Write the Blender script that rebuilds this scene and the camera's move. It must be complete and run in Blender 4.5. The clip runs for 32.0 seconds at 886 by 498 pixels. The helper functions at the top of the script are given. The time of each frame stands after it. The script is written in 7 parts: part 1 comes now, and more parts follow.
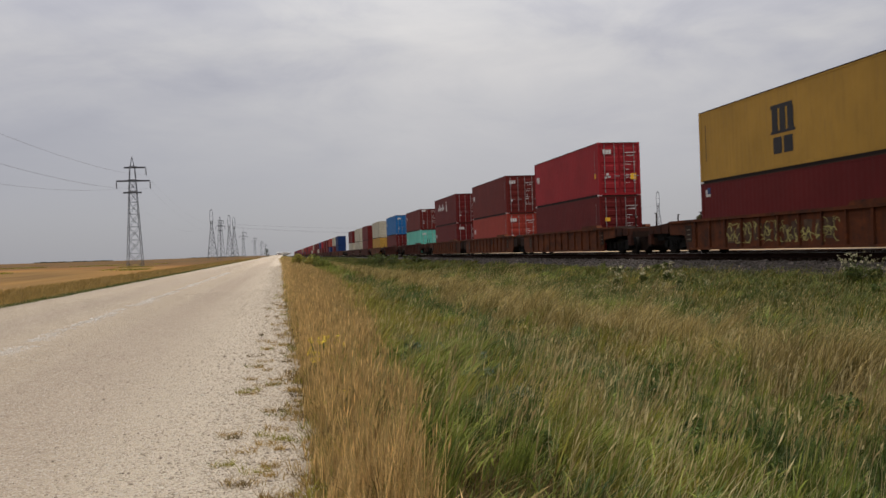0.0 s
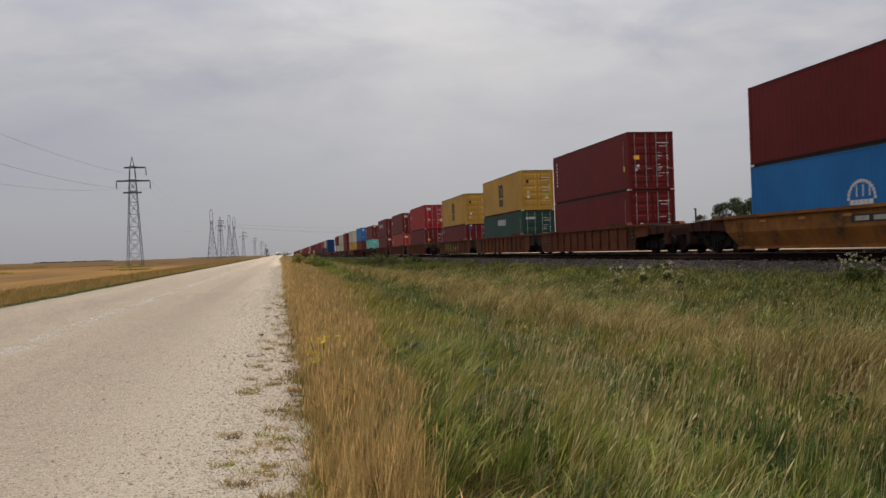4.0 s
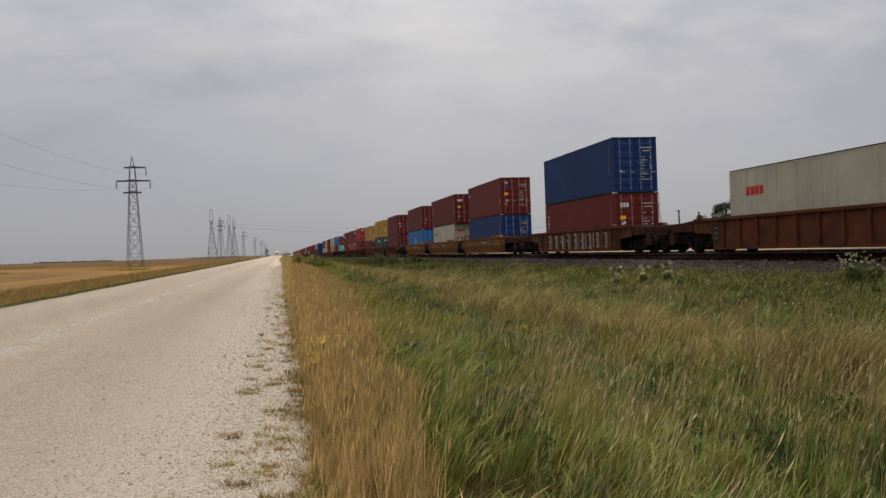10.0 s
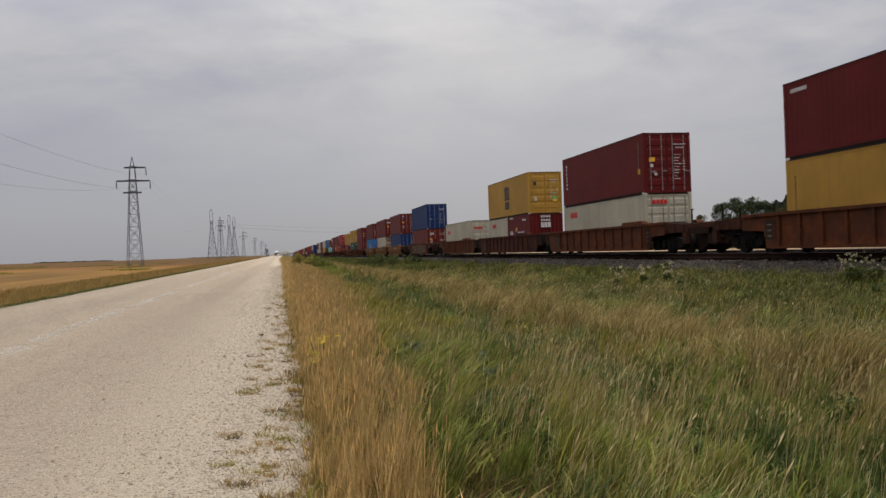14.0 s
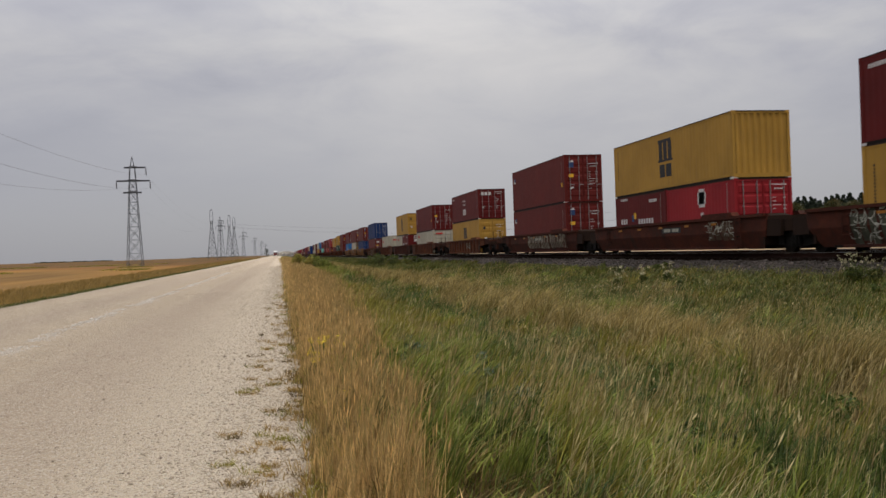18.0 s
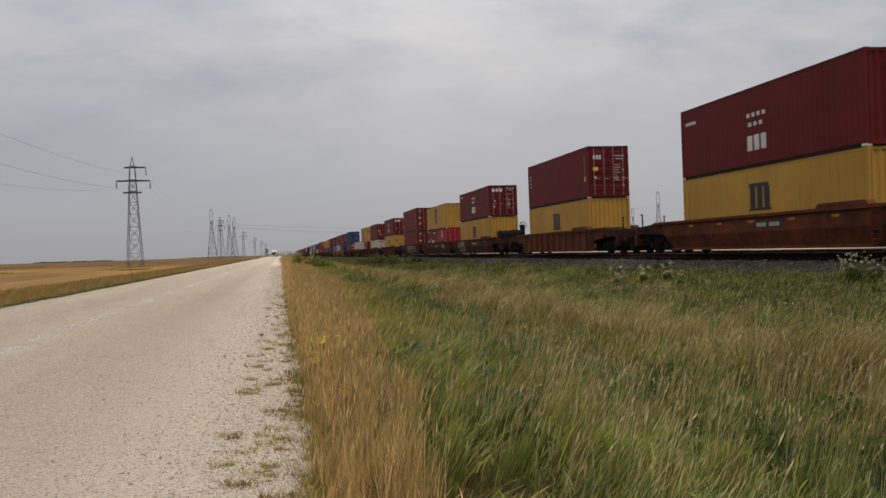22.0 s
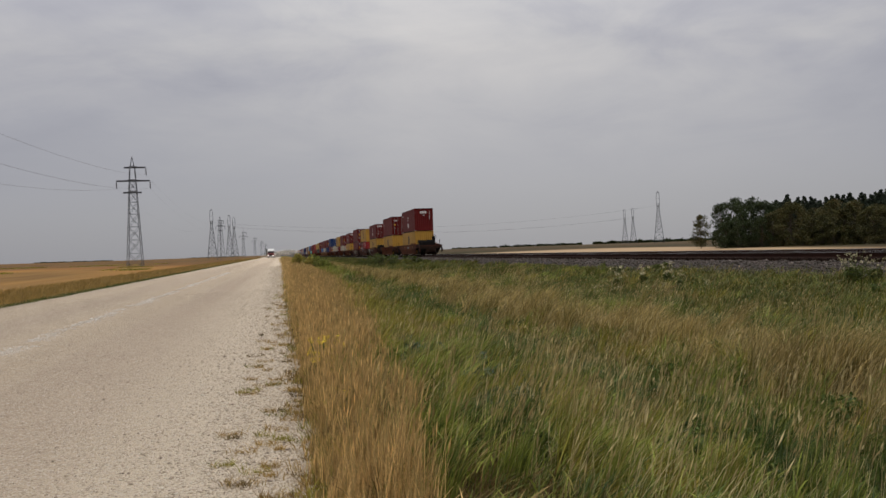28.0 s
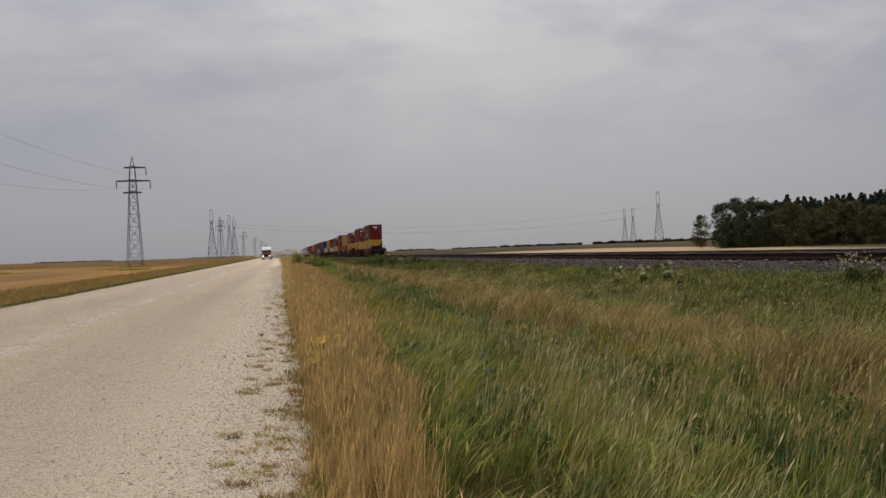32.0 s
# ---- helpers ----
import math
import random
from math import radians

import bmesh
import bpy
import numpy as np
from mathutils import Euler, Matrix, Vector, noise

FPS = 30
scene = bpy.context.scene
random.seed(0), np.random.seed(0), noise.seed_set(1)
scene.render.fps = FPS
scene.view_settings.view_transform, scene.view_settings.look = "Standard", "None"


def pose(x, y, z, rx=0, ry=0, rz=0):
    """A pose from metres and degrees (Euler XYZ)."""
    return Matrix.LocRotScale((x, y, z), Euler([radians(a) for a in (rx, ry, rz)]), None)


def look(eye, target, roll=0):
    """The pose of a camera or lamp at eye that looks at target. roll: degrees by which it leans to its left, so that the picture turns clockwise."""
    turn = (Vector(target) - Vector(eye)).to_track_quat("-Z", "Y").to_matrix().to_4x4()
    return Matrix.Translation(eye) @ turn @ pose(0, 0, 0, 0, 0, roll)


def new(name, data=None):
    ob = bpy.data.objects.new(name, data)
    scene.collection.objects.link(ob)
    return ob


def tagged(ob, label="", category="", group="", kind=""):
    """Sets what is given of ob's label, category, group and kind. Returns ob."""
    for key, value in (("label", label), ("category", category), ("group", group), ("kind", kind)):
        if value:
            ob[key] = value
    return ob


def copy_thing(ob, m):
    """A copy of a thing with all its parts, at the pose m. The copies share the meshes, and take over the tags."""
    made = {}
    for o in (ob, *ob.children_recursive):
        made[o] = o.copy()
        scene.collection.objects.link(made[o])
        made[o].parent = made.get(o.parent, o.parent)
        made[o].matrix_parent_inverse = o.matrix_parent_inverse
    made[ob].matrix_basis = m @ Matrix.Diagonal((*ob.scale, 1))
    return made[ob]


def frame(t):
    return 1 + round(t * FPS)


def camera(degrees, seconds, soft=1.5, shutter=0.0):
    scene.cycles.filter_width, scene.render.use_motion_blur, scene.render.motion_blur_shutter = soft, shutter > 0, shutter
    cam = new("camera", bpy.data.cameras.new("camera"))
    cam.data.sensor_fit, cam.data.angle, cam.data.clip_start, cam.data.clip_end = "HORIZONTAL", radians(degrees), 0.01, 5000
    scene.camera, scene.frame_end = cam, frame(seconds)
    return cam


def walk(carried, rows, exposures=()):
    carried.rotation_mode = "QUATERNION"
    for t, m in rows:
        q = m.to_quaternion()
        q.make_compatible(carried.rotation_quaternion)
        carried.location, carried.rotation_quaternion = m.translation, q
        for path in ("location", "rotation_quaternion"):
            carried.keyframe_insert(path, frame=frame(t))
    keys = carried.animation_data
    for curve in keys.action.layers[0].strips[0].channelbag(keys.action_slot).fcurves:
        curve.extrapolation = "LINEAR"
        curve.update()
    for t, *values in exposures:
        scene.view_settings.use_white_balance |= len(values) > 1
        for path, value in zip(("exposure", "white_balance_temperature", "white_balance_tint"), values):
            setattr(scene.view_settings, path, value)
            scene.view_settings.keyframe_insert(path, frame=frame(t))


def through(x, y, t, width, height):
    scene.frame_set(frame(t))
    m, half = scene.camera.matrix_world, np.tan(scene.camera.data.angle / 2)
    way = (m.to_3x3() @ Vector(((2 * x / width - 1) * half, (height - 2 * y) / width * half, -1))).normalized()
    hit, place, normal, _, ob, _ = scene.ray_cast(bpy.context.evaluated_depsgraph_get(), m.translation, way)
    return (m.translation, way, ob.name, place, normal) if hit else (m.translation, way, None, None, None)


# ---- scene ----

# camera: still, on a tripod beside the road
CAM_AT = (0.0, 0.0, 1.5)
YAW, PITCH, ROLL = 10.447, 0.107, -1.995
cam = camera(53.71, 32.0, soft=1.5, shutter=0.15)
aim = (math.sin(radians(YAW)), math.cos(radians(YAW)), 1.5 + math.tan(radians(PITCH)))
still = look(CAM_AT, aim, ROLL)
walk(cam, [(0.0, still), (32.0, still)], exposures=[(0.0, 0.06), (6.0, 0.0), (23.0, 0.0), (28.0, -0.12), (32.0, -0.13)])

# ---------------------------------------------------------------- light
world = bpy.data.worlds.new("overcast_sky")
scene.world = world
world.use_nodes = True


class Nodes:
    """Short hand for building a node tree."""

    def __init__(self, tree):
        self.t = tree
        tree.nodes.clear()

    def n(self, kind, **kw):
        nd = self.t.nodes.new(kind)
        for k, v in kw.items():
            if k == "op":
                nd.operation = v
            elif k == "blend":
                nd.blend_type = v
            elif k == "data":
                nd.data_type = v
        return nd

    def link(self, a, b):
        self.t.links.new(a, b)

    def put(self, sock, v):
        if isinstance(v, bpy.types.NodeSocket):
            self.t.links.new(v, sock)
        else:
            sock.default_value = v

    def math(self, op, a, b=0.0, c=None, clamp=False):
        nd = self.n("ShaderNodeMath", op=op)
        nd.use_clamp = clamp
        self.put(nd.inputs[0], a)
        self.put(nd.inputs[1], b)
        if c is not None:
            self.put(nd.inputs[2], c)
        return nd.outputs[0]

    def mix(self, f, a, b, blend="MIX"):
        nd = self.n("ShaderNodeMix", data="RGBA", blend=blend)
        self.put(nd.inputs[0], f)
        self.put(nd.inputs[6], a)
        self.put(nd.inputs[7], b)
        return nd.outputs[2]

    def ramp(self, f, stops):
        nd = self.n("ShaderNodeValToRGB")
        el = nd.color_ramp.elements
        while len(el) < len(stops):
            el.new(0.5)
        for e, (p, c) in zip(el, stops):
            e.position = p
            e.color = (*c, 1) if isinstance(c, tuple) else (c, c, c, 1)
        self.put(nd.inputs[0], f)
        return nd.outputs[0]

    def noise(self, vec, scale, detail=4, rough=0.55, dist=0.0):
        nd = self.n("ShaderNodeTexNoise")
        nd.inputs["Scale"].default_value = scale
        nd.inputs["Detail"].default_value = detail
        nd.inputs["Roughness"].default_value = rough
        nd.inputs["Distortion"].default_value = dist
        self.put(nd.inputs["Vector"], vec)
        return nd.outputs[0]

    def mapping(self, vec, scale=(1, 1, 1), loc=(0, 0, 0)):
        nd = self.n("ShaderNodeMapping")
        nd.inputs["Scale"].default_value = scale
        nd.inputs["Location"].default_value = loc
        self.put(nd.inputs[0], vec)
        return nd.outputs[0]

    def bump(self, h, strength, dist):
        nd = self.n("ShaderNodeBump")
        nd.inputs["Strength"].default_value = strength
        nd.inputs["Distance"].default_value = dist
        self.put(nd.inputs["Height"], h)
        return nd.outputs[0]


SUN_TO = Vector((0.22, -0.28, 0.94)).normalized()
N = Nodes(world.node_tree)
geo = N.n("ShaderNodeTexCoord")
way = geo.outputs["Generated"]
sep = N.n("ShaderNodeSeparateXYZ")
N.link(way, sep.inputs[0])
up = N.math("MAXIMUM", sep.outputs[2], 0.0)
sky = N.n("ShaderNodeTexSky")
sky.sky_type, sky.sun_disc = "NISHITA", False
sky.sun_elevation = math.asin(SUN_TO.z)
sky.sun_rotation = math.atan2(SUN_TO.x, SUN_TO.y)
blue = N.mix(1.0, sky.outputs[0], (0.1, 0.1, 0.1, 1), "MULTIPLY")
# a soft unbroken cloud deck, drawn out sideways
big = N.noise(N.mapping(way, (1.7, 1.7, 5.2), (3.1, 0.7, 0.35)), 1.0, 4, 0.55, 0.5)
small = N.noise(N.mapping(way, (5.6, 5.6, 14.0), (1.3, 5.2, 2.0)), 1.0, 7, 0.62, 0.5)
lumps = N.math("ADD", N.math("MULTIPLY", big, 0.68), N.math("MULTIPLY", small, 0.32))
shade = N.ramp(lumps, [(0.36, (0.69, 0.70, 0.775)), (0.47, (0.86, 0.865, 0.91)), (0.55, (1.02, 1.015, 1.01)), (0.66, (1.17, 1.15, 1.11))])
body = N.ramp(up, [(0.0, (0.352, 0.35, 0.375)), (0.09, (0.424, 0.419, 0.450)), (0.22, (0.535, 0.527, 0.548)), (0.5, (1.0, 0.99, 1.0)), (1.0, (1.75, 1.72, 1.68))])
fade = N.ramp(up, [(0.05, 0.0), (0.2, 1.0)])
# the deck is thinner and paler ahead, over the railway
thin = N.n("ShaderNodeVectorMath", op="DOT_PRODUCT")
N.link(way, thin.inputs[0])
thin.inputs[1].default_value = tuple(Vector((math.sin(radians(17)), math.cos(radians(17)), 0.2)).normalized())
glow = N.ramp(thin.outputs["Value"], [(0.80, (0.95, 0.95, 0.96)), (0.93, (1.0, 1.0, 0.99)), (0.99, (1.09, 1.085, 1.06))])
body = N.mix(1.0, body, glow, "MULTIPLY")
cloud = N.mix(fade, body, N.mix(1.0, body, shade, "MULTIPLY"))
both = N.mix(0.93, blue, cloud)
bg = N.n("ShaderNodeBackground")
bg.inputs[1].default_value = 1.0
N.link(both, bg.inputs[0])
out = N.n("ShaderNodeOutputWorld")
N.link(bg.outputs[0], out.inputs[0])

sun = new("sun", bpy.data.lights.new("sun", "SUN"))
sun.data.energy, sun.data.angle, sun.data.color = 1.3, radians(25), (1.0, 0.95, 0.88)
sun.matrix_world = look((0, 0, 60), Vector((0, 0, 60)) - SUN_TO)


# ---------------------------------------------------------------- materials
def material(name):
    m = bpy.data.materials.new(name)
    m.use_nodes = True
    k = Nodes(m.node_tree)
    k.bsdf = k.n("ShaderNodeBsdfPrincipled")
    k.out = k.n("ShaderNodeOutputMaterial")
    k.link(k.bsdf.outputs[0], k.out.inputs[0])
    return m, k


def rgb(c):
    return (c[0], c[1], c[2], 1)


def scaled(c, f):
    return tuple(min(1, v * f) for v in c)


def paint(name, c, rust=0.5, rough=0.5, dirt=(0.06, 0.05, 0.045), grime=0.14):
    """Weathered paint on steel: uneven fading, dirt streaks that run down, rust spots."""
    m, k = material(name)
    tc = k.n("ShaderNodeTexCoord").outputs["Object"]
    oi = k.n("ShaderNodeObjectInfo").outputs["Random"]
    sh = k.n("ShaderNodeCombineXYZ")
    k.put(sh.inputs[0], k.math("MULTIPLY", oi, 37.0))
    k.put(sh.inputs[1], k.math("MULTIPLY", oi, 91.0))
    ad = k.n("ShaderNodeVectorMath", op="ADD")
    k.link(tc, ad.inputs[0])
    k.link(sh.outputs[0], ad.inputs[1])
    v = ad.outputs[0]
    fade = k.noise(v, 0.5, 4, 0.6)
    streak = k.noise(k.mapping(v, (2.2, 2.2, 0.22)), 2.4, 5, 0.65)
    spots = k.noise(v, 5.0, 6, 0.7)
    col = k.mix(k.ramp(fade, [(0.35, 0.0), (0.7, 1.0)]), rgb(scaled(c, 0.88)), rgb(scaled(c, 1.13)))
    col = k.mix(k.math("MULTIPLY", k.ramp(streak, [(0.62 - 0.5 * grime, 0.0), (0.76, 1.0)]), min(0.85, grime * 1.1)), col, rgb(dirt))
    if grime > 0.3:
        # rust blooms and sooty patches on the rail cars
        patch = k.noise(k.mapping(v, (1.0, 1.0, 1.6)), 0.9, 7, 0.68, 0.4)
        col = k.mix(k.ramp(patch, [(0.50, 0.0), (0.64, 0.5)]), col, rgb((min(1, c[0] * 1.6), c[1] * 1.6, c[2] * 1.3)))
        col = k.mix(k.ramp(patch, [(0.34, 0.85), (0.46, 0.0)]), col, rgb(dirt))
    rs = k.math("MULTIPLY", k.ramp(spots, [(0.66, 0.0), (0.74, 1.0)]), rust)
    col = k.mix(rs, col, (0.10, 0.035, 0.014, 1))
    k.put(k.bsdf.inputs["Base Color"], col)
    k.bsdf.inputs["Specular IOR Level"].default_value = 0.12
    k.put(k.bsdf.inputs["Roughness"], k.math("ADD", k.math("MULTIPLY", spots, 0.25), rough))
    k.put(k.bsdf.inputs["Normal"], k.bump(k.math("ADD", k.math("MULTIPLY", fade, 2.0), spots), 0.25, 0.012))
    return m


def plain(name, c, rough=0.7, metal=0.0, var=0.2, scale=8.0, bump=0.2):
    m, k = material(name)
    tc = k.n("ShaderNodeTexCoord").outputs["Object"]
    f = k.noise(tc, scale, 5, 0.65)
    g = k.noise(tc, scale * 0.13, 3, 0.5)
    t = k.math("ADD", k.math("MULTIPLY", f, 0.6), k.math("MULTIPLY", g, 0.4))
    k.put(k.bsdf.inputs["Base Color"], k.mix(k.ramp(t, [(0.3, 0.0), (0.7, 1.0)]), rgb(scaled(c, 1 - var)), rgb(scaled(c, 1 + var))))
    k.bsdf.inputs["Roughness"].default_value = rough
    k.bsdf.inputs["Metallic"].default_value = metal
    k.bsdf.inputs["Specular IOR Level"].default_value = 0.15
    k.put(k.bsdf.inputs["Normal"], k.bump(f, bump, 0.01))
    return m


def blade_material(name, lo, hi, dry, patch=0.35, dryness=0.5, through=0.22):
    """Grass: each blade has its own tone, and tones gather in patches over the ground."""
    m, k = material(name)
    g = k.n("ShaderNodeNewGeometry")
    r = g.outputs["Random Per Island"]
    p = k.noise(g.outputs["Position"], patch, 4, 0.6, 0.4)
    q = k.noise(g.outputs["Position"], patch * 4.3, 3, 0.6)
    u = k.noise(g.outputs["Position"], patch * 9.0, 2, 0.5)
    t = k.math("ADD", k.math("MULTIPLY", k.math("POWER", r, 3.0), 0.78), k.math("MULTIPLY", k.ramp(p, [(0.38, 0.0), (0.62, 1.0)]), 0.25))
    t = k.math("ADD", t, k.math("MULTIPLY", k.ramp(u, [(0.42, 0.0), (0.58, 1.0)]), 0.36))
    col = k.mix(t, rgb(lo), rgb(hi))
    w = k.math("ADD", k.math("MULTIPLY", q, 0.6), k.math("MULTIPLY", k.math("FRACT", k.math("MULTIPLY", r, 17.3)), 0.4))
    col = k.mix(k.ramp(w, [(dryness - 0.08, 0.0), (dryness + 0.14, 1.0)]), col, rgb(dry))
    k.put(k.bsdf.inputs["Base Color"], col)
    k.bsdf.inputs["Roughness"].default_value = 0.6
    k.bsdf.inputs["Specular IOR Level"].default_value = 0.25
    tr = k.n("ShaderNodeBsdfTranslucent")
    k.put(tr.inputs[0], col)
    mx = k.n("ShaderNodeMixShader")
    mx.inputs[0].default_value = through
    k.link(k.bsdf.outputs[0], mx.inputs[1])
    k.link(tr.outputs[0], mx.inputs[2])
    k.link(mx.outputs[0], k.out.inputs[0])
    return m


MAROON = paint("maroon_paint", (0.100, 0.0092, 0.0085), 0.3)
MAROON_B = paint("brown_red_paint", (0.108, 0.0135, 0.0105), 0.35)
CRIMSON = paint("crimson_paint", (0.25, 0.016, 0.020), 0.2)
ORANGE_RED = paint("orange_red_paint", (0.26, 0.035, 0.022), 0.25)
YELLOW = paint("mustard_paint", (0.365, 0.205, 0.038), 0.4, grime=0.22)
GREEN = paint("dark_green_paint", (0.018, 0.047, 0.034), 0.3)
NAVY = paint("navy_paint", (0.008, 0.027, 0.10), 0.2)
AZURE = paint("azure_paint", (0.015, 0.115, 0.30), 0.2)
CREAM = paint("cream_paint", (0.385, 0.352, 0.268), 0.8, grime=0.27)
TEAL = paint("teal_paint", (0.12, 0.42, 0.33), 0.2)
WELL_ORANGE = paint("rusty_orange_paint", (0.104, 0.029, 0.010), 0.9, 0.65, (0.030, 0.017, 0.012), 0.6)
WELL_YELLOW = paint("dull_yellow_brown_paint", (0.175, 0.070, 0.016), 0.5, 0.6, (0.045, 0.027, 0.016), 0.45)
WELL_BROWN = paint("rusty_brown_paint", (0.066, 0.0165, 0.009), 0.9, 0.7, (0.024, 0.015, 0.011), 0.6)
END_DECK = paint("grimy_deck_paint", (0.022, 0.012, 0.008), 0.8, 0.8, (0.012, 0.010, 0.009))
END_RUST = paint("sooty_rust_paint", (0.050, 0.017, 0.010), 0.9, 0.8, (0.012, 0.010, 0.009), 0.55)
# near-black colour that paints the shadow line between stacked boxes
SEAM_SHADE = plain("black_seam_shade", (0.014, 0.010, 0.009), 0.9, 0, 0.4, 6)
LOCK = plain("pale_lock_colour", (0.55, 0.54, 0.52), 0.5, 0.2, 0.15, 9)
WHITE = plain("white_lettering", (0.52, 0.50, 0.48), 0.6, 0, 0.15, 3)
FADED_WHITE = plain("faded_white_lettering", (0.26, 0.24, 0.22), 0.7, 0, 0.2, 3)
EDGE = plain("dark_edge_paint", (0.035, 0.020, 0.013), 0.8, 0, 0.4, 4)
BLACK = plain("black_lettering", (0.03, 0.028, 0.03), 0.6, 0, 0.2, 3)
RED_INK = plain("red_lettering", (0.42, 0.022, 0.02), 0.6, 0, 0.1, 3)
YELLOW_INK = plain("yellow_placard", (0.70, 0.38, 0.03), 0.6, 0, 0.1, 3)
REFLECTOR = plain("dull_amber_reflector", (0.36, 0.14, 0.02), 0.5, 0, 0.2, 6)
GREEN_INK = plain("green_placard", (0.08, 0.40, 0.12), 0.6, 0, 0.1, 3)
BLUE_INK = plain("blue_placard", (0.03, 0.055, 0.13), 0.6, 0, 0.1, 3)
SPRAY = plain("spray_paint", (0.34, 0.33, 0.27), 0.7, 0, 0.45, 4)
SPRAY_DULL = plain("dusty_spray_paint", (0.235, 0.205, 0.155), 0.8, 0, 0.55, 3)
WASH = plain("dull_brown_wash", (0.075, 0.045, 0.028), 0.8, 0, 0.6, 5)
WASH_PALE = plain("pale_grey_wash", (0.155, 0.125, 0.092), 0.8, 0, 0.6, 5)
WASH_GREEN = plain("grey_green_wash", (0.055, 0.055, 0.038), 0.8, 0, 0.6, 5)
SPRAY_YELLOW = plain("yellow_spray_paint", (0.36, 0.31, 0.10), 0.7, 0, 0.4, 4)
GALV = plain("galvanised_bar", (0.24, 0.225, 0.215), 0.5, 0.4, 0.2, 9)
DARK = plain("grimy_black_steel", (0.008, 0.007, 0.006), 0.9, 0.1, 0.4, 6)
WHEEL = plain("worn_wheel_steel", (0.014, 0.011, 0.009), 0.8, 0.2, 0.3, 6)
RAIL = plain("rusty_rail_steel", (0.026, 0.010, 0.006), 0.95, 0.0, 0.3, 5)
RAIL_TOP = plain("polished_rail_head", (0.42, 0.41, 0.40), 0.35, 0.8, 0.1, 5)
TIMBER = plain("creosoted_timber", (0.020, 0.011, 0.007), 1.0, 0, 0.4, 5, 0.5)
STEEL = plain("galvanised_lattice_steel", (0.085, 0.09, 0.10), 0.6, 0.3, 0.15, 3)
WIRE = plain("aluminium_wire", (0.16, 0.16, 0.17), 0.6, 0.3, 0.1, 1)
PORCELAIN = plain("brown_porcelain", (0.04, 0.035, 0.035), 0.4, 0, 0.1, 3)
BARK = plain("bark", (0.07, 0.055, 0.045), 0.9, 0, 0.35, 6, 0.6)


# ---------------------------------------------------------------- mesh helpers
class G:
    """Collects vertices and faces of one part."""

    def __init__(self):
        self.v, self.f = [], []

    def box(self, x0, x1, y0, y1, z0, z1):
        b = len(self.v)
        self.v += [(x0, y0, z0), (x1, y0, z0), (x1, y1, z0), (x0, y1, z0), (x0, y0, z1), (x1, y0, z1), (x1, y1, z1), (x0, y1, z1)]
        self.f += [tuple(b + i for i in q) for q in ((0, 3, 2, 1), (4, 5, 6, 7), (0, 1, 5, 4), (1, 2, 6, 5), (2, 3, 7, 6), (3, 0, 4, 7))]
        return self

    def prism(self, poly, axis, a, b):
        """A polygon in the two other axes, drawn out along axis from a to b."""
        s, n = len(self.v), len(poly)
        for d in (a, b):
            for p, q in poly:
                self.v.append((d, p, q) if axis == 0 else (p, d, q) if axis == 1 else (p, q, d))
        self.f.append(tuple(s + i for i in range(n))[::-1])
        self.f.append(tuple(s + n + i for i in range(n)))
        for i in range(n):
            j = (i + 1) % n
            self.f.append((s + i, s + j, s + n + j, s + n + i))
        return self

    def rod(self, p, q, r, n=6, r2=None):
        p, q = Vector(p), Vector(q)
        d = (q - p).normalized()
        a = d.orthogonal().normalized()
        c = d.cross(a)
        s = len(self.v)
        for e, rad in ((p, r), (q, r if r2 is None else r2)):
            for i in range(n):
                w = 2 * math.pi * i / n
                self.v.append(tuple(e + rad * (math.cos(w) * a + math.sin(w) * c)))
        self.f.append(tuple(s + i for i in range(n))[::-1])
        self.f.append(tuple(s + n + i for i in range(n)))
        for i in range(n):
            j = (i + 1) % n
            self.f.append((s + i, s + j, s + n + j, s + n + i))
        return self

    def sheet(self, rows):
        """Rows of points of equal length, joined by quads."""
        s, n = len(self.v), len(rows[0])
        for r in rows:
            self.v += [tuple(p) for p in r]
        for i in range(len(rows) - 1):
            for j in range(n - 1):
                a = s + i * n + j
                self.f.append((a, a + 1, a + n + 1, a + n))
        return self

    def ring(self, c, axis, r, t, n=14):
        """A thin hoop of radius r and thickness t."""
        c = Vector(c)
        for i in range(n):
            w0, w1 = 2 * math.pi * i / n, 2 * math.pi * (i + 1) / n
            d = [Vector((0, math.cos(w), math.sin(w))) if axis == 0 else Vector((math.cos(w), 0, math.sin(w))) for w in (w0, w1)]
            self.rod(c + r * d[0], c + r * d[1], t, 5)
        return self

    def mesh(self, name, mat, smooth=False):
        me = bpy.data.meshes.new(name)
        me.from_pydata(self.v, [], self.f)
        me.materials.append(mat)
        if smooth:
            me.polygons.foreach_set("use_smooth", [True] * len(me.polygons))
        me.update()
        return me


KEPT = {}


def shared(key, name, build, mat):
    """One mesh for alike pieces."""
    if key not in KEPT:
        KEPT[key] = build().mesh(name, mat)
    return KEPT[key]


def part(name, data, parent, label="", at=None):
    ob = new(name, data)
    ob.parent = parent
    if at is not None:
        ob.matrix_basis = at
    if label:
        ob["label"] = label
    return ob


def thing(name, label, category, group="", at=None):
    ob = new(name)
    ob.empty_display_size = 0.2
    tagged(ob, label, category, group)
    if at is not None:
        ob.matrix_basis = at
    return ob


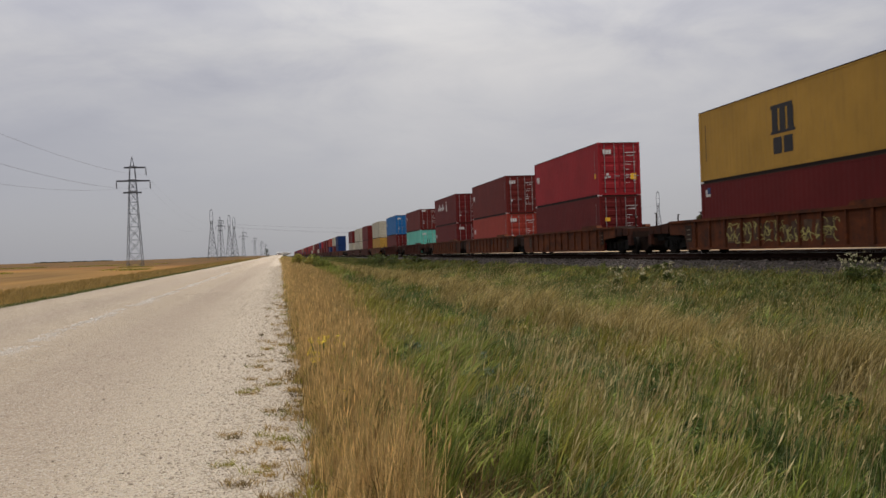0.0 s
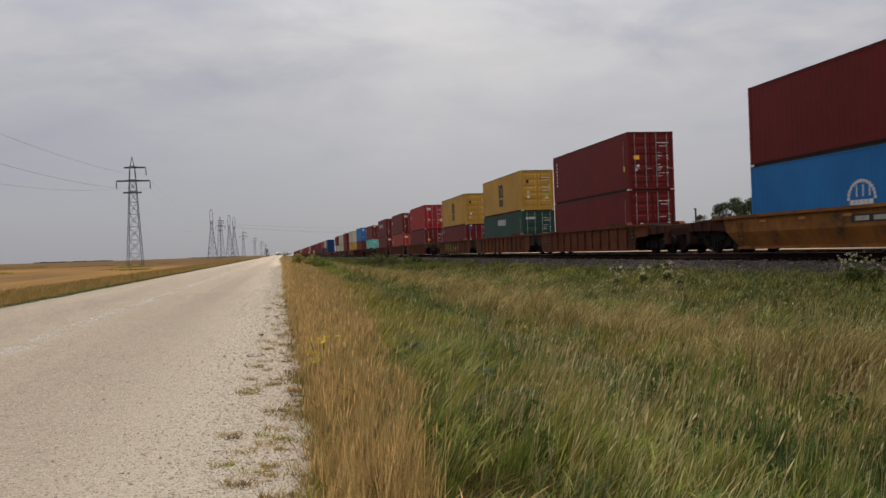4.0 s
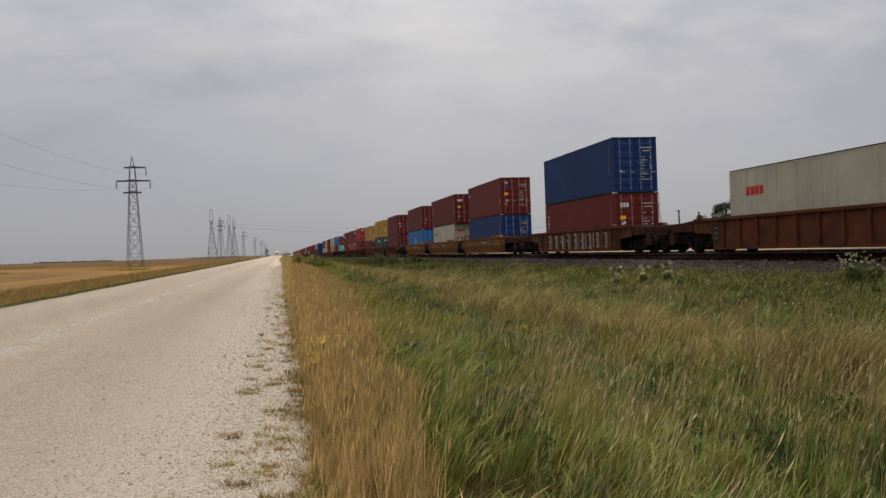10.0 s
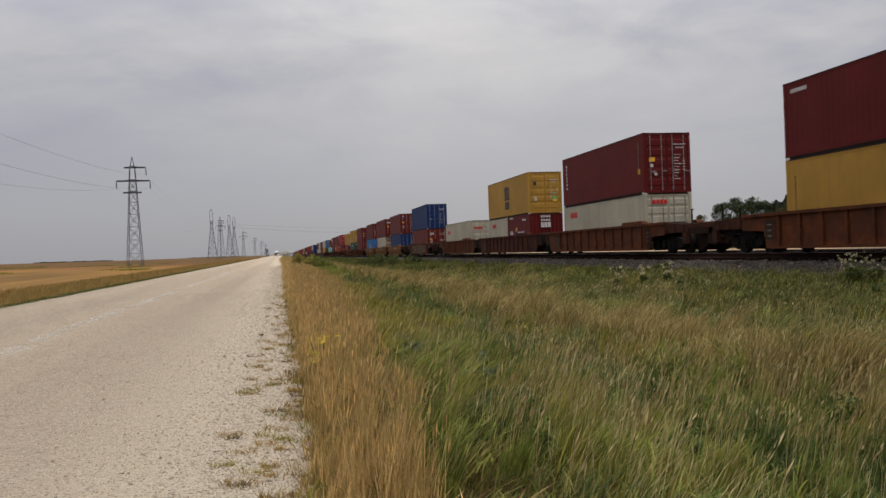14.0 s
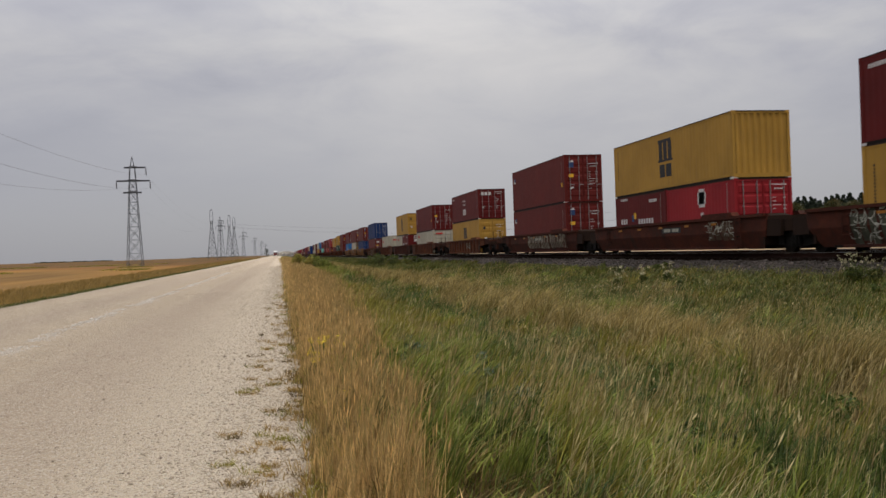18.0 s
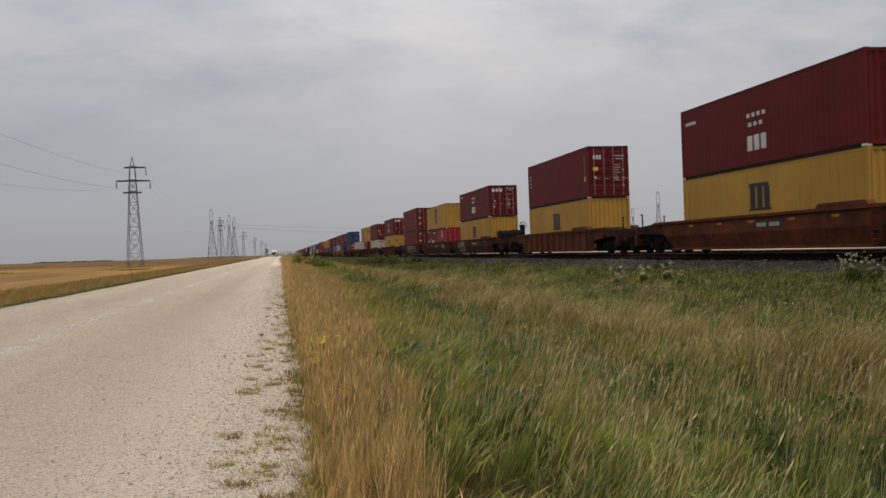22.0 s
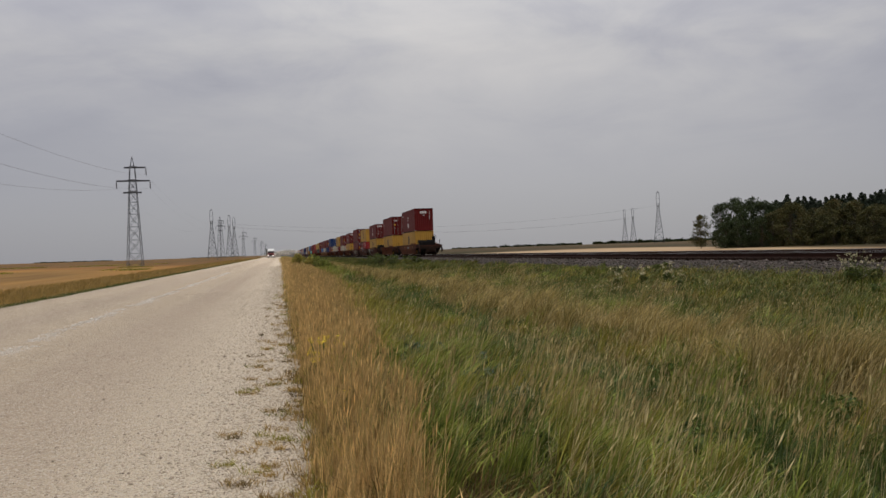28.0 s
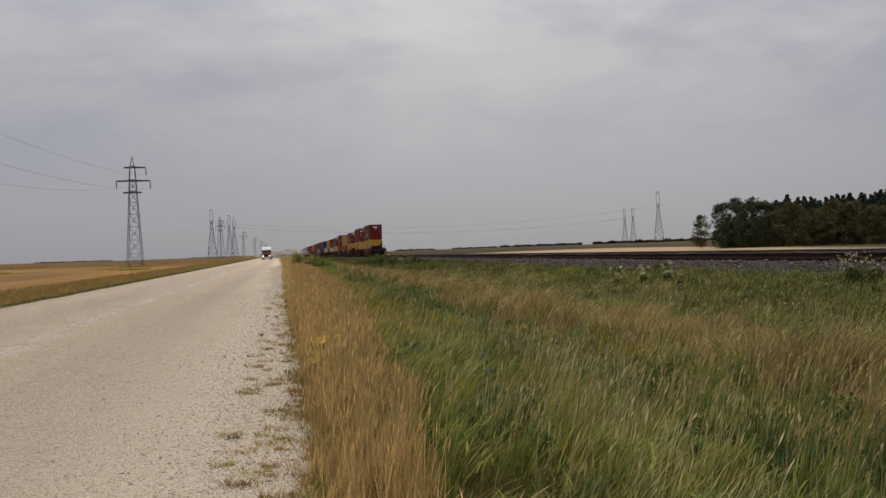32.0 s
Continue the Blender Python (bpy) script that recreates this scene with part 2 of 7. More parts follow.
def fast_mesh(name, verts, loops, sizes, mat):
    """A mesh from arrays, for what has very many faces."""
    me = bpy.data.meshes.new(name)
    me.vertices.add(len(verts))
    me.vertices.foreach_set("co", np.asarray(verts, np.float32).ravel())
    me.loops.add(len(loops))
    me.loops.foreach_set("vertex_index", np.asarray(loops, np.int32))
    me.polygons.add(len(sizes))
    starts = np.concatenate(([0], np.cumsum(sizes)[:-1])).astype(np.int32)
    me.polygons.foreach_set("loop_start", starts)
    me.update(calc_edges=True)
    me.materials.append(mat)
    return me


# ---------------------------------------------------------------- ground
RAIL_Z = 1.0
TRACK_X = 18.46
CROSS_X = [-4500, -60, -30, -16, -12.5, -10.4, -5, 0.0, 0.6, 1.8, 3.0, 4.1, 5.4, 8, 10, 13.2, 15, 16, 16.6, 22, 29, 40, 4500]
CROSS_Z = [-0.2, -0.2, -0.25, -0.4, -0.32, -0.05, 0.07, 0.0, -0.04, -0.16, -0.36, -0.54, -0.36, -0.32, -0.34, -0.08, 0.14, 0.33, 0.1, -0.05, -0.2, -0.3, -0.3]


def ground_z(x, y):
    x, y = np.asarray(x, float), np.asarray(y, float)
    rise = 0.0026 * np.clip(y, 0, 1600)
    keep = np.interp(x, [-300, -40, 3, 12, 29, 80], [0.55, 1.0, 1.0, 0.12, 0.12, 1.0])
    left = 0.0055 * np.clip(-x - 40, 0, 700)
    return np.interp(x, CROSS_X, CROSS_Z) + rise * keep + left


def grid_object(name, xs, ys, zf, mat, label, category):
    X, Y = np.meshgrid(xs, ys)
    Z = zf(X, Y)
    n, m = X.shape
    idx = np.arange(n * m).reshape(n, m)
    quads = np.stack([idx[:-1, :-1], idx[:-1, 1:], idx[1:, 1:], idx[1:, :-1]], -1).reshape(-1, 4)
    me = fast_mesh(name, np.stack([X, Y, Z], -1).reshape(-1, 3), quads.ravel(), np.full(len(quads), 4), mat)
    me.polygons.foreach_set("use_smooth", [True] * len(me.polygons))
    return tagged(new(name, me), label, category, "", "structure")


def field_material():
    m, k = material("prairie_soil_and_stubble")
    g = k.n("ShaderNodeNewGeometry").outputs["Position"]
    s = k.n("ShaderNodeSeparateXYZ")
    k.link(g, s.inputs[0])
    x, y = s.outputs[0], s.outputs[1]
    wob = k.noise(g, 0.01, 3, 0.5)
    far = k.noise(k.mapping(g, (0.02, 0.004, 1)), 1.0, 4, 0.6)
    rows = k.noise(k.mapping(g, (0.35, 0.02, 1)), 1.0, 3, 0.6)
    fine = k.noise(g, 2.5, 5, 0.7)
    # stubble fields, gold with browner strips
    gold = k.mix(k.ramp(far, [(0.38, 0.0), (0.60, 1.0)]), (0.36, 0.178, 0.042, 1), (0.155, 0.085, 0.026, 1))
    gold = k.mix(k.math("MULTIPLY", k.ramp(rows, [(0.45, 0.0), (0.7, 1.0)]), 0.5), gold, (0.33, 0.195, 0.062, 1))
    green = k.mix(fine, (0.045, 0.05, 0.018, 1), (0.10, 0.085, 0.03, 1))
    strips = k.ramp(k.noise(k.mapping(g, (0.006, 0.0022, 1), (4, 1, 0)), 1.0, 2, 0.4), [(0.5, 0.0), (0.56, 1.0)])
    field = k.mix(k.math("MULTIPLY", strips, 0.7), gold, green)
    field = k.mix(k.math("MULTIPLY", fine, 0.5), field, k.mix(0.5, field, (0.09, 0.06, 0.03, 1)))
    olive = k.mix(k.ramp(rows, [(0.4, 0.0), (0.65, 1.0)]), (0.092, 0.052, 0.019, 1), (0.140, 0.073, 0.026, 1))
    beyond = k.math("ADD", k.math("MULTIPLY", y, 0.001), k.math("MULTIPLY", k.math("SUBTRACT", far, 0.5), 0.12))
    field = k.mix(k.ramp(beyond, [(0.20, 0.0), (0.235, 0.85)]), field, olive)
    field = k.mix(k.math("MULTIPLY", k.ramp(beyond, [(0.19, 0.0), (0.203, 1.0), (0.215, 0.0)]), 0.8), field, (0.20, 0.065, 0.025, 1))
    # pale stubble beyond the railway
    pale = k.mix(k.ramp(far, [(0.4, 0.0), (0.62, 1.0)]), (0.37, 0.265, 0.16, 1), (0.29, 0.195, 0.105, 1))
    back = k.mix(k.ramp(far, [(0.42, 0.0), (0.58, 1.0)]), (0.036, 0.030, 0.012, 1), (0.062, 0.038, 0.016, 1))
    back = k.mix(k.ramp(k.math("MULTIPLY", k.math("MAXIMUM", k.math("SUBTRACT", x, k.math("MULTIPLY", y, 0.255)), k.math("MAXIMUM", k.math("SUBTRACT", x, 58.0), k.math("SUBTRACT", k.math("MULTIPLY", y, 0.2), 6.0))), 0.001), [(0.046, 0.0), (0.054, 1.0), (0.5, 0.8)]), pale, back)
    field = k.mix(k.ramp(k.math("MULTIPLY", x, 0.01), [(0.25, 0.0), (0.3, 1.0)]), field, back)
    # the verges and the ditch
    edge = k.math("ADD", x, k.math("MULTIPLY", k.math("SUBTRACT", wob, 0.5), 6.0))
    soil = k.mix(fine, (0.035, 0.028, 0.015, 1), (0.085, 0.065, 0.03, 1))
    a = k.math("GREATER_THAN", edge, -15.5)
    b = k.math("LESS_THAN", edge, 30.0)
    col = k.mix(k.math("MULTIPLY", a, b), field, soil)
    k.put(k.bsdf.inputs["Base Color"], col)
    k.bsdf.inputs["Roughness"].default_value = 0.95
    k.bsdf.inputs["Specular IOR Level"].default_value = 0.1
    k.put(k.bsdf.inputs["Normal"], k.bump(fine, 0.5, 0.06))
    return m


def gravel_material():
    m, k = material("pale_limestone_gravel")
    g = k.n("ShaderNodeNewGeometry").outputs["Position"]
    s = k.n("ShaderNodeSeparateXYZ")
    k.link(g, s.inputs[0])
    lanes = k.noise(k.mapping(g, (1.1, 0.02, 1)), 1.0, 3, 0.55)
    blot = k.noise(g, 0.7, 4, 0.6)
    vo = k.n("ShaderNodeTexVoronoi")
    vo.inputs["Scale"].default_value = 62.0
    k.link(g, vo.inputs["Vector"])
    fine = k.noise(g, 60, 4, 0.7)
    col = k.mix(k.ramp(lanes, [(0.38, 0.0), (0.62, 1.0)]), (0.440, 0.345, 0.240, 1), (0.525, 0.425, 0.305, 1))
    col = k.mix(k.math("MULTIPLY", k.ramp(blot, [(0.4, 0.0), (0.7, 1.0)]), 0.35), col, (0.36, 0.28, 0.195, 1))
    # wheel tracks are packed smooth and a little darker
    lane = k.n("ShaderNodeTexWave")
    lane.inputs["Scale"].default_value = 0.085
    lane.inputs["Distortion"].default_value = 0.6
    lane.inputs["Detail"].default_value = 1.0
    k.link(k.mapping(g, (1, 0.02, 1), (0.6, 0, 0)), lane.inputs["Vector"])
    col = k.mix(k.math("MULTIPLY", k.ramp(lane.outputs["Fac"], [(0.3, 0.0), (0.8, 1.0)]), 0.45), col, (0.365, 0.28, 0.21, 1))
    # the loose edge is paler
    col = k.mix(k.math("MULTIPLY", k.ramp(k.math("ADD", k.math("MULTIPLY", s.outputs[0], 0.25), 1.0), [(0.45, 0.0), (0.85, 1.0)]), 0.75), col, (0.66, 0.565, 0.43, 1))
    grain = k.n("ShaderNodeSeparateColor")
    k.link(vo.outputs["Color"], grain.inputs[0])
    col = k.mix(k.math("MULTIPLY", k.ramp(grain.outputs[0], [(0.0, 1.0), (0.40, 0.0)]), 0.75), col, (0.235, 0.18, 0.14, 1))
    col = k.mix(k.math("MULTIPLY", k.ramp(grain.outputs[1], [(0.55, 0.0), (0.9, 1.0)]), 0.75), col, (0.62, 0.54, 0.44, 1))
    k.put(k.bsdf.inputs["Base Color"], col)
    k.bsdf.inputs["Roughness"].default_value = 0.95
    k.bsdf.inputs["Specular IOR Level"].default_value = 0.15
    h = k.math("ADD", k.math("MULTIPLY", vo.outputs["Distance"], -1.2), k.math("MULTIPLY", fine, 0.4))
    k.put(k.bsdf.inputs["Normal"], k.bump(h, 1.0, 0.022))
    return m


def ballast_material():
    m, k = material("grey_ballast")
    g = k.n("ShaderNodeNewGeometry").outputs["Position"]
    vo = k.n("ShaderNodeTexVoronoi")
    vo.inputs["Scale"].default_value = 11.0
    k.link(g, vo.inputs["Vector"])
    sp = k.n("ShaderNodeSeparateColor")
    k.link(vo.outputs["Color"], sp.inputs[0])
    big = k.noise(g, 0.5, 3, 0.6)
    col = k.ramp(sp.outputs[0], [(0.0, (0.014, 0.011, 0.010)), (0.6, (0.034, 0.026, 0.022)), (1.0, (0.105, 0.080, 0.070))])
    col = k.mix(k.math("MULTIPLY", k.ramp(big, [(0.45, 0.0), (0.7, 1.0)]), 0.5), col, (0.045, 0.026, 0.016, 1))
    k.put(k.bsdf.inputs["Base Color"], col)
    k.bsdf.inputs["Roughness"].default_value = 0.9
    k.put(k.bsdf.inputs["Normal"], k.bump(k.math("MULTIPLY", vo.outputs["Distance"], -1.0), 1.0, 0.06))
    return m


FIELD, GRAVEL, BALLAST = field_material(), gravel_material(), ballast_material()

gx = np.concatenate((-np.geomspace(4600, 30, 26), np.arange(-27, -10.5, 1.5), [-10.4, -8, -4, -1, 0.2, 0.6, 1, 1.8, 2.5], np.arange(3.0, 27, 0.5), np.geomspace(28, 4600, 26)))
gy = np.concatenate((-np.geomspace(4600, 8, 18), np.arange(-5, 60, 2.5), np.geomspace(62, 4600, 60)))
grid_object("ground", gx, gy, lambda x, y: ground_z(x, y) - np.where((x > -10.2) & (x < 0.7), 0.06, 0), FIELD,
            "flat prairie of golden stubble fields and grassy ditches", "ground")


def road_z(x, y):
    ridge = 0.028 * np.exp(-((x + 1.15 + 0.12 * np.sin(0.5 * y)) / 0.16) ** 2) + 0.035 * np.exp(-((x + 4.41) / 0.16) ** 2) + 0.02 * np.exp(-((x + 2.6) / 0.3) ** 2) + 0.03 * np.exp(-((x + 0.4) / 0.35) ** 2)
    rough = 0.012 * np.sin(3.1 * x + 0.37 * y) * np.sin(0.9 * y + 1.7 * x)
    side = np.interp(x, [-10.6, -10.1, 0.45, 1.0], [-0.09, 0, 0, -0.10])
    return ground_z(x, y) + 0.012 + ridge * (0.6 + 0.4 * np.sin(y * 0.8 + np.sin(y * 0.23) * 3)) + rough + side


rx = np.concatenate(([-10.6], np.arange(-10.2, -5.3, 0.45), np.arange(-5.2, 0.9, 0.12), [1.0]))
ry = np.concatenate((np.arange(-30, 2, 2.0), np.arange(2, 45, 0.25), np.geomspace(45.5, 1700, 120)))
grid_object("road", rx, ry, road_z, GRAVEL, "wide pale gravel road with loose limestone ridges", "road")

# railway bed
bx = [14.9, 15.7, 16.4, 16.7, 17.3, 18.46, 19.6, 20.4, 21.4, 22.4, 23.0, 24.2, 25.4, 26.0, 26.4, 27.4]
bz = [-0.1, 0.22, 0.56, 0.66, 0.73, 0.76, 0.73, 0.66, 0.62, 0.66, 0.70, 0.73, 0.70, 0.63, 0.48, -0.2]


def bed_z(x, y):
    return np.interp(x, bx, bz) + 0.03 * np.sin(5.1 * x + 1.9 * y) * np.sin(2.3 * y) + 0.02 * np.sin(11 * x - 4.7 * y)


grid_object("railway_bed", np.concatenate((np.arange(14.9, 17, 0.17), np.arange(17, 27.3, 0.4), [27.45])),
            np.concatenate((np.arange(-60, 10, 4.0), np.arange(10, 110, 0.25), np.geomspace(110.5, 1700, 90))), bed_z, BALLAST,
            "raised bed of grey crushed stone ballast", "railway bed")


SIDING, SIDING_LOW = 5.75, 0.04         # a second, lower track lies beyond the first


def rails():
    prof = [(-0.07, 0.0), (0.07, 0.0), (0.07, 0.012), (0.012, 0.03), (0.012, 0.125), (0.036, 0.14), (0.036, 0.165), (-0.036, 0.165), (-0.036, 0.14), (-0.012, 0.125), (-0.012, 0.03), (-0.07, 0.012)]
    for dx, low in ((-0.755, 0), (0.755, 0), (SIDING - 0.755, SIDING_LOW), (SIDING + 0.755, SIDING_LOW)):
        r = tagged(new("rail", G().prism([(TRACK_X + dx + a, RAIL_Z - low - 0.172 + b) for a, b in prof], 1, -120, 1700).mesh("rail", RAIL)),
                   "long rusty steel rail with a polished head", "rail", "rails of the track")
        part("rail_head", G().box(TRACK_X + dx - 0.03, TRACK_X + dx + 0.03, -120, 1700, RAIL_Z - low - 0.007, RAIL_Z - low).mesh("rail_head", RAIL_TOP), r, "shiny worn running surface")


def ties():
    tie = G().prism([(-0.115, 0), (0.115, 0), (0.115, 0.165), (0.1, 0.18), (-0.1, 0.18), (-0.115, 0.165)], 0, -1.3, 1.3).mesh("tie", TIMBER)
    bed = bpy.data.objects["railway_bed"]
    r = random.Random(8)
    z = RAIL_Z - 0.172 - 0.18
    for i in range(290):
        part("tie", tie, bed, at=pose(TRACK_X + r.uniform(-0.04, 0.04), 12 + i * 0.55, z, 0, 0, r.uniform(-0.8, 0.8)))
    g = G()
    for i in range(900):
        y = 12 + 290 * 0.55 + i * 0.55 if i < 840 else 11.45 - (i - 840) * 0.55
        g.box(TRACK_X - 1.3, TRACK_X + 1.3, y - 0.115, y + 0.115, z, z + 0.18)
    for i in range(560):
        y = 10 + i * 0.55
        g.box(TRACK_X + SIDING - 1.3, TRACK_X + SIDING + 1.3, y - 0.115, y + 0.115, z - SIDING_LOW, z + 0.18 - SIDING_LOW)
    part("ties", g.mesh("ties", TIMBER), bed, "row of dark timber ties")["kind"] = "stuff"


rails()
ties()


# ---------------------------------------------------------------- containers
HC = 2.896          # height of a high-cube box
CW = 1.219          # half its width


def wave(length, pitch, depth, flat=0.26):
    """Trapezoid corrugation as (along, in) pairs."""
    n = max(2, round(length / pitch))
    q = length / n
    pts = []
    for i in range(n):
        a = -length / 2 + i * q
        pts += [(a, 0), (a + q * flat, 0), (a + q * 0.5, depth), (a + q * (0.5 + flat), depth)]
    return pts + [(length / 2, 0)]


def side_panel(L, sgn, HC):
    g = G()
    z0, z1 = 0.16, HC - 0.10
    rows = [[(sgn * (CW - 0.012 - d), a, z) for a, d in wave(L - 0.30, 0.28, 0.0034)] for z in (z0, z1)]
    return g.sheet(rows if sgn > 0 else [r[::-1] for r in rows])


def end_panel(sgn, L, HC):
    y = sgn * L / 2
    rows = [[(a, y - sgn * (0.02 + d), z) for a, d in wave(2 * CW - 0.28, 0.27, 0.045)] for z in (0.16, HC - 0.10)]
    return G().sheet(rows[::-1] if sgn > 0 else rows)


def roof_panel(L, HC):
    rows = [[(x, a, HC - 0.02 - d) for a, d in wave(L - 0.2, 0.42, 0.02)] for x in (-CW + 0.06, CW - 0.06)]
    return G().sheet(rows[::-1])


def box_frame(L, HC):
    g = G()
    h = L / 2
    for sx in (-1, 1):
        x0, x1 = sorted((sx * CW, sx * (CW - 0.11)))
        for sy in (-1, 1):
            y0, y1 = sorted((sy * (h - 0.005), sy * (h - 0.16)))
            g.box(x0, x1, y0, y1, 0.12, HC - 0.12)
        x0, x1 = sorted((sx * (CW - 0.002), sx * (CW - 0.07)))
        g.box(x0, x1, -h + 0.16, h - 0.16, 0.06, 0.16)
        g.box(x0, x1, -h + 0.16, h - 0.16, HC - 0.10, HC - 0.015)
    for sy in (-1, 1):
        y0, y1 = sorted((sy * (h - 0.008), sy * (h - 0.10)))
        g.box(-CW + 0.11, CW - 0.11, y0, y1, 0.0, 0.16)
        g.box(-CW + 0.11, CW - 0.11, y0, y1, HC - 0.11, HC - 0.015)
    return g


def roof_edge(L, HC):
    """A thin dark brown strip added all round the roof's edge."""
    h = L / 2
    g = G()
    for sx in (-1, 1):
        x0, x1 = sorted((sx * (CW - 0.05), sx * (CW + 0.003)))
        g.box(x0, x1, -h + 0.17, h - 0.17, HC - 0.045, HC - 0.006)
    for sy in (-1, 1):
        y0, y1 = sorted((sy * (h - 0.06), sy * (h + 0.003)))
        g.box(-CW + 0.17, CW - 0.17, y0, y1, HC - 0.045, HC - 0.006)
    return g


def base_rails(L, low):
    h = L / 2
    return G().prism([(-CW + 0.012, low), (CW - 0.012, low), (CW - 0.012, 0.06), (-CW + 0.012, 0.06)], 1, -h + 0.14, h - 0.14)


def castings():
    """One corner casting, a block with two oval holes let in."""
    g = G()
    g.box(-0.081, 0.081, -0.089, 0.089, 0, 0.118)
    g.box(-0.0835, -0.081, -0.04, 0.04, 0.03, 0.088)
    return g


def door_leaf(sx, HC):
    """A door leaf with pressed horizontal ribs; it faces -y."""
    g = G()
    w = CW - 0.13
    x0, x1 = (-w, -0.012) if sx < 0 else (0.012, w)
    g.box(x0, x1, 0.0, 0.05, 0.17, HC - 0.12)
    for i in range(5):
        z = 0.38 + i * (HC - 0.5) / 5
        g.prism([(-0.022, z), (0.0, z - 0.05), (0.0, z + 0.30), (-0.022, z + 0.25)], 0, x0 + 0.07, x1 - 0.07)
    # rubber seal edge
    g.box(x0, x0 + 0.03, -0.012, 0.0, 0.17, HC - 0.12)
    g.box(x1 - 0.03, x1, -0.012, 0.0, 0.17, HC - 0.12)
    return g


def lock_bar(HC):
    g = G().rod((0, 0, 0.1), (0, 0, HC - 0.1), 0.019, 6)
    for z in (0.22, 0.75, 1.5, 2.2, HC - 0.24):
        g.box(-0.03, 0.03, -0.004, 0.05, z - 0.025, z + 0.025)
    g.box(-0.02, 0.28, -0.03, -0.012, 1.02, 1.06)
    return g


def mark(parent, name, mat, boxes, face, L, label, depth=0.006):
    """Flat painted shapes. face 'left': (along from the front, up) on the left side; 'rear': (across, up) on the rear end."""
    key = ("mark", name, tuple(boxes), face, L)

    def build():
        g = G()
        for a0, a1, z0, z1 in boxes:
            if face == "left":
                g.box(-CW - depth + 0.010, -CW + 0.012, L / 2 - a1, L / 2 - a0, z0, z1)
            else:
                g.box(a0, a1, -L / 2 - 0.040, -L / 2 - 0.030, z0, z1)
        return g
    ob = part(name, shared(key + (mat.name,), name, build, mat), parent, label)
    if len(boxes) > 3:
        ob["kind"] = "stuff"


def letters(a, z, w, h, n, gap=0.3):
    """A row of n plain upright blocks, standing for lettering that is not spelled out."""
    q = w / n
    return [(a + i * q, a + i * q + q * (1 - gap), z, z + h) for i in range(n)]


def column(a, z_top, w, h, n):
    """Plain blocks one below another."""
    q = h / n
    return [(a + (0.18 * w if i % 3 == 1 else 0), a + w, z_top - i * q - q * 0.58, z_top - i * q) for i in range(n)]


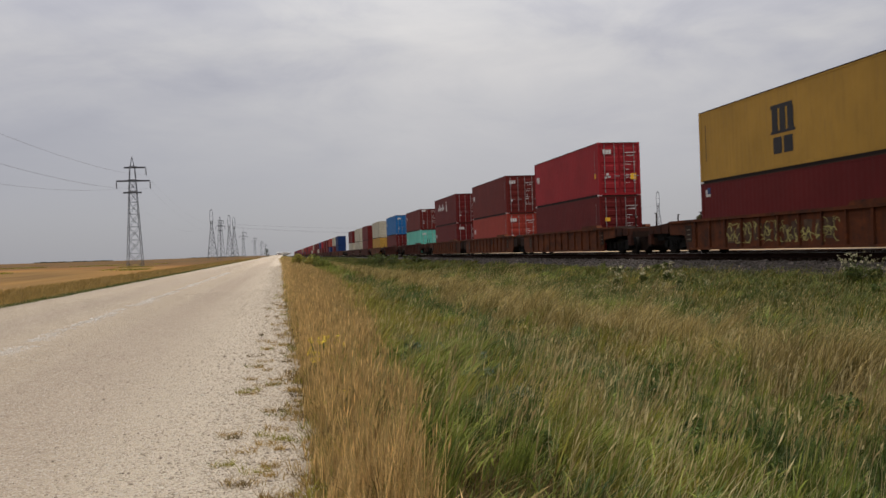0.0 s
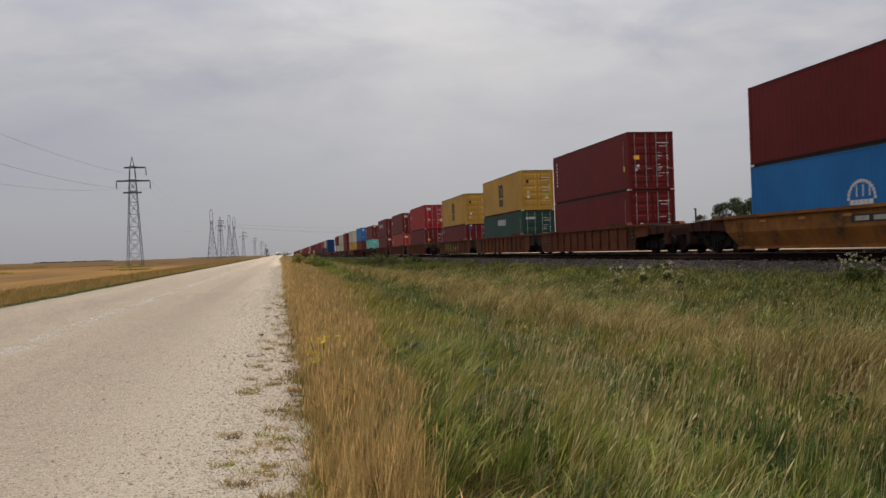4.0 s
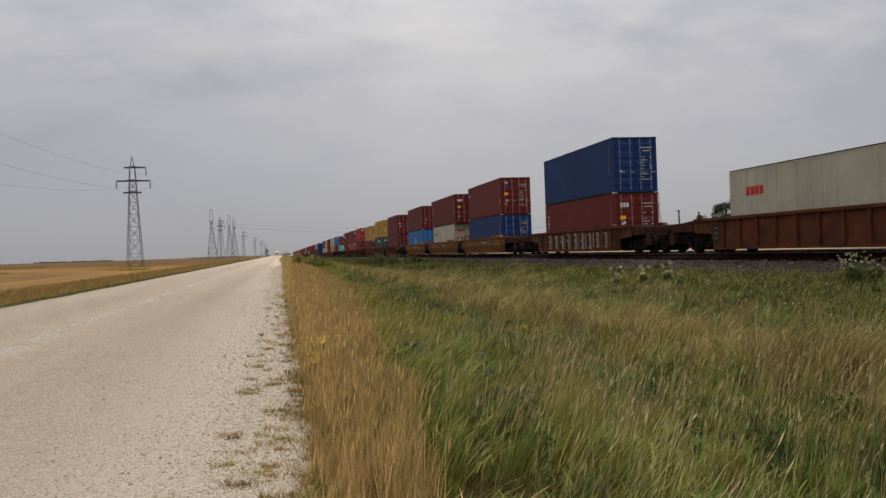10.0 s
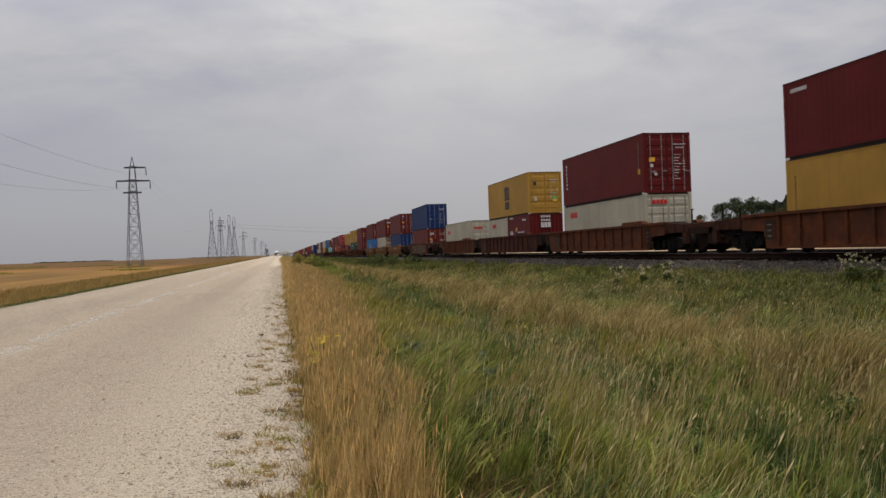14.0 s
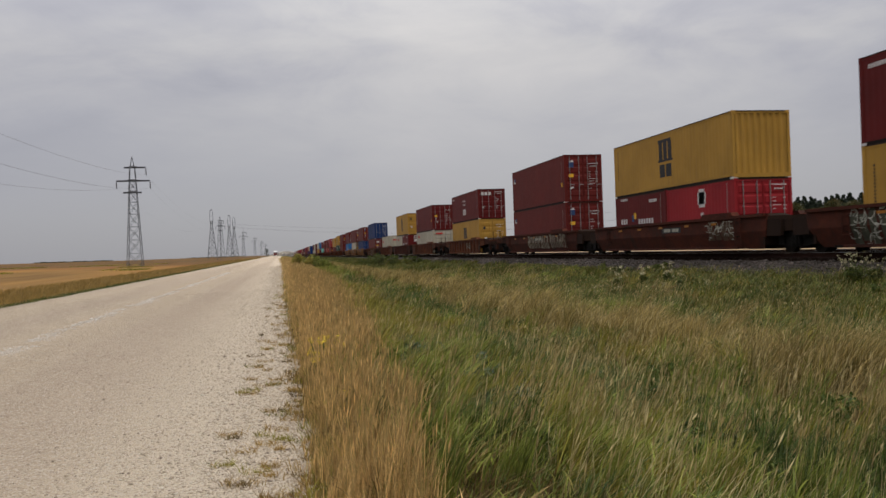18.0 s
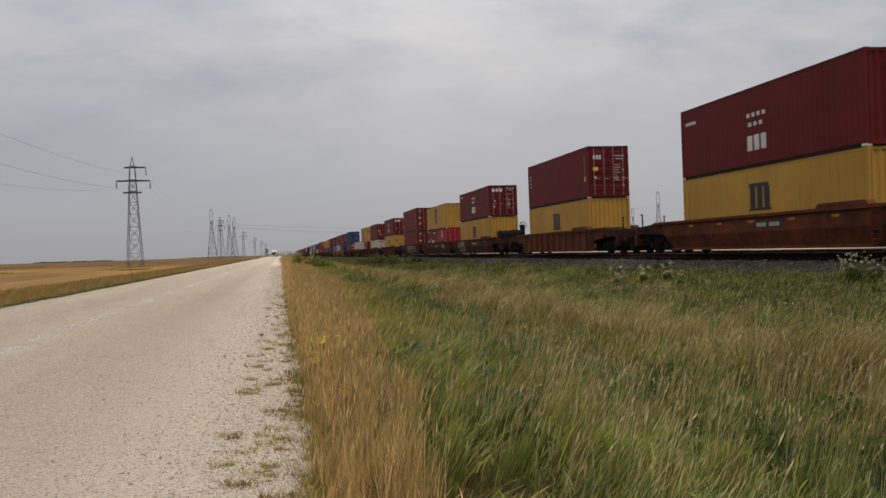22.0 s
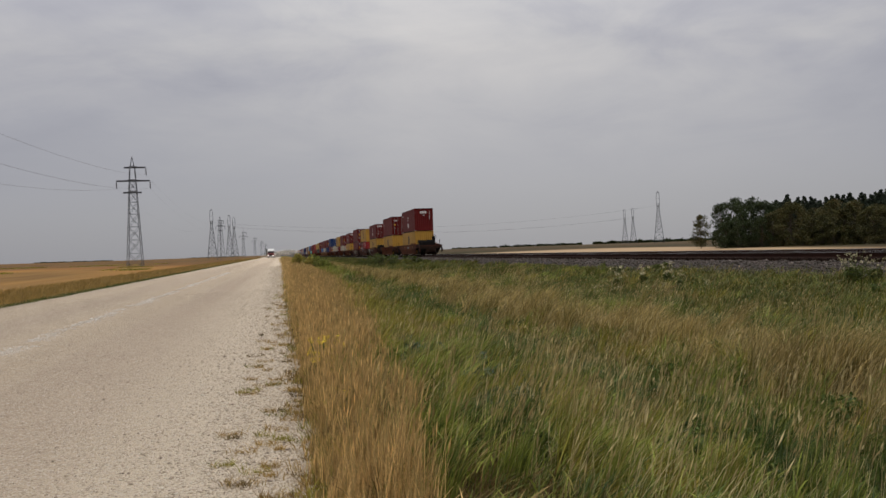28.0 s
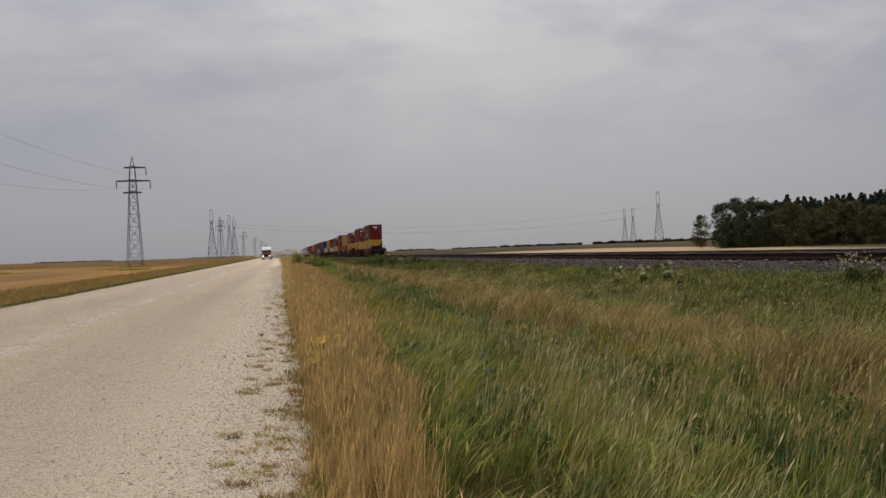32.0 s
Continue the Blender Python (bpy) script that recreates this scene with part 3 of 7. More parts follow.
def logo(box, style, L, doors):
    """The painted marks of one line of boxes, as plain shapes."""
    if style == "bars_black":
        a = L / 2 - 0.72
        m = [(a + 0.1 + i * 0.48, a + 0.46 + i * 0.48, 1.36, 2.14) for i in range(3)] + [(a, a + 1.52, 1.26, 1.36), (a + 0.02, a + 1.36, 2.14, 2.28)]
        s = [(a + 0.14, a + 0.68, 0.56, 1.14), (a + 0.80, a + 1.34, 0.56, 1.14)]
        mark(box, "emblem", BLACK, m, "left", L, "black three-barred emblem")
        mark(box, "emblem_block", BLACK, s[:1], "left", L, "black square block")
        mark(box, "emblem_block", BLACK, s[1:], "left", L, "black square block")
        mark(box, "number_column", BLACK, column(0.5, 2.3, 0.06, 1.5, 14), "left", L, "column of small black marks")
        if doors:
            mark(box, "data_plate", BLACK, [(-0.88, -0.66, 1.95, 2.2)], "rear", L, "dark data plate")
            mark(box, "white_plate", WHITE, [(-0.8, -0.62, 0.85, 1.1)], "rear", L, "white plate")
            mark(box, "green_placard", GREEN_INK, [(0.55, 0.82, 0.98, 1.14)], "rear", L, "green placard")
            mark(box, "orange_placard", YELLOW_INK, [(0.55, 0.82, 0.78, 0.96)], "rear", L, "orange placard")
    elif style == "blocks_white":
        a = L / 2 - 0.68
        z = 0.50
        mark(box, "emblem", WHITE, letters(a, z + 0.06, 1.4, 0.56, 3, 0.26), "left", L, "three white blocks")
        mark(box, "slogan_rows", WHITE, letters(a, 1.80, 1.4, 0.15, 4, 0.42) + letters(a + 0.1, 1.46, 1.1, 0.15, 3, 0.42), "left", L, "rows of white block marks")
        mark(box, "number_row", WHITE, letters(0.43, 2.2, 0.95, 0.13, 8), "left", L, "small white number marks")
        if doors:
            mark(box, "rear_emblem", WHITE, letters(-0.95, 2.04, 0.95, 0.26, 3, 0.25), "rear", L, "three white blocks")
        else:
            mark(box, "rear_emblem", WHITE, letters(-0.5, 2.22, 0.9, 0.3, 3, 0.18), "rear", L, "three white blocks")
            mark(box, "small_emblem", WHITE, [(-0.1, 0.06, 1.93, 2.05)], "rear", L, "small white mark")
            mark(box, "number_column", WHITE, column(0.72, 2.6, 0.06, 1.2, 9), "rear", L, "column of small white marks")
    elif style == "column_white":
        mark(box, "number_column", WHITE, column(0.62, 2.45, 0.17, 1.55, 7), "left", L, "column of white block letters")
    elif style == "short_white":
        mark(box, "emblem", WHITE, column(0.52, 2.2, 0.16, 0.95, 4), "left", L, "column of white block letters")
        if doors:
            mark(box, "rear_emblem", WHITE, letters(-0.92, 2.14, 0.52, 0.24, 3, 0.28), "rear", L, "white block emblem")
    elif style == "red_ink":
        mark(box, "emblem", RED_INK, letters(1.2, 1.86, 1.25, 0.32, 4, 0.2), "left", L, "red block emblem")
        mark(box, "rear_emblem", RED_INK, letters(-0.85, 2.1, 0.8, 0.2, 4, 0.16), "rear", L, "red block emblem")
    elif style == "corner_white":
        mark(box, "emblem", WHITE, [(0.45, 0.72, 1.7, 1.95), (0.45, 0.58, 1.55, 1.7), (0.78, 1.0, 1.55, 1.95)], "left", L, "small white corner emblem")
        if doors:
            mark(box, "rear_emblem", WHITE, letters(-0.95, 2.25, 0.5, 0.25, 3, 0.15), "rear", L, "small white emblem")
    elif style == "corner_blue":
        mark(box, "emblem", WHITE, [(0.4, 0.8, 2.02, 2.12), (0.4, 0.55, 2.12, 2.3)], "left", L, "small white corner emblem")
        mark(box, "emblem_field", BLUE_INK, [(0.55, 0.8, 2.13, 2.38)], "left", L, "small blue corner emblem")
        if doors:
            mark(box, "placard", BLUE_INK, [(-0.92, -0.62, 2.1, 2.42)], "rear", L, "blue and white placard")
            mark(box, "placard_edge", WHITE, [(-0.92, -0.62, 2.43, 2.47), (-0.8, -0.66, 2.44, 2.55)], "rear", L, "white placard edge")
    elif style == "globe_white":
        a = 5.7
        arcs = [(a + 0.55 + 0.62 * math.cos(w) - 0.05, a + 0.55 + 0.62 * math.cos(w) + 0.05, 1.35 + 0.52 * math.sin(w) - 0.05, 1.35 + 0.52 * math.sin(w) + 0.05) for w in [math.pi * i / 14 for i in range(15)]]
        arcs += [(a + 0.3 * i, a + 0.3 * i + 0.05, 1.4, 1.75) for i in range(1, 4)]
        mark(box, "emblem", WHITE, arcs + letters(a, 1.0, 1.1, 0.3, 5, 0.15) + [(a, a + 1.1, 0.85, 0.9)], "left", L, "white arched emblem")
    elif style == "word_white":
        mark(box, "emblem", WHITE, letters(4.94, 2.0, 2.5, 0.46, 7, 0.45), "left", L, "row of white block letters")
        mark(box, "rear_emblem", WHITE, letters(-0.95, 2.25, 0.75, 0.18, 7, 0.4), "rear", L, "row of white block letters")
    elif style == "script_white":
        mark(box, "emblem", WHITE, [(2.2 + i * 0.62, 2.6 + i * 0.62, 1.55 + 0.08 * (i % 2), 1.95 + 0.3 * (i % 3 == 1)) for i in range(6)] + [(6.5, 7.2, 2.3, 2.4), (6.7, 7.2, 1.4, 2.1)], "left", L, "broad white block letters")
    elif style == "slogan_white":
        mark(box, "emblem", WHITE, letters(0.7, 1.2, 0.85, 0.26, 3, 0.3) + letters(2.9, 1.16, 1.8, 0.24, 6, 0.35) + letters(0.7, 2.38, 0.9, 0.12, 6) + letters(4.2, 2.15, 0.9, 0.14, 5), "left", L, "row of white block letters")
        mark(box, "colour_square", BLUE_INK, [(2.1, 2.35, 1.3, 1.62)], "left", L, "blue and yellow square")
        mark(box, "colour_spot", YELLOW_INK, [(2.35, 2.6, 1.42, 1.72)], "left", L, "yellow square")
        mark(box, "rear_emblem", WHITE, letters(-0.4, 1.6, 0.75, 0.36, 3, 0.15) + letters(-0.4, 2.05, 0.75, 0.14, 4) + letters(-0.4, 2.3, 0.75, 0.14, 4), "rear", L, "white block emblem")
    elif style == "round_white":
        mark(box, "emblem", WHITE, [(3.0, 3.7, 1.75, 2.25), (3.1, 3.6, 1.62, 2.38), (3.25, 3.45, 1.0, 1.4)], "left", L, "round white emblem")


def small_marks(box, L, doors, seed, yellow):
    """Number rows, placards and tallies that every box carries."""
    r = random.Random(seed)
    if doors and yellow:
        mark(box, "side_tag", YELLOW_INK, [(L - 0.66, L - 0.46, 0.95, 1.2)], "left", L, "yellow tag")
    if doors:
        rows = letters(0.32, 2.3, 0.66, 0.055, 9, 0.4) + letters(0.44, 2.14, 0.4, 0.055, 5, 0.4)
        for i in range(9):
            z = 1.80 - i * 0.145
            if r.random() < 0.75:
                rows += [(0.36 + j * 0.075, 0.36 + j * 0.075 + r.uniform(0.03, 0.06), z, z + 0.04) for j in range(r.randrange(2, 6))]
            if r.random() < 0.5:
                rows.append((0.80, 0.92, z, z + 0.035))
        for i in range(r.randrange(1, 4)):
            z = r.uniform(0.55, 1.3)
            rows.append((-0.88 + 0.1 * i, -0.74 + 0.1 * i, z, z + r.uniform(0.06, 0.16)))
        mark(box, "small_lettering", WHITE, [tuple(round(v, 3) for v in q) for q in rows], "rear", L, "rows of small white marks")
        if yellow:
            z = 1.5 if yellow == 1 else 0.55
            mark(box, "warning_placard", YELLOW_INK, [(-0.93, -0.64, z, z + 0.20)] if yellow == 1 else [(0.62, 0.95, z + 0.3, z + 0.62)], "rear", L, "yellow warning placard")
        mark(box, "side_tally", FADED_WHITE, column(L - 0.62, 2.45, 0.05, 1.5, 14), "left", L, "column of small white marks")


COLOUR_WORDS = {"maroon_paint": "dark maroon", "brown_red_paint": "brownish red", "crimson_paint": "bright crimson", "orange_red_paint": "orange red", "mustard_paint": "mustard yellow",
                "dark_green_paint": "dark green", "navy_paint": "navy blue", "azure_paint": "bright blue", "cream_paint": "cream white", "teal_paint": "pale teal"}
MOVERS = []          # (object, place along the train, across, height)


def container(mat, s, z, L=12.192, doors=True, style="", near=True, yellow=0, seed=0, resting="in a well", H=2.896):
    word = COLOUR_WORDS[mat.name]
    size = {12.192: "forty-foot", 13.716: "forty-five-foot", 6.058: "twenty-foot"}[L]
    end = "with barred doors" if doors else "with a ribbed end wall"
    box = thing("shipping_container", f"{word} {size} container {end}, {resting}", "container", "containers on the train")
    c = mat.name
    for sgn in (-1, 1):
        part("side_wall", shared(("side", L, sgn, H, c), "side_wall", lambda: side_panel(L, sgn, H), mat), box)
    part("roof", shared(("roof", L, H, c), "roof", lambda: roof_panel(L, H), mat), box)
    part("frame", shared(("frame", L, H, c), "frame", lambda: box_frame(L, H), mat), box)
    # the base is coloured black to stand for the shade beneath the box
    part("base", shared(("base", L, z > 3), "base", lambda: base_rails(L, -0.046 if z > 3 else 0.0), SEAM_SHADE), box, "base painted black as shade under the box")
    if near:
        part("roof_edge", shared(("edge", L, H), "roof_edge", lambda: roof_edge(L, H), EDGE), box, "dark brown roof edge")
    fs = 1 if doors else -1
    part("end_wall", shared(("end", L, fs, H, c), "end_wall", lambda: end_panel(fs, L, H), mat), box)
    ds = -1 if doors else 1
    turn = pose(0, ds * (L / 2 - 0.03), 0, 0, 0, 0 if doors else 180)
    for sx in (-1, 1):
        leaf = part("door", shared(("door", sx, H, c), "door", lambda: door_leaf(sx, H), mat), box, at=turn)
        if near and doors:
            for x in (0.28, 0.86):
                part("locking_bar", shared(("bar", H, c if mat is YELLOW else ""), "locking_bar", lambda: lock_bar(H), mat if mat is YELLOW else GALV), leaf, "painted locking bar" if mat is YELLOW else "galvanised locking bar", pose(sx * x, -0.055, 0))
    if near:
        cast = shared(("cast", c), "corner_casting", castings, mat)
        for sx in (-1, 1):
            for sy in (-1, 1):
                for zz in (0.0, H - 0.118):
                    part("corner_casting", cast, box, at=pose(sx * (CW - 0.081), sy * (L / 2 - 0.089), zz, 0, 0, 0 if sx < 0 else 180))
        if z > 3 and L > 7:
            # locks get a pale colour for the bright spot at each stacked corner
            lock = shared("lock", "corner_lock", lambda: G().box(-0.09, 0.09, -0.12, 0.12, -0.05, 0.03), LOCK)
            for sx in (-1, 1):
                for sy in (-1, 1):
                    part("corner_lock", lock, box, "corner lock coloured pale", pose(sx * (CW - 0.075), sy * 5.97, 0))
        if style:
            logo(box, style, L, doors)
        small_marks(box, L, doors, seed, yellow)
    MOVERS.append((box, s - L / 2, TRACK_X, z))
    return box


# ---------------------------------------------------------------- rail cars
def well_side(sx, smooth, front, rear):
    """One side of the well: an upright plate, or one folded inwards below; it stops short of an end truck."""
    X, T = sx * 1.45, sx * 0.05
    g = G()
    if smooth:
        prof = [(X, 1.42), (X, 0.80), (X - sx * 0.22, 0.18), (X - sx * 0.28, 0.18), (X - T, 0.78), (X - T, 1.42)]
        ends = {"a": [8.7, 8.6, 8.1, 8.1, 8.6, 8.7], "c": [7.9, 7.6, 6.9, 6.9, 7.6, 7.9]}
        n = len(prof)
        for e, kind in ((-1, rear), (1, front)):
            g.v += [(x, e * y, z) for (x, z), y in zip(prof, ends[kind])]
        g.f += [tuple(range(n)), tuple(range(2 * n - 1, n - 1, -1))] + [(i, i + n, (i + 1) % n + n, (i + 1) % n) for i in range(n)]
        if sx < 0:
            g.f = [q[::-1] for q in g.f]
        return g
    half = {"a": [(8.1, 0.18), (8.5, 0.45), (8.5, 1.38)], "c": [(7.1, 0.18), (7.25, 0.80), (8.7, 0.86), (8.7, 1.38)]}
    prof = half[front] + [(6.6, 1.42), (-6.6, 1.42)] + [(-y, z) for y, z in half[rear][::-1]]
    return g.prism(prof if sx > 0 else prof[::-1], 0, *((X - T, X) if sx > 0 else (X, X - T)))


def well_rib(sx):
    x0, x1 = sorted((sx * 1.45, sx * 1.53))
    return G().box(x0, x1, -0.05, 0.05, 0.26, 1.33)


def top_chord(sx):
    x0, x1 = sorted((sx * 1.55, sx * 1.30))
    return G().box(x0, x1, -8.6, 8.6, 1.33, 1.435)


def raised_step(sx):
    x0, x1 = sorted((sx * 1.56, sx * 1.26))
    g = G()
    g.prism([(-1.3, 1.435), (1.3, 1.435), (1.15, 1.58), (-1.15, 1.58)], 0, x0, x1)
    return g


def bottom_sill(sx):
    x0, x1 = sorted((sx * 1.50, sx * 1.22))
    return G().box(x0, x1, -6.7, 6.7, 0.17, 0.26)


def well_floor():
    """A cellular floor: a plate with cross members pressed into it."""
    pts = [(-6.4, 0.19), (6.4, 0.19), (6.4, 0.30)]
    for i in range(8, -1, -1):
        y = -6.0 + i * 1.5
        pts += [(y + 0.2, 0.30), (y + 0.2, 0.24), (y - 0.2, 0.24), (y - 0.2, 0.30)]
    return G().prism(pts + [(-6.4, 0.30)], 0, -1.2, 1.2)


def deck(long):
    """The end structure over the truck; it faces +y from the well's end."""
    e = 11.15 if long else 9.6
    g = G()
    g.prism([(6.45, 0.16), (e - 0.5, 0.14), (e, 0.40), (e, 1.12), (8.0, 1.2), (6.45, 1.5)], 0, -0.6, 0.6)
    g.prism([(6.45, 0.6), (8.7, 0.98), (8.7, 1.14), (6.45, 1.42)], 0, -1.4, 1.4)
    if long:
        g.box(-1.38, 1.38, e - 0.6, e, 0.85, 1.12)
        g.box(-1.30, -1.22, 8.7, e - 0.6, 0.92, 1.12)
        g.box(1.22, 1.30, 8.7, e - 0.6, 0.92, 1.12)
        g.box(-0.18, 0.18, e, e + 0.45, 0.72, 0.98)
        g.box(-0.28, 0.28, e + 0.35, e + 0.82, 0.68, 1.02)
    else:
        g.box(-1.3, 1.3, e - 1.3, e, 0.78, 1.12)
    return g


def rigging(long):
    """Brake gear, pipes and hoses that hang under the end deck."""
    e = 11.1 if long else 9.5
    g = G()
    g.box(-1.25, -0.7, 6.7, 7.5, 0.16, 0.95)
    g.box(0.6, 1.15, 6.8, 7.4, 0.16, 0.9)
    g.box(-1.15, -0.65, 8.35, 9.35, 0.52, 0.98)
    g.rod((-1.15, 6.5, 0.6), (-1.1, e, 0.8), 0.04, 6)
    g.rod((-0.9, 8.0, 0.95), (-0.9, e, 0.9), 0.16, 8)
    g.box(-1.25, -0.75, e - 1.3, e - 0.7, 0.62, 0.98)
    if long:
        g.rod((-0.35, e + 0.1, 0.8), (-0.4, e + 0.7, 0.35), 0.035, 6)
        g.box(-1.4, -1.32, e - 0.3, e - 0.05, 0.35, 0.95)
    return g


def end_post():
    return G().box(-0.025, 0.025, 10.7, 10.75, 1.05, 1.92).box(-0.08, 0.025, 10.7, 10.75, 1.87, 1.92)


def bracket():
    """A hollow upright frame that guides boxes into the well."""
    g = G()
    for x in (-0.26, 0.18):
        g.box(x, x + 0.08, 7.3, 7.62, 1.12, 1.80)
    g.box(-0.26, 0.26, 7.3, 7.62, 1.74, 1.84)
    g.box(-0.26, 0.26, 7.28, 7.64, 1.12, 1.42)
    return g


def end_sill(sx):
    """The deep side sill carried on over an end truck, with upright stiffeners and a cross member at its end."""
    x0, x1 = sorted((sx * 1.42, sx * 1.34))
    g = G().prism([(7.2, 0.86), (8.4, 0.92), (10.95, 0.95), (10.95, 1.26), (9.6, 1.34), (8.65, 1.40), (7.2, 1.41)], 0, x0, x1)
    a, b = sorted((sx * 1.46, sx * 1.42))
    for y in (8.9, 9.7, 10.5):
        g.box(a, b, y - 0.04, y + 0.04, 0.92, 1.28)
    a, b = sorted((sx * 1.34, 0))
    g.box(a, b, 10.75, 10.95, 0.90, 1.28)
    a, b = sorted((sx * 1.50, sx * 1.34))
    g.box(a, b, 10.6, 10.95, 0.45, 0.92)
    return g


def bulkhead():
    """The wall that closes the well before a shared truck, with its hoses and walkway."""
    g = G().box(-1.38, 1.38, 8.30, 8.42, 0.30, 1.36)
    g.box(-1.30, 1.30, 8.42, 9.6, 1.10, 1.18)
    g.box(-1.42, -1.30, 8.6, 9.5, 0.62, 1.20)
    g.box(1.30, 1.42, 8.6, 9.5, 0.62, 1.20)
    for x in (-1.1, -0.75, 0.9):
        g.rod((x, 8.42, 0.95), (x + 0.1, 9.0, 0.45), 0.035, 6)
        g.rod((x + 0.1, 9.0, 0.45), (x, 9.6, 0.9), 0.035, 6)
    return g


def grab_bar():
    """A bent hand rail beside the steps."""
    g = G()
    for z in (0.55, 0.85, 1.15):
        g.box(-1.50, -1.47, -0.2, 0.2, z, z + 0.03)
        for y in (-0.2, 0.17):
            g.box(-1.48, -1.44, y, y + 0.03, z, z + 0.03)
    for y in (-0.2, 0.17):
        g.box(-1.495, -1.475, y, y + 0.03, 0.5, 1.2)
    return g


def ladder():
    g = G()
    for y in (0, 0.4):
        g.box(-1.56, -1.53, y - 0.02, y + 0.02, 0.3, 1.4)
    for i in range(4):
        g.box(-1.56, -1.54, 0, 0.4, 0.4 + i * 0.28, 0.43 + i * 0.28)
    return g


def side_frame():
    g = G()
    g.prism([(-1.2, 0.42), (-1.0, 0.36), (-0.5, 0.22), (0.5, 0.22), (1.0, 0.36), (1.2, 0.42), (1.2, 0.62), (0.9, 0.64), (0.45, 0.72), (-0.45, 0.72), (-0.9, 0.64), (-1.2, 0.62)], 0, -0.09, 0.09)
    for y in (-0.89, 0.89):
        g.box(-0.16, 0.1, y - 0.15, y + 0.15, 0.30, 0.58)
    for i in range(3):
        g.rod((-0.12, -0.22 + i * 0.22, 0.28), (-0.12, -0.22 + i * 0.22, 0.6), 0.075, 8)
    return g


def wheelset():
    g = G().rod((-0.98, 0, 0), (0.98, 0, 0), 0.085, 8)
    for sx in (-1, 1):
        a, b = sorted((sx * 0.69, sx * 0.82))
        g.rod((a, 0, 0), (b, 0, 0), 0.455, 28)
        a, b = sorted((sx * 0.67, sx * 0.70))
        g.rod((a, 0, 0), (b, 0, 0), 0.485, 28)
        a, b = sorted((sx * 0.82, sx * 0.86))
        g.rod((a, 0, 0), (b, 0, 0), 0.16, 14)
    return g


def hand_brake():
    g = G().ring((-0.6, 9.82, 2.28), 1, 0.29, 0.024, 16)
    for i in range(4):
        w = math.pi * i / 4
        g.rod((-0.6 - 0.29 * math.cos(w), 9.82, 2.28 - 0.29 * math.sin(w)), (-0.6 + 0.29 * math.cos(w), 9.82, 2.28 + 0.29 * math.sin(w)), 0.014, 5)
    g.box(-0.76, -0.46, 9.35, 9.78, 1.1, 2.36)
    g.prism([(9.2, 1.1), (10.0, 1.1), (10.0, 1.75), (9.8, 1.95), (9.2, 1.85)], 0, -0.50, 0.35)
    g.box(-0.9, 0.0, 7.4, 8.2, 1.1, 1.5)
    # valve housing and railed platform beside the wheel
    g.prism([(8.9, 0.5), (10.2, 0.5), (10.2, 1.7), (10.0, 1.92), (9.0, 1.92), (8.9, 1.8)], 0, 0.35, 1.30)
    g.rod((1.3, 8.55, 0.6), (1.3, 8.55, 1.9), 0.03, 6)
    g.rod((1.3, 10.0, 0.6), (1.3, 10.0, 1.75), 0.03, 6)
    g.rod((1.3, 8.55, 1.72), (1.3, 10.0, 1.72), 0.025, 6)
    g.box(0.2, 1.35, 8.4, 10.1, 0.95, 1.08)
    return g


TURNING = []


def truck(car, y, turning):
    t = part("truck", shared("bolster", "bolster", lambda: G().box(-1.0, 1.0, -0.25, 0.25, 0.42, 0.72), DARK), car, "black two-axle truck", pose(0, y, 0))
    for sx in (-1, 1):
        part("side_frame", shared("side_frame", "side_frame", side_frame, DARK), t, at=pose(sx * 1.0, 0, 0, 0, 0, 0 if sx < 0 else 180))
    for dy in (-0.89, 0.89):
        w = part("wheelset", shared("wheelset", "wheelset", wheelset, WHEEL), t, "worn steel wheels on an axle", pose(0, dy, 0.455))
        if turning:
            TURNING.append((w, dy))


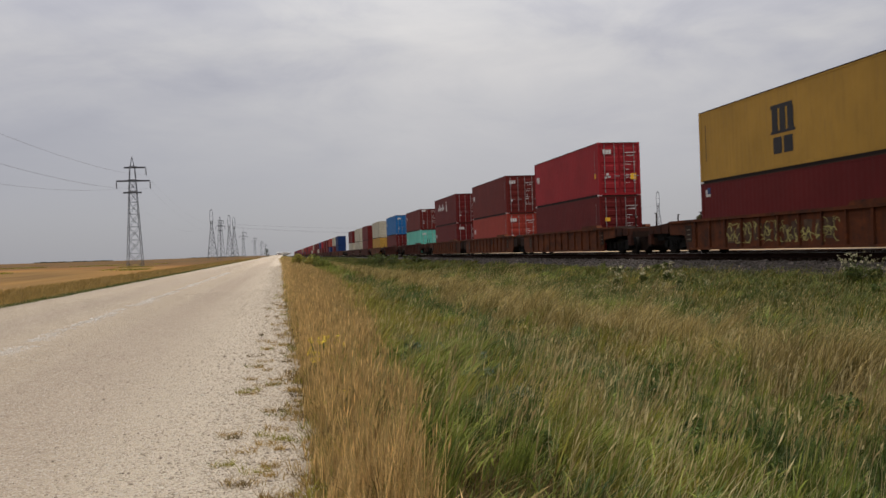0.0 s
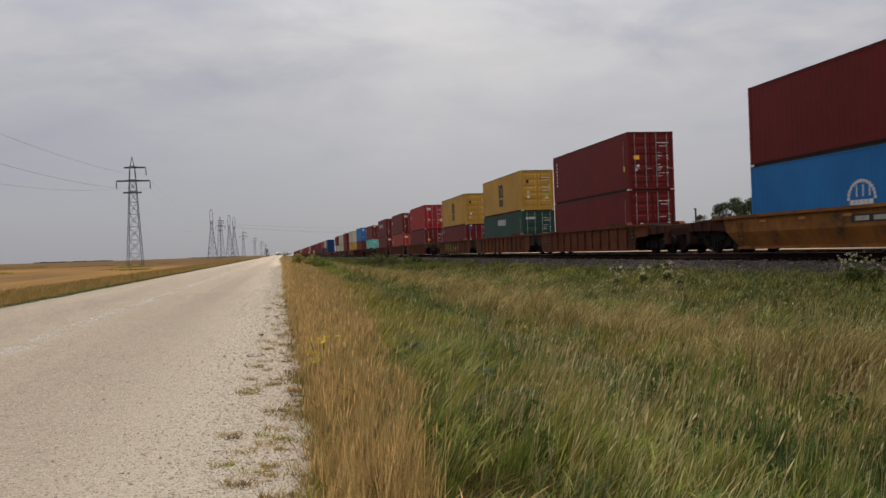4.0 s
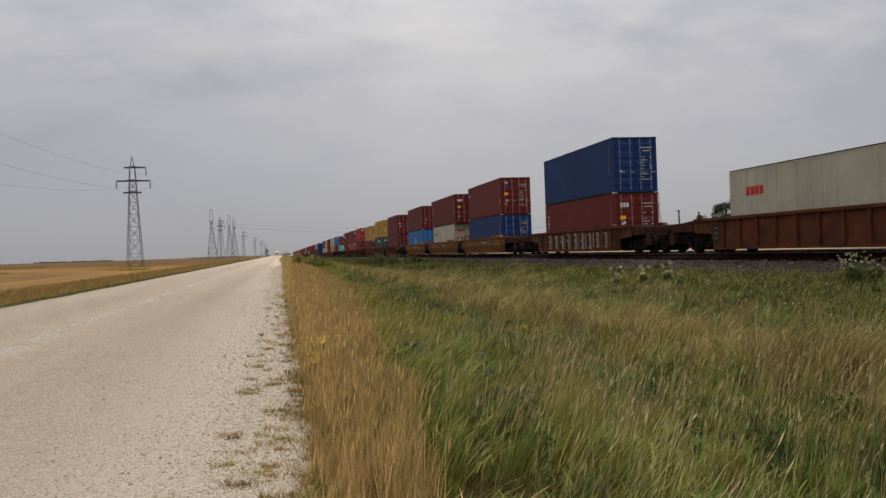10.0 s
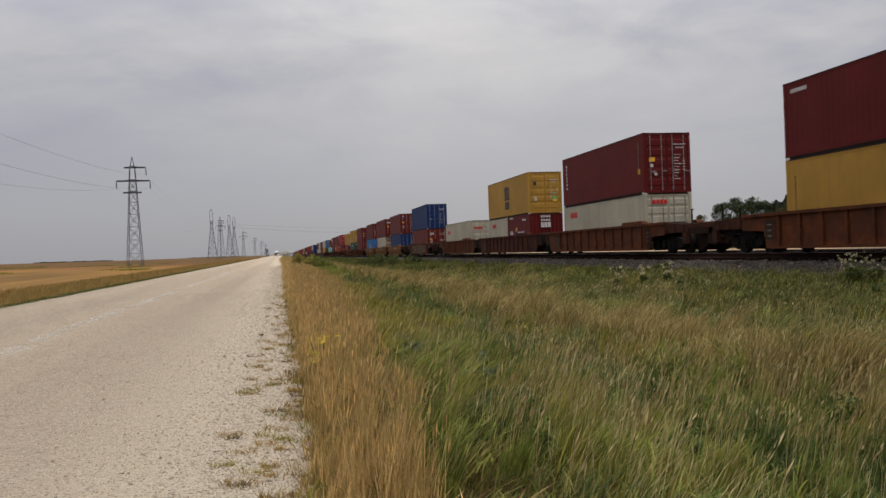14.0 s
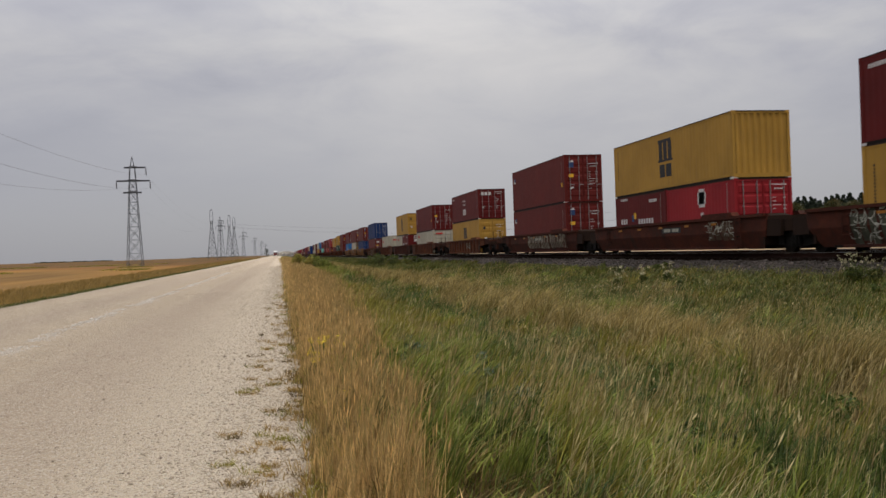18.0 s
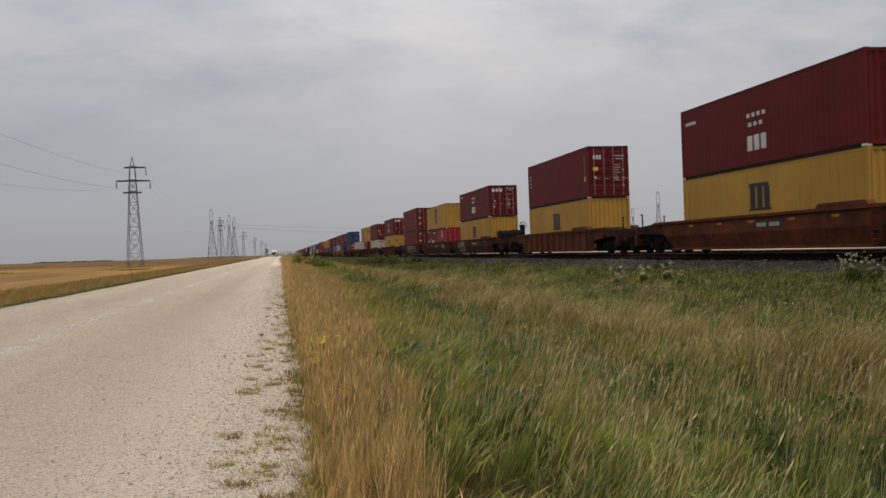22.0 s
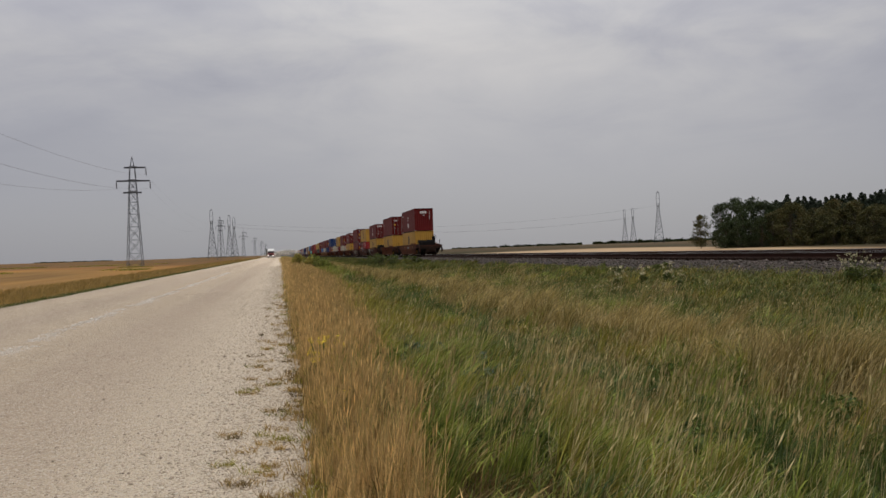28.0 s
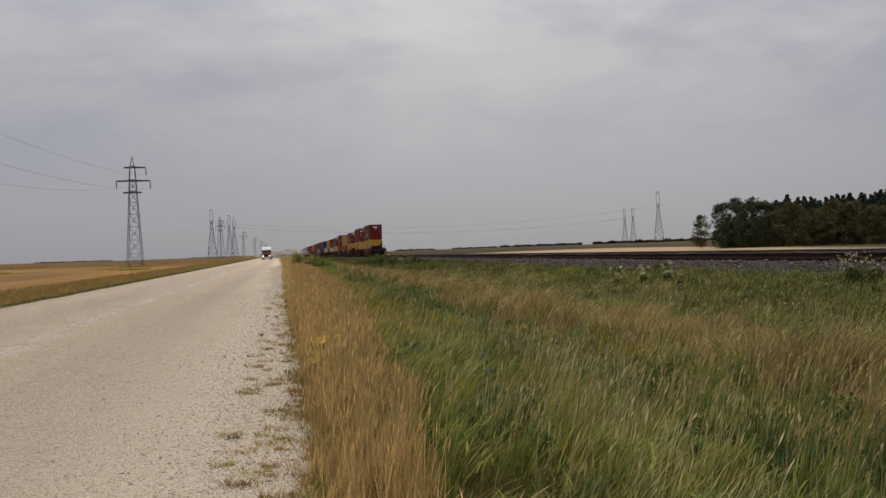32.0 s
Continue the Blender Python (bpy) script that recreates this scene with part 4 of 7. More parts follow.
def graffiti(car, mat, wash, a0, a1, z0, z1, n, seed, smooth, bold=False):
    """Sprayed letters without words: washed-in blocks with loose strokes over them, laid on the car's side."""
    r = random.Random(seed)

    def out(z):
        return 1.45 - (0.22 * (0.80 - z) / 0.63 if smooth and z < 0.80 else 0.0)

    def lay(g, pts, proud):
        """A thin patch that follows the plate's fold."""
        b, k = len(g.v), len(pts)
        for d in (proud, proud - 0.003):
            g.v += [(-out(z) - d, y, z) for y, z in pts]
        g.f += [tuple(b + q for q in range(k)), tuple(b + k + q for q in range(k))[::-1]]
        g.f += [(b + q, b + k + q, b + k + (q + 1) % k, b + (q + 1) % k) for q in range(k)]

    def blocks():
        g = G()
        q = (a1 - a0) / n
        for i in range(n):
            u, v = a0 + i * q + r.uniform(0, 0.15) * q, a0 + (i + 1) * q - r.uniform(0.02, 0.2) * q
            lo, hi = z0 + r.uniform(0, 0.12) * (z1 - z0), z1 - r.uniform(0, 0.25) * (z1 - z0)
            for za, zb in ((lo, 0.79), (0.81, hi)) if smooth and lo < 0.7 else ((lo, hi),):
                e = [r.uniform(-0.12, 0.12) * q for _ in range(4)]
                lay(g, [(u + e[0], za), (v + e[1], za), (v + e[2], (za + zb) / 2), (v + e[3], zb), ((u + v) / 2, zb + 0.02), (u - e[0], zb)], 0.006)
        return g

    def bars():
        """Bold upright letter forms that spell nothing: one or two stems and a few cross strokes each."""
        g = G()
        q = (a1 - a0) / n
        for i in range(n):
            u, v, lo, hi = a0 + (i + 0.1) * q, a0 + (i + 0.86) * q, z0 + r.uniform(0, 0.06), z1 - r.uniform(0, 0.1)
            w = q * r.uniform(0.20, 0.27)
            cuts = [(lo, 0.79), (0.81, hi)] if smooth else [(lo, hi)]
            for za, zb in cuts:
                lay(g, [(u, za), (u + w, za), (u + w, zb), (u, zb)], 0.011)
                if r.random() < 0.65:
                    lay(g, [(v - w, za), (v, za), (v, zb), (v - w, zb)], 0.011)
            for z in (lo, (lo + hi) / 2 - 0.06, hi - 0.14):
                if r.random() < 0.62 and not (smooth and z < 0.81 < z + 0.14):
                    lay(g, [(u + w, z), (v - 0.1 * q, z + 0.02), (v - 0.1 * q, z + 0.16), (u + w, z + 0.14)], 0.011)
        return g

    def strokes():
        g = G()
        q = (a1 - a0) / n
        for i in range(n):
            for j in range(9):
                y, z = a0 + (i + r.uniform(0, 0.9)) * q, r.uniform(z0, z1)
                w, d, turn = r.uniform(0.015, 0.045), r.uniform(0, 6.28), r.uniform(-0.9, 0.9)
                for m in range(4):
                    L = r.uniform(0.06, 0.13)
                    y2, z2 = y + L * math.cos(d), min(z1, max(z0, z + L * 1.2 * math.sin(d)))
                    if smooth and min(z, z2) < 0.81 and max(z, z2) > 0.79:
                        z2 = z
                    dy, dz = -math.sin(d) * w / 2, math.cos(d) * w / 2
                    lay(g, [(y - dy, z - dz), (y2 - dy, z2 - dz), (y2 + dy, z2 + dz), (y + dy, z + dz)], 0.011)
                    y, z, d = y2, z2, d + turn
        return g
    part("graffiti_wash", shared(("wash", seed, mat.name), "graffiti_wash", blocks, wash), car, "faded washed-in graffiti letters")["kind"] = "stuff"
    part("graffiti", shared(("graffiti", seed, mat.name), "graffiti", bars if bold else strokes, mat), car, "faded sprayed graffiti strokes")["kind"] = "stuff"


def well_car(s_mid, mat, smooth, front, rear, near=True, extra=""):
    word = {"rusty_orange_paint": "rusty orange", "dull_yellow_brown_paint": "dull yellow", "rusty_brown_paint": "rusty dark brown"}[mat.name]
    sort = "smooth-sided" if smooth else "ribbed"
    car = thing("well_car", f"{word} {sort} steel double-stack well car on the track", "rail car", "well cars of the train")
    c = mat.name
    for sx in (-1, 1):
        part("side", shared(("wside", sx, smooth, front, rear, c), "side", lambda: well_side(sx, smooth, front, rear), mat), car)
        part("top_chord", shared(("chord", sx, c), "top_chord", lambda: top_chord(sx), mat), car)
        part("bottom_sill", shared(("sill", sx, c), "bottom_sill", lambda: bottom_sill(sx), mat), car)
        if not smooth and near:
            rib = shared(("rib", sx, c), "rib", lambda: well_rib(sx), mat)
            for i in range(11):
                part("rib", rib, car, at=pose(0, -6.2 + i * 1.24, 0))
        if near:
            part("step", shared(("step", sx, c), "step", lambda: raised_step(sx), mat), car, at=pose(0, -5.2, 0))
    part("floor", shared(("wfloor", c), "floor", well_floor, mat), car)
    for sy, kind in ((1, front), (-1, rear)):
        turn = pose(0, 0, 0, 0, 0, 0 if sy > 0 else 180)
        part("end_deck", shared(("deck", kind), "end_deck", lambda: deck(kind == "c"), END_DECK), car, "grimy dark end deck", turn)
        if near:
            part("brake_rigging", shared(("rigging", kind), "brake_rigging", lambda: rigging(kind == "c"), DARK), car, "black brake gear and hoses", turn)
        if kind == "c":
            truck(car, sy * 8.85, near and s_mid < 60)
            if near:
                for sx in (-1, 1):
                    part("end_sill", shared(("esill", sx), "end_sill", lambda: end_sill(sx), END_RUST), car, "sooty rust-brown end sill", turn)
                for x in (-1.15, 1.1):
                    part("guide_post", shared(("posts", c), "guide_post", end_post, END_DECK), car, at=turn @ pose(x, 0, 0))
        else:
            if sy < 0:
                truck(car, -10.0, near and s_mid < 60)
            if near:
                part("bulkhead", shared("bulkhead", "bulkhead", bulkhead, END_DECK), car, "grimy dark bulkhead with hoses", turn)
                for sx in (-1, 1) if mat is WELL_YELLOW else ():
                    part("bracket", shared(("bracket", c), "bracket", bracket, mat), car, "hollow steel guide bracket", turn @ pose(sx * 1.05, 0.6, 0))
    if near:
        part("ladder", shared(("ladder", c), "ladder", ladder, mat), car, at=pose(0, -7.0, 0))
        part("grab_bar", shared(("grab", c), "grab_bar", grab_bar, mat), car, "painted hand rails", pose(0, 6.6 if smooth else 6.3, 0))
        if not smooth:
            for y in (-6.85, 6.85):
                part("data_panel", shared("data_panel", "data_panel", lambda: G().box(-1.462, -1.452, -0.3, 0.3, 0.5, 1.2), EDGE), car, "sooty data panel", pose(0, y, 0))
                for z in (0.02, 0.22, 0.42):
                    part("data_bar", shared("data_bar", "data_bar", lambda: G().box(-1.467, -1.463, -0.14, 0.14, 0.57, 0.62), WASH_PALE), car, "dull data bar", pose(0, y, z))
        if smooth:
            for y in (-4.8, -2.4, 0.2, 2.6, 5.0):
                part("reflector", shared("reflector", "reflector", lambda: G().box(-1.462, -1.452, -0.2, 0.2, 1.13, 1.22), REFLECTOR), car, "dull amber reflector strip", pose(0, y, 0))
            part("number_panel", shared("panel", "number_panel", lambda: G().box(-1.458, -1.452, -0.95, 0.95, 0.92, 1.16), BLACK), car, "black number panel", pose(0, -0.9, 0))
            for y in (-0.42, 0.42):
                part("number_bar", shared("panel_marks", "number_bar", lambda: G().box(-1.463, -1.459, -0.32, 0.32, 0.97, 1.11), SPRAY), car, "pale number bar", pose(0, -0.9 + y, 0))
    if extra == "brake":
        part("hand_brake", shared("brake", "hand_brake", hand_brake, DARK), car, "black hand brake wheel on a stand", pose(0, 0, 0, 0, 0, 180))
    MOVERS.append((car, s_mid, TRACK_X, RAIL_Z))
    return car


O, YB, B = WELL_ORANGE, WELL_YELLOW, WELL_BROWN
FLOOR = 1.305
# place of the front end, upper box, lower boxes, car paint, smooth sides, front and rear link, extra
U = [
    (228.6, (MAROON, {}), [(CREAM, {})], B, 0, "c", "a", ""),
    (208.9, (CREAM, {}), [(CREAM, {})], B, 0, "a", "a", ""),
    (189.2, (MAROON, {}), [(MAROON_B, {})], B, 0, "a", "c", ""),
    (167.6, (CREAM, {}), [(YELLOW, {})], O, 0, "c", "c", ""),
    (144.5, (AZURE, {"style": "corner_white"}), [(MAROON, {})], B, 0, "c", "c", ""),
    (121.0, (MAROON_B, {"style": "corner_white", "H": 2.591}), [(TEAL, {"style": "corner_white"})], B, 0, "c", "c", ""),
    (97.75, (MAROON, {"style": "script_white"}), [(MAROON, {"style": "corner_white"})], O, 0, "c", "a", ""),
    (77.9, (MAROON_B, {"style": "corner_white"}), [(ORANGE_RED, {"style": "corner_white"})], O, 0, "a", "a", ""),
    (57.85, (CRIMSON, {"style": "corner_white", "yellow": 2}), [(MAROON, {"yellow": 1})], O, 0, "a", "c", ""),
    (33.85, (YELLOW, {"style": "bars_black"}), [(MAROON, {"style": "corner_blue", "H": 2.591})], O, 0, "c", "a", "tag1"),
    (14.2, (YELLOW, {"style": "bars_black"}), [(GREEN, {"style": "word_white"})], O, 0, "a", "a", ""),
    (-5.7, (MAROON, {"style": "column_white", "yellow": 1}), [(MAROON, {})], O, 0, "a", "c", ""),
    (-29.45, (MAROON, {"yellow": 2}), [(AZURE, {"style": "globe_white"})], YB, 1, "c", "a", ""),
    (-49.6, (MAROON, {"style": "short_white", "L": 13.716, "yellow": 1}), [(CREAM, {"style": "red_ink", "yellow": 1})], YB, 1, "a", "a", ""),
    (-69.15, (MAROON_B, {"style": "corner_blue", "yellow": 1}), [(NAVY, {})], YB, 1, "a", "c", ""),
    (-93.1, (NAVY, {}), [(MAROON_B, {"style": "short_white", "yellow": 1})], O, 0, "c", "c", "tag2"),
    (-117.27, None, [(CREAM, {"style": "red_ink"})], O, 0, "c", "a", ""),
    (-137.0, (YELLOW, {"style": "bars_black"}), [(CREAM, {"style": "red_ink", "L": 6.058, "H": 2.591}), (MAROON, {"style": "slogan_white", "L": 6.058, "H": 2.591, "doors": False})], B, 0, "a", "a", ""),
    (-156.9, (MAROON, {"style": "column_white", "yellow": 1}), [(CREAM, {"style": "red_ink", "H": 2.591})], O, 0, "a", "c", ""),
    (-181.1, (MAROON, {"style": "blocks_white", "H": 2.591}), [(YELLOW, {"style": "bars_black"})], O, 0, "c", "c", "tag3"),
    (-205.05, (MAROON_B, {"style": "corner_blue", "yellow": 1}), [(MAROON_B, {"style": "corner_blue", "yellow": 1})], B, 1, "c", "a", "tag4"),
    (-225.45, (YELLOW, {"style": "bars_black", "doors": False, "H": 2.591}), [(MAROON, {"style": "slogan_white", "H": 2.591, "L": 6.058}), (CRIMSON, {"style": "round_white", "H": 2.591, "L": 6.058})], B, 1, "a", "a", "tag5"),
    (-245.2, (MAROON, {"style": "blocks_white", "H": 2.591}), [(YELLOW, {"style": "bars_black", "doors": False})], B, 1, "a", "c", "tag6"),
    (-269.35, (MAROON, {"style": "short_white", "yellow": 1}), [(YELLOW, {"style": "bars_black", "doors": False})], O, 0, "c", "c", ""),
    (-293.35, (MAROON, {"style": "blocks_white", "doors": False}), [(YELLOW, {"style": "bars_black", "doors": False})], O, 1, "c", "c", "brake"),
]


def train():
    seed = 0
    for s, upper, lower, paint_, smooth, front, rear, extra in U:
        near = s < 150
        car = well_car(s - 6.096, paint_, smooth, front, rear, near, extra if extra == "brake" or s == -245.2 else "")
        if extra == "tag6":
            part("hand_brake", shared("brake", "hand_brake", hand_brake, DARK), car, "black hand brake wheel on a stand", pose(0, 0, 0, 0, 0, 180))
        a = s
        for mat, kw in lower:
            seed += 1
            container(mat, a, FLOOR, near=near, seed=seed, **kw)
            a -= 6.134
            hl = kw.get("H", HC)
        if upper:
            seed += 1
            kw = dict(upper[1])
            L = kw.get("L", 12.192)
            container(upper[0], s + (L - 12.192) / 2, FLOOR + hl + 0.04, near=near, seed=seed, resting="stacked on another", **kw)
        tags = {"tag1": (SPRAY_YELLOW, WASH, -3.2, 3.6, 0.4, 1.15, 11), "tag2": (SPRAY_DULL, WASH, -5.6, 5.4, 0.30, 1.26, 9), "tag3": (SPRAY, WASH, -3.0, -1.6, 0.6, 1.1, 3), "tag4": (SPRAY_DULL, WASH, -6.6, 1.8, 0.40, 1.30, 12), "tag5": (SPRAY, WASH, -6.3, -4.3, 0.5, 1.25, 4), "tag6": (SPRAY, WASH_GREEN, 3.4, 6.5, 0.22, 1.36, 7)}
        if extra in tags:
            m, wash, a0, a1, z0, z1, n = tags[extra]
            graffiti(car, m, wash, a0, a1, z0, z1, n, len(extra) + n, smooth, extra in ("tag2", "tag4"))
    # the head of the train, far off
    r = random.Random(5)
    s, i = 264.5, 0
    tops = [MAROON, MAROON_B, CRIMSON, MAROON, ORANGE_RED, NAVY, CREAM, MAROON_B]
    pairs = [None, (NAVY, NAVY), (CREAM, MAROON)]
    while s < 1250:
        pair = pairs[i] if i < 3 else (r.choice(tops), r.choice(tops))
        front, rear = (("c", "a"), ("a", "a"), ("a", "c"))[i % 3]
        well_car(s - 6.096, (O, B)[(i // 3) % 2], 0, front, rear, False)
        if pair:
            container(pair[0], s, FLOOR + HC + 0.04, near=False, resting="stacked on another")
            container(pair[1], s, FLOOR, near=False)
        i += 1
        s += 24.0 if i % 3 == 0 else 20.0


train()



# ---------------------------------------------------------------- grass
def blades(name, label, x, y, h, w, mat, lean=(0.25, 0.05), spread=0.35, seed=1, category="grass", base=None, tilt=None):
    """Many bent blades in one mesh: two segments and a tip each."""
    r = np.random.default_rng(seed)
    n = len(x)
    z = ground_z(x, y) - 0.02 if base is None else base
    ang = r.uniform(0, 2 * np.pi, n)
    side = np.stack([np.cos(ang), np.sin(ang), np.zeros(n)], -1) * (w * r.uniform(0.6, 1.3, n))[:, None]
    bend = np.stack([lean[0] + spread * r.normal(size=n), lean[1] + spread * r.normal(size=n), np.zeros(n)], -1)
    if tilt is not None:
        bend[:, :2] += tilt
    bend *= h[:, None]
    root = np.stack([x, y, z], -1)
    up = np.zeros((n, 3))
    up[:, 2] = h
    p1 = root + 0.45 * up + 0.22 * bend
    p2 = root + 0.8 * up + 0.6 * bend
    tip = root + 0.98 * up + 1.0 * bend
    v = np.stack([root - side / 2, root + side / 2, p1 - side / 2, p1 + side / 2, p2 - side * 0.35, p2 + side * 0.35, tip], 1)
    b = (np.arange(n) * 7)[:, None]
    loops = (b + np.array([0, 1, 3, 2, 2, 3, 5, 4, 4, 5, 6])[None]).ravel()
    sizes = np.tile([4, 4, 3], n)
    me = fast_mesh(name, v.reshape(-1, 3), loops, sizes, mat)
    return tagged(new(name, me), label, category, "", "stuff")


def heads(name, label, x, y, h, mat, stem_w, head_l, head_w, seed, lean=(0.3, 0.05), loose=0.22):
    """Thin stems with a slim seed head on each."""
    r = np.random.default_rng(seed)
    n = len(x)
    z = ground_z(x, y) - 0.02
    bend = np.stack([lean[0] + loose * r.normal(size=n), lean[1] + loose * r.normal(size=n), np.zeros(n)], -1) * h[:, None]
    root = np.stack([x, y, z], -1)
    top = root + bend * 0.55
    top[:, 2] += h
    d = bend + 0
    d[:, 2] += 0.9 * h
    d /= np.linalg.norm(d, axis=1)[:, None]
    tip = top + d * (head_l * r.uniform(0.7, 1.3, n))[:, None]
    ang = r.uniform(0, np.pi, n)
    a = np.stack([np.cos(ang), np.sin(ang), np.zeros(n)], -1)
    c = np.stack([-np.sin(ang), np.cos(ang), np.zeros(n)], -1)
    mid = (top + tip) / 2
    hw = (head_w * r.uniform(0.7, 1.3, n))[:, None]
    sw = (stem_w * np.ones(n))[:, None]
    v = np.stack([root - a * sw, root + a * sw, top + a * sw * 0.6, top - a * sw * 0.6, mid - a * hw, mid + a * hw, mid - c * hw, mid + c * hw, tip, top], 1)
    b = (np.arange(n) * 10)[:, None]
    loops = (b + np.array([0, 1, 2, 3, 9, 5, 8, 4, 9, 7, 8, 6])[None]).ravel()
    me = fast_mesh(name, v.reshape(-1, 3), loops, np.tile([4, 4, 4], n), mat)
    return tagged(new(name, me), label, "grass", "", "stuff")


R = np.random.default_rng(11)


def scatter(n, x0, x1, y0, y1, power=1.0):
    """Places that thin out with distance, inside the wedge that matters."""
    u = R.uniform(0, 1, n)
    y = y0 * (y1 / y0) ** (u ** power)
    return R.uniform(x0, x1, n), y


GRASS = blade_material("green_grass_blades", (0.024, 0.045, 0.005), (0.300, 0.335, 0.055), (0.36, 0.27, 0.08), 0.5, 0.68)
DEEP = blade_material("deep_green_grass_blades", (0.014, 0.030, 0.005), (0.120, 0.170, 0.034), (0.18, 0.15, 0.04), 0.6, 0.70)
OLIVE = blade_material("golden_olive_grass_blades", (0.050, 0.056, 0.006), (0.370, 0.325, 0.050), (0.38, 0.25, 0.065), 0.5, 0.64)
SLOPE = blade_material("dull_slope_grass_blades", (0.022, 0.035, 0.005), (0.145, 0.155, 0.026), (0.21, 0.145, 0.040), 0.35, 0.64)
DRY = blade_material("dry_grass_blades", (0.195, 0.124, 0.042), (0.84, 0.555, 0.225), (0.23, 0.185, 0.06), 0.6, 0.60)
SEED = blade_material("grass_seed_heads", (0.28, 0.20, 0.075), (0.56, 0.43, 0.19), (0.20, 0.15, 0.06), 0.6, 0.6)
STRAW = blade_material("bleached_straws", (0.30, 0.225, 0.090), (0.74, 0.61, 0.32), (0.24, 0.18, 0.06), 0.6, 0.6)
VERGE = blade_material("brown_verge_grass", (0.20, 0.125, 0.034), (0.42, 0.27, 0.08), (0.14, 0.115, 0.032), 0.2, 0.64)
TAN = blade_material("tan_ripening_grass", (0.085, 0.064, 0.017), (0.50, 0.365, 0.125), (0.14, 0.135, 0.032), 0.4, 0.62)
BROWN = blade_material("withered_brown_grass", (0.056, 0.036, 0.013), (0.27, 0.17, 0.055), (0.10, 0.105, 0.03), 0.6, 0.64)
# weed leaves; as undergrowth their dark tone also paints shade between tufts
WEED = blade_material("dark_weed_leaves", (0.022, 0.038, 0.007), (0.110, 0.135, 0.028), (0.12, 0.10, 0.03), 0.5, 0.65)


GLAUCOUS = blade_material("blue_grey_weed_leaves", (0.030, 0.050, 0.028), (0.150, 0.190, 0.115), (0.12, 0.12, 0.06), 0.5, 0.70)


def lump(x, y, fx, fy, s):
    return np.array([noise.noise((a * fx, b * fy, s)) for a, b in zip(x, y)])


def bump_at(x, y, cx, cy, rx, ry):
    return np.exp(-((x - cx) / rx) ** 2 - ((y - cy) / ry) ** 2)


def gust(x, y):
    """How far the wind lays the grass over, in slow waves along the ditch."""
    return 0.34 + 0.42 * lump(x, y, 0.32, 0.20, 17.0) + 0.36 * lump(x, y, 1.5, 1.0, 27.0)


def grow(cx, cy, each, size, loose=0.22):
    """Roots round tuft centres; every tuft has its own lean and vigour."""
    n = len(cx)
    i = np.repeat(np.arange(n), each)
    rad = size * (0.6 + cy[i] / 30)
    tilt = (R.normal(size=(n, 2)) * loose)[i]
    vig = R.uniform(0.62, 1.3, n)[i]
    return cx[i] + R.normal(size=len(i)) * rad, cy[i] + R.normal(size=len(i)) * rad, tilt, vig


def dry_width(y):
    return np.interp(y, [4.4, 6, 9, 13, 20, 45, 100], [0.50, 0.58, 0.74, 0.92, 1.35, 2.1, 2.8])


def ridge(x, c, w):
    return np.exp(-((x - c) / w) ** 2)


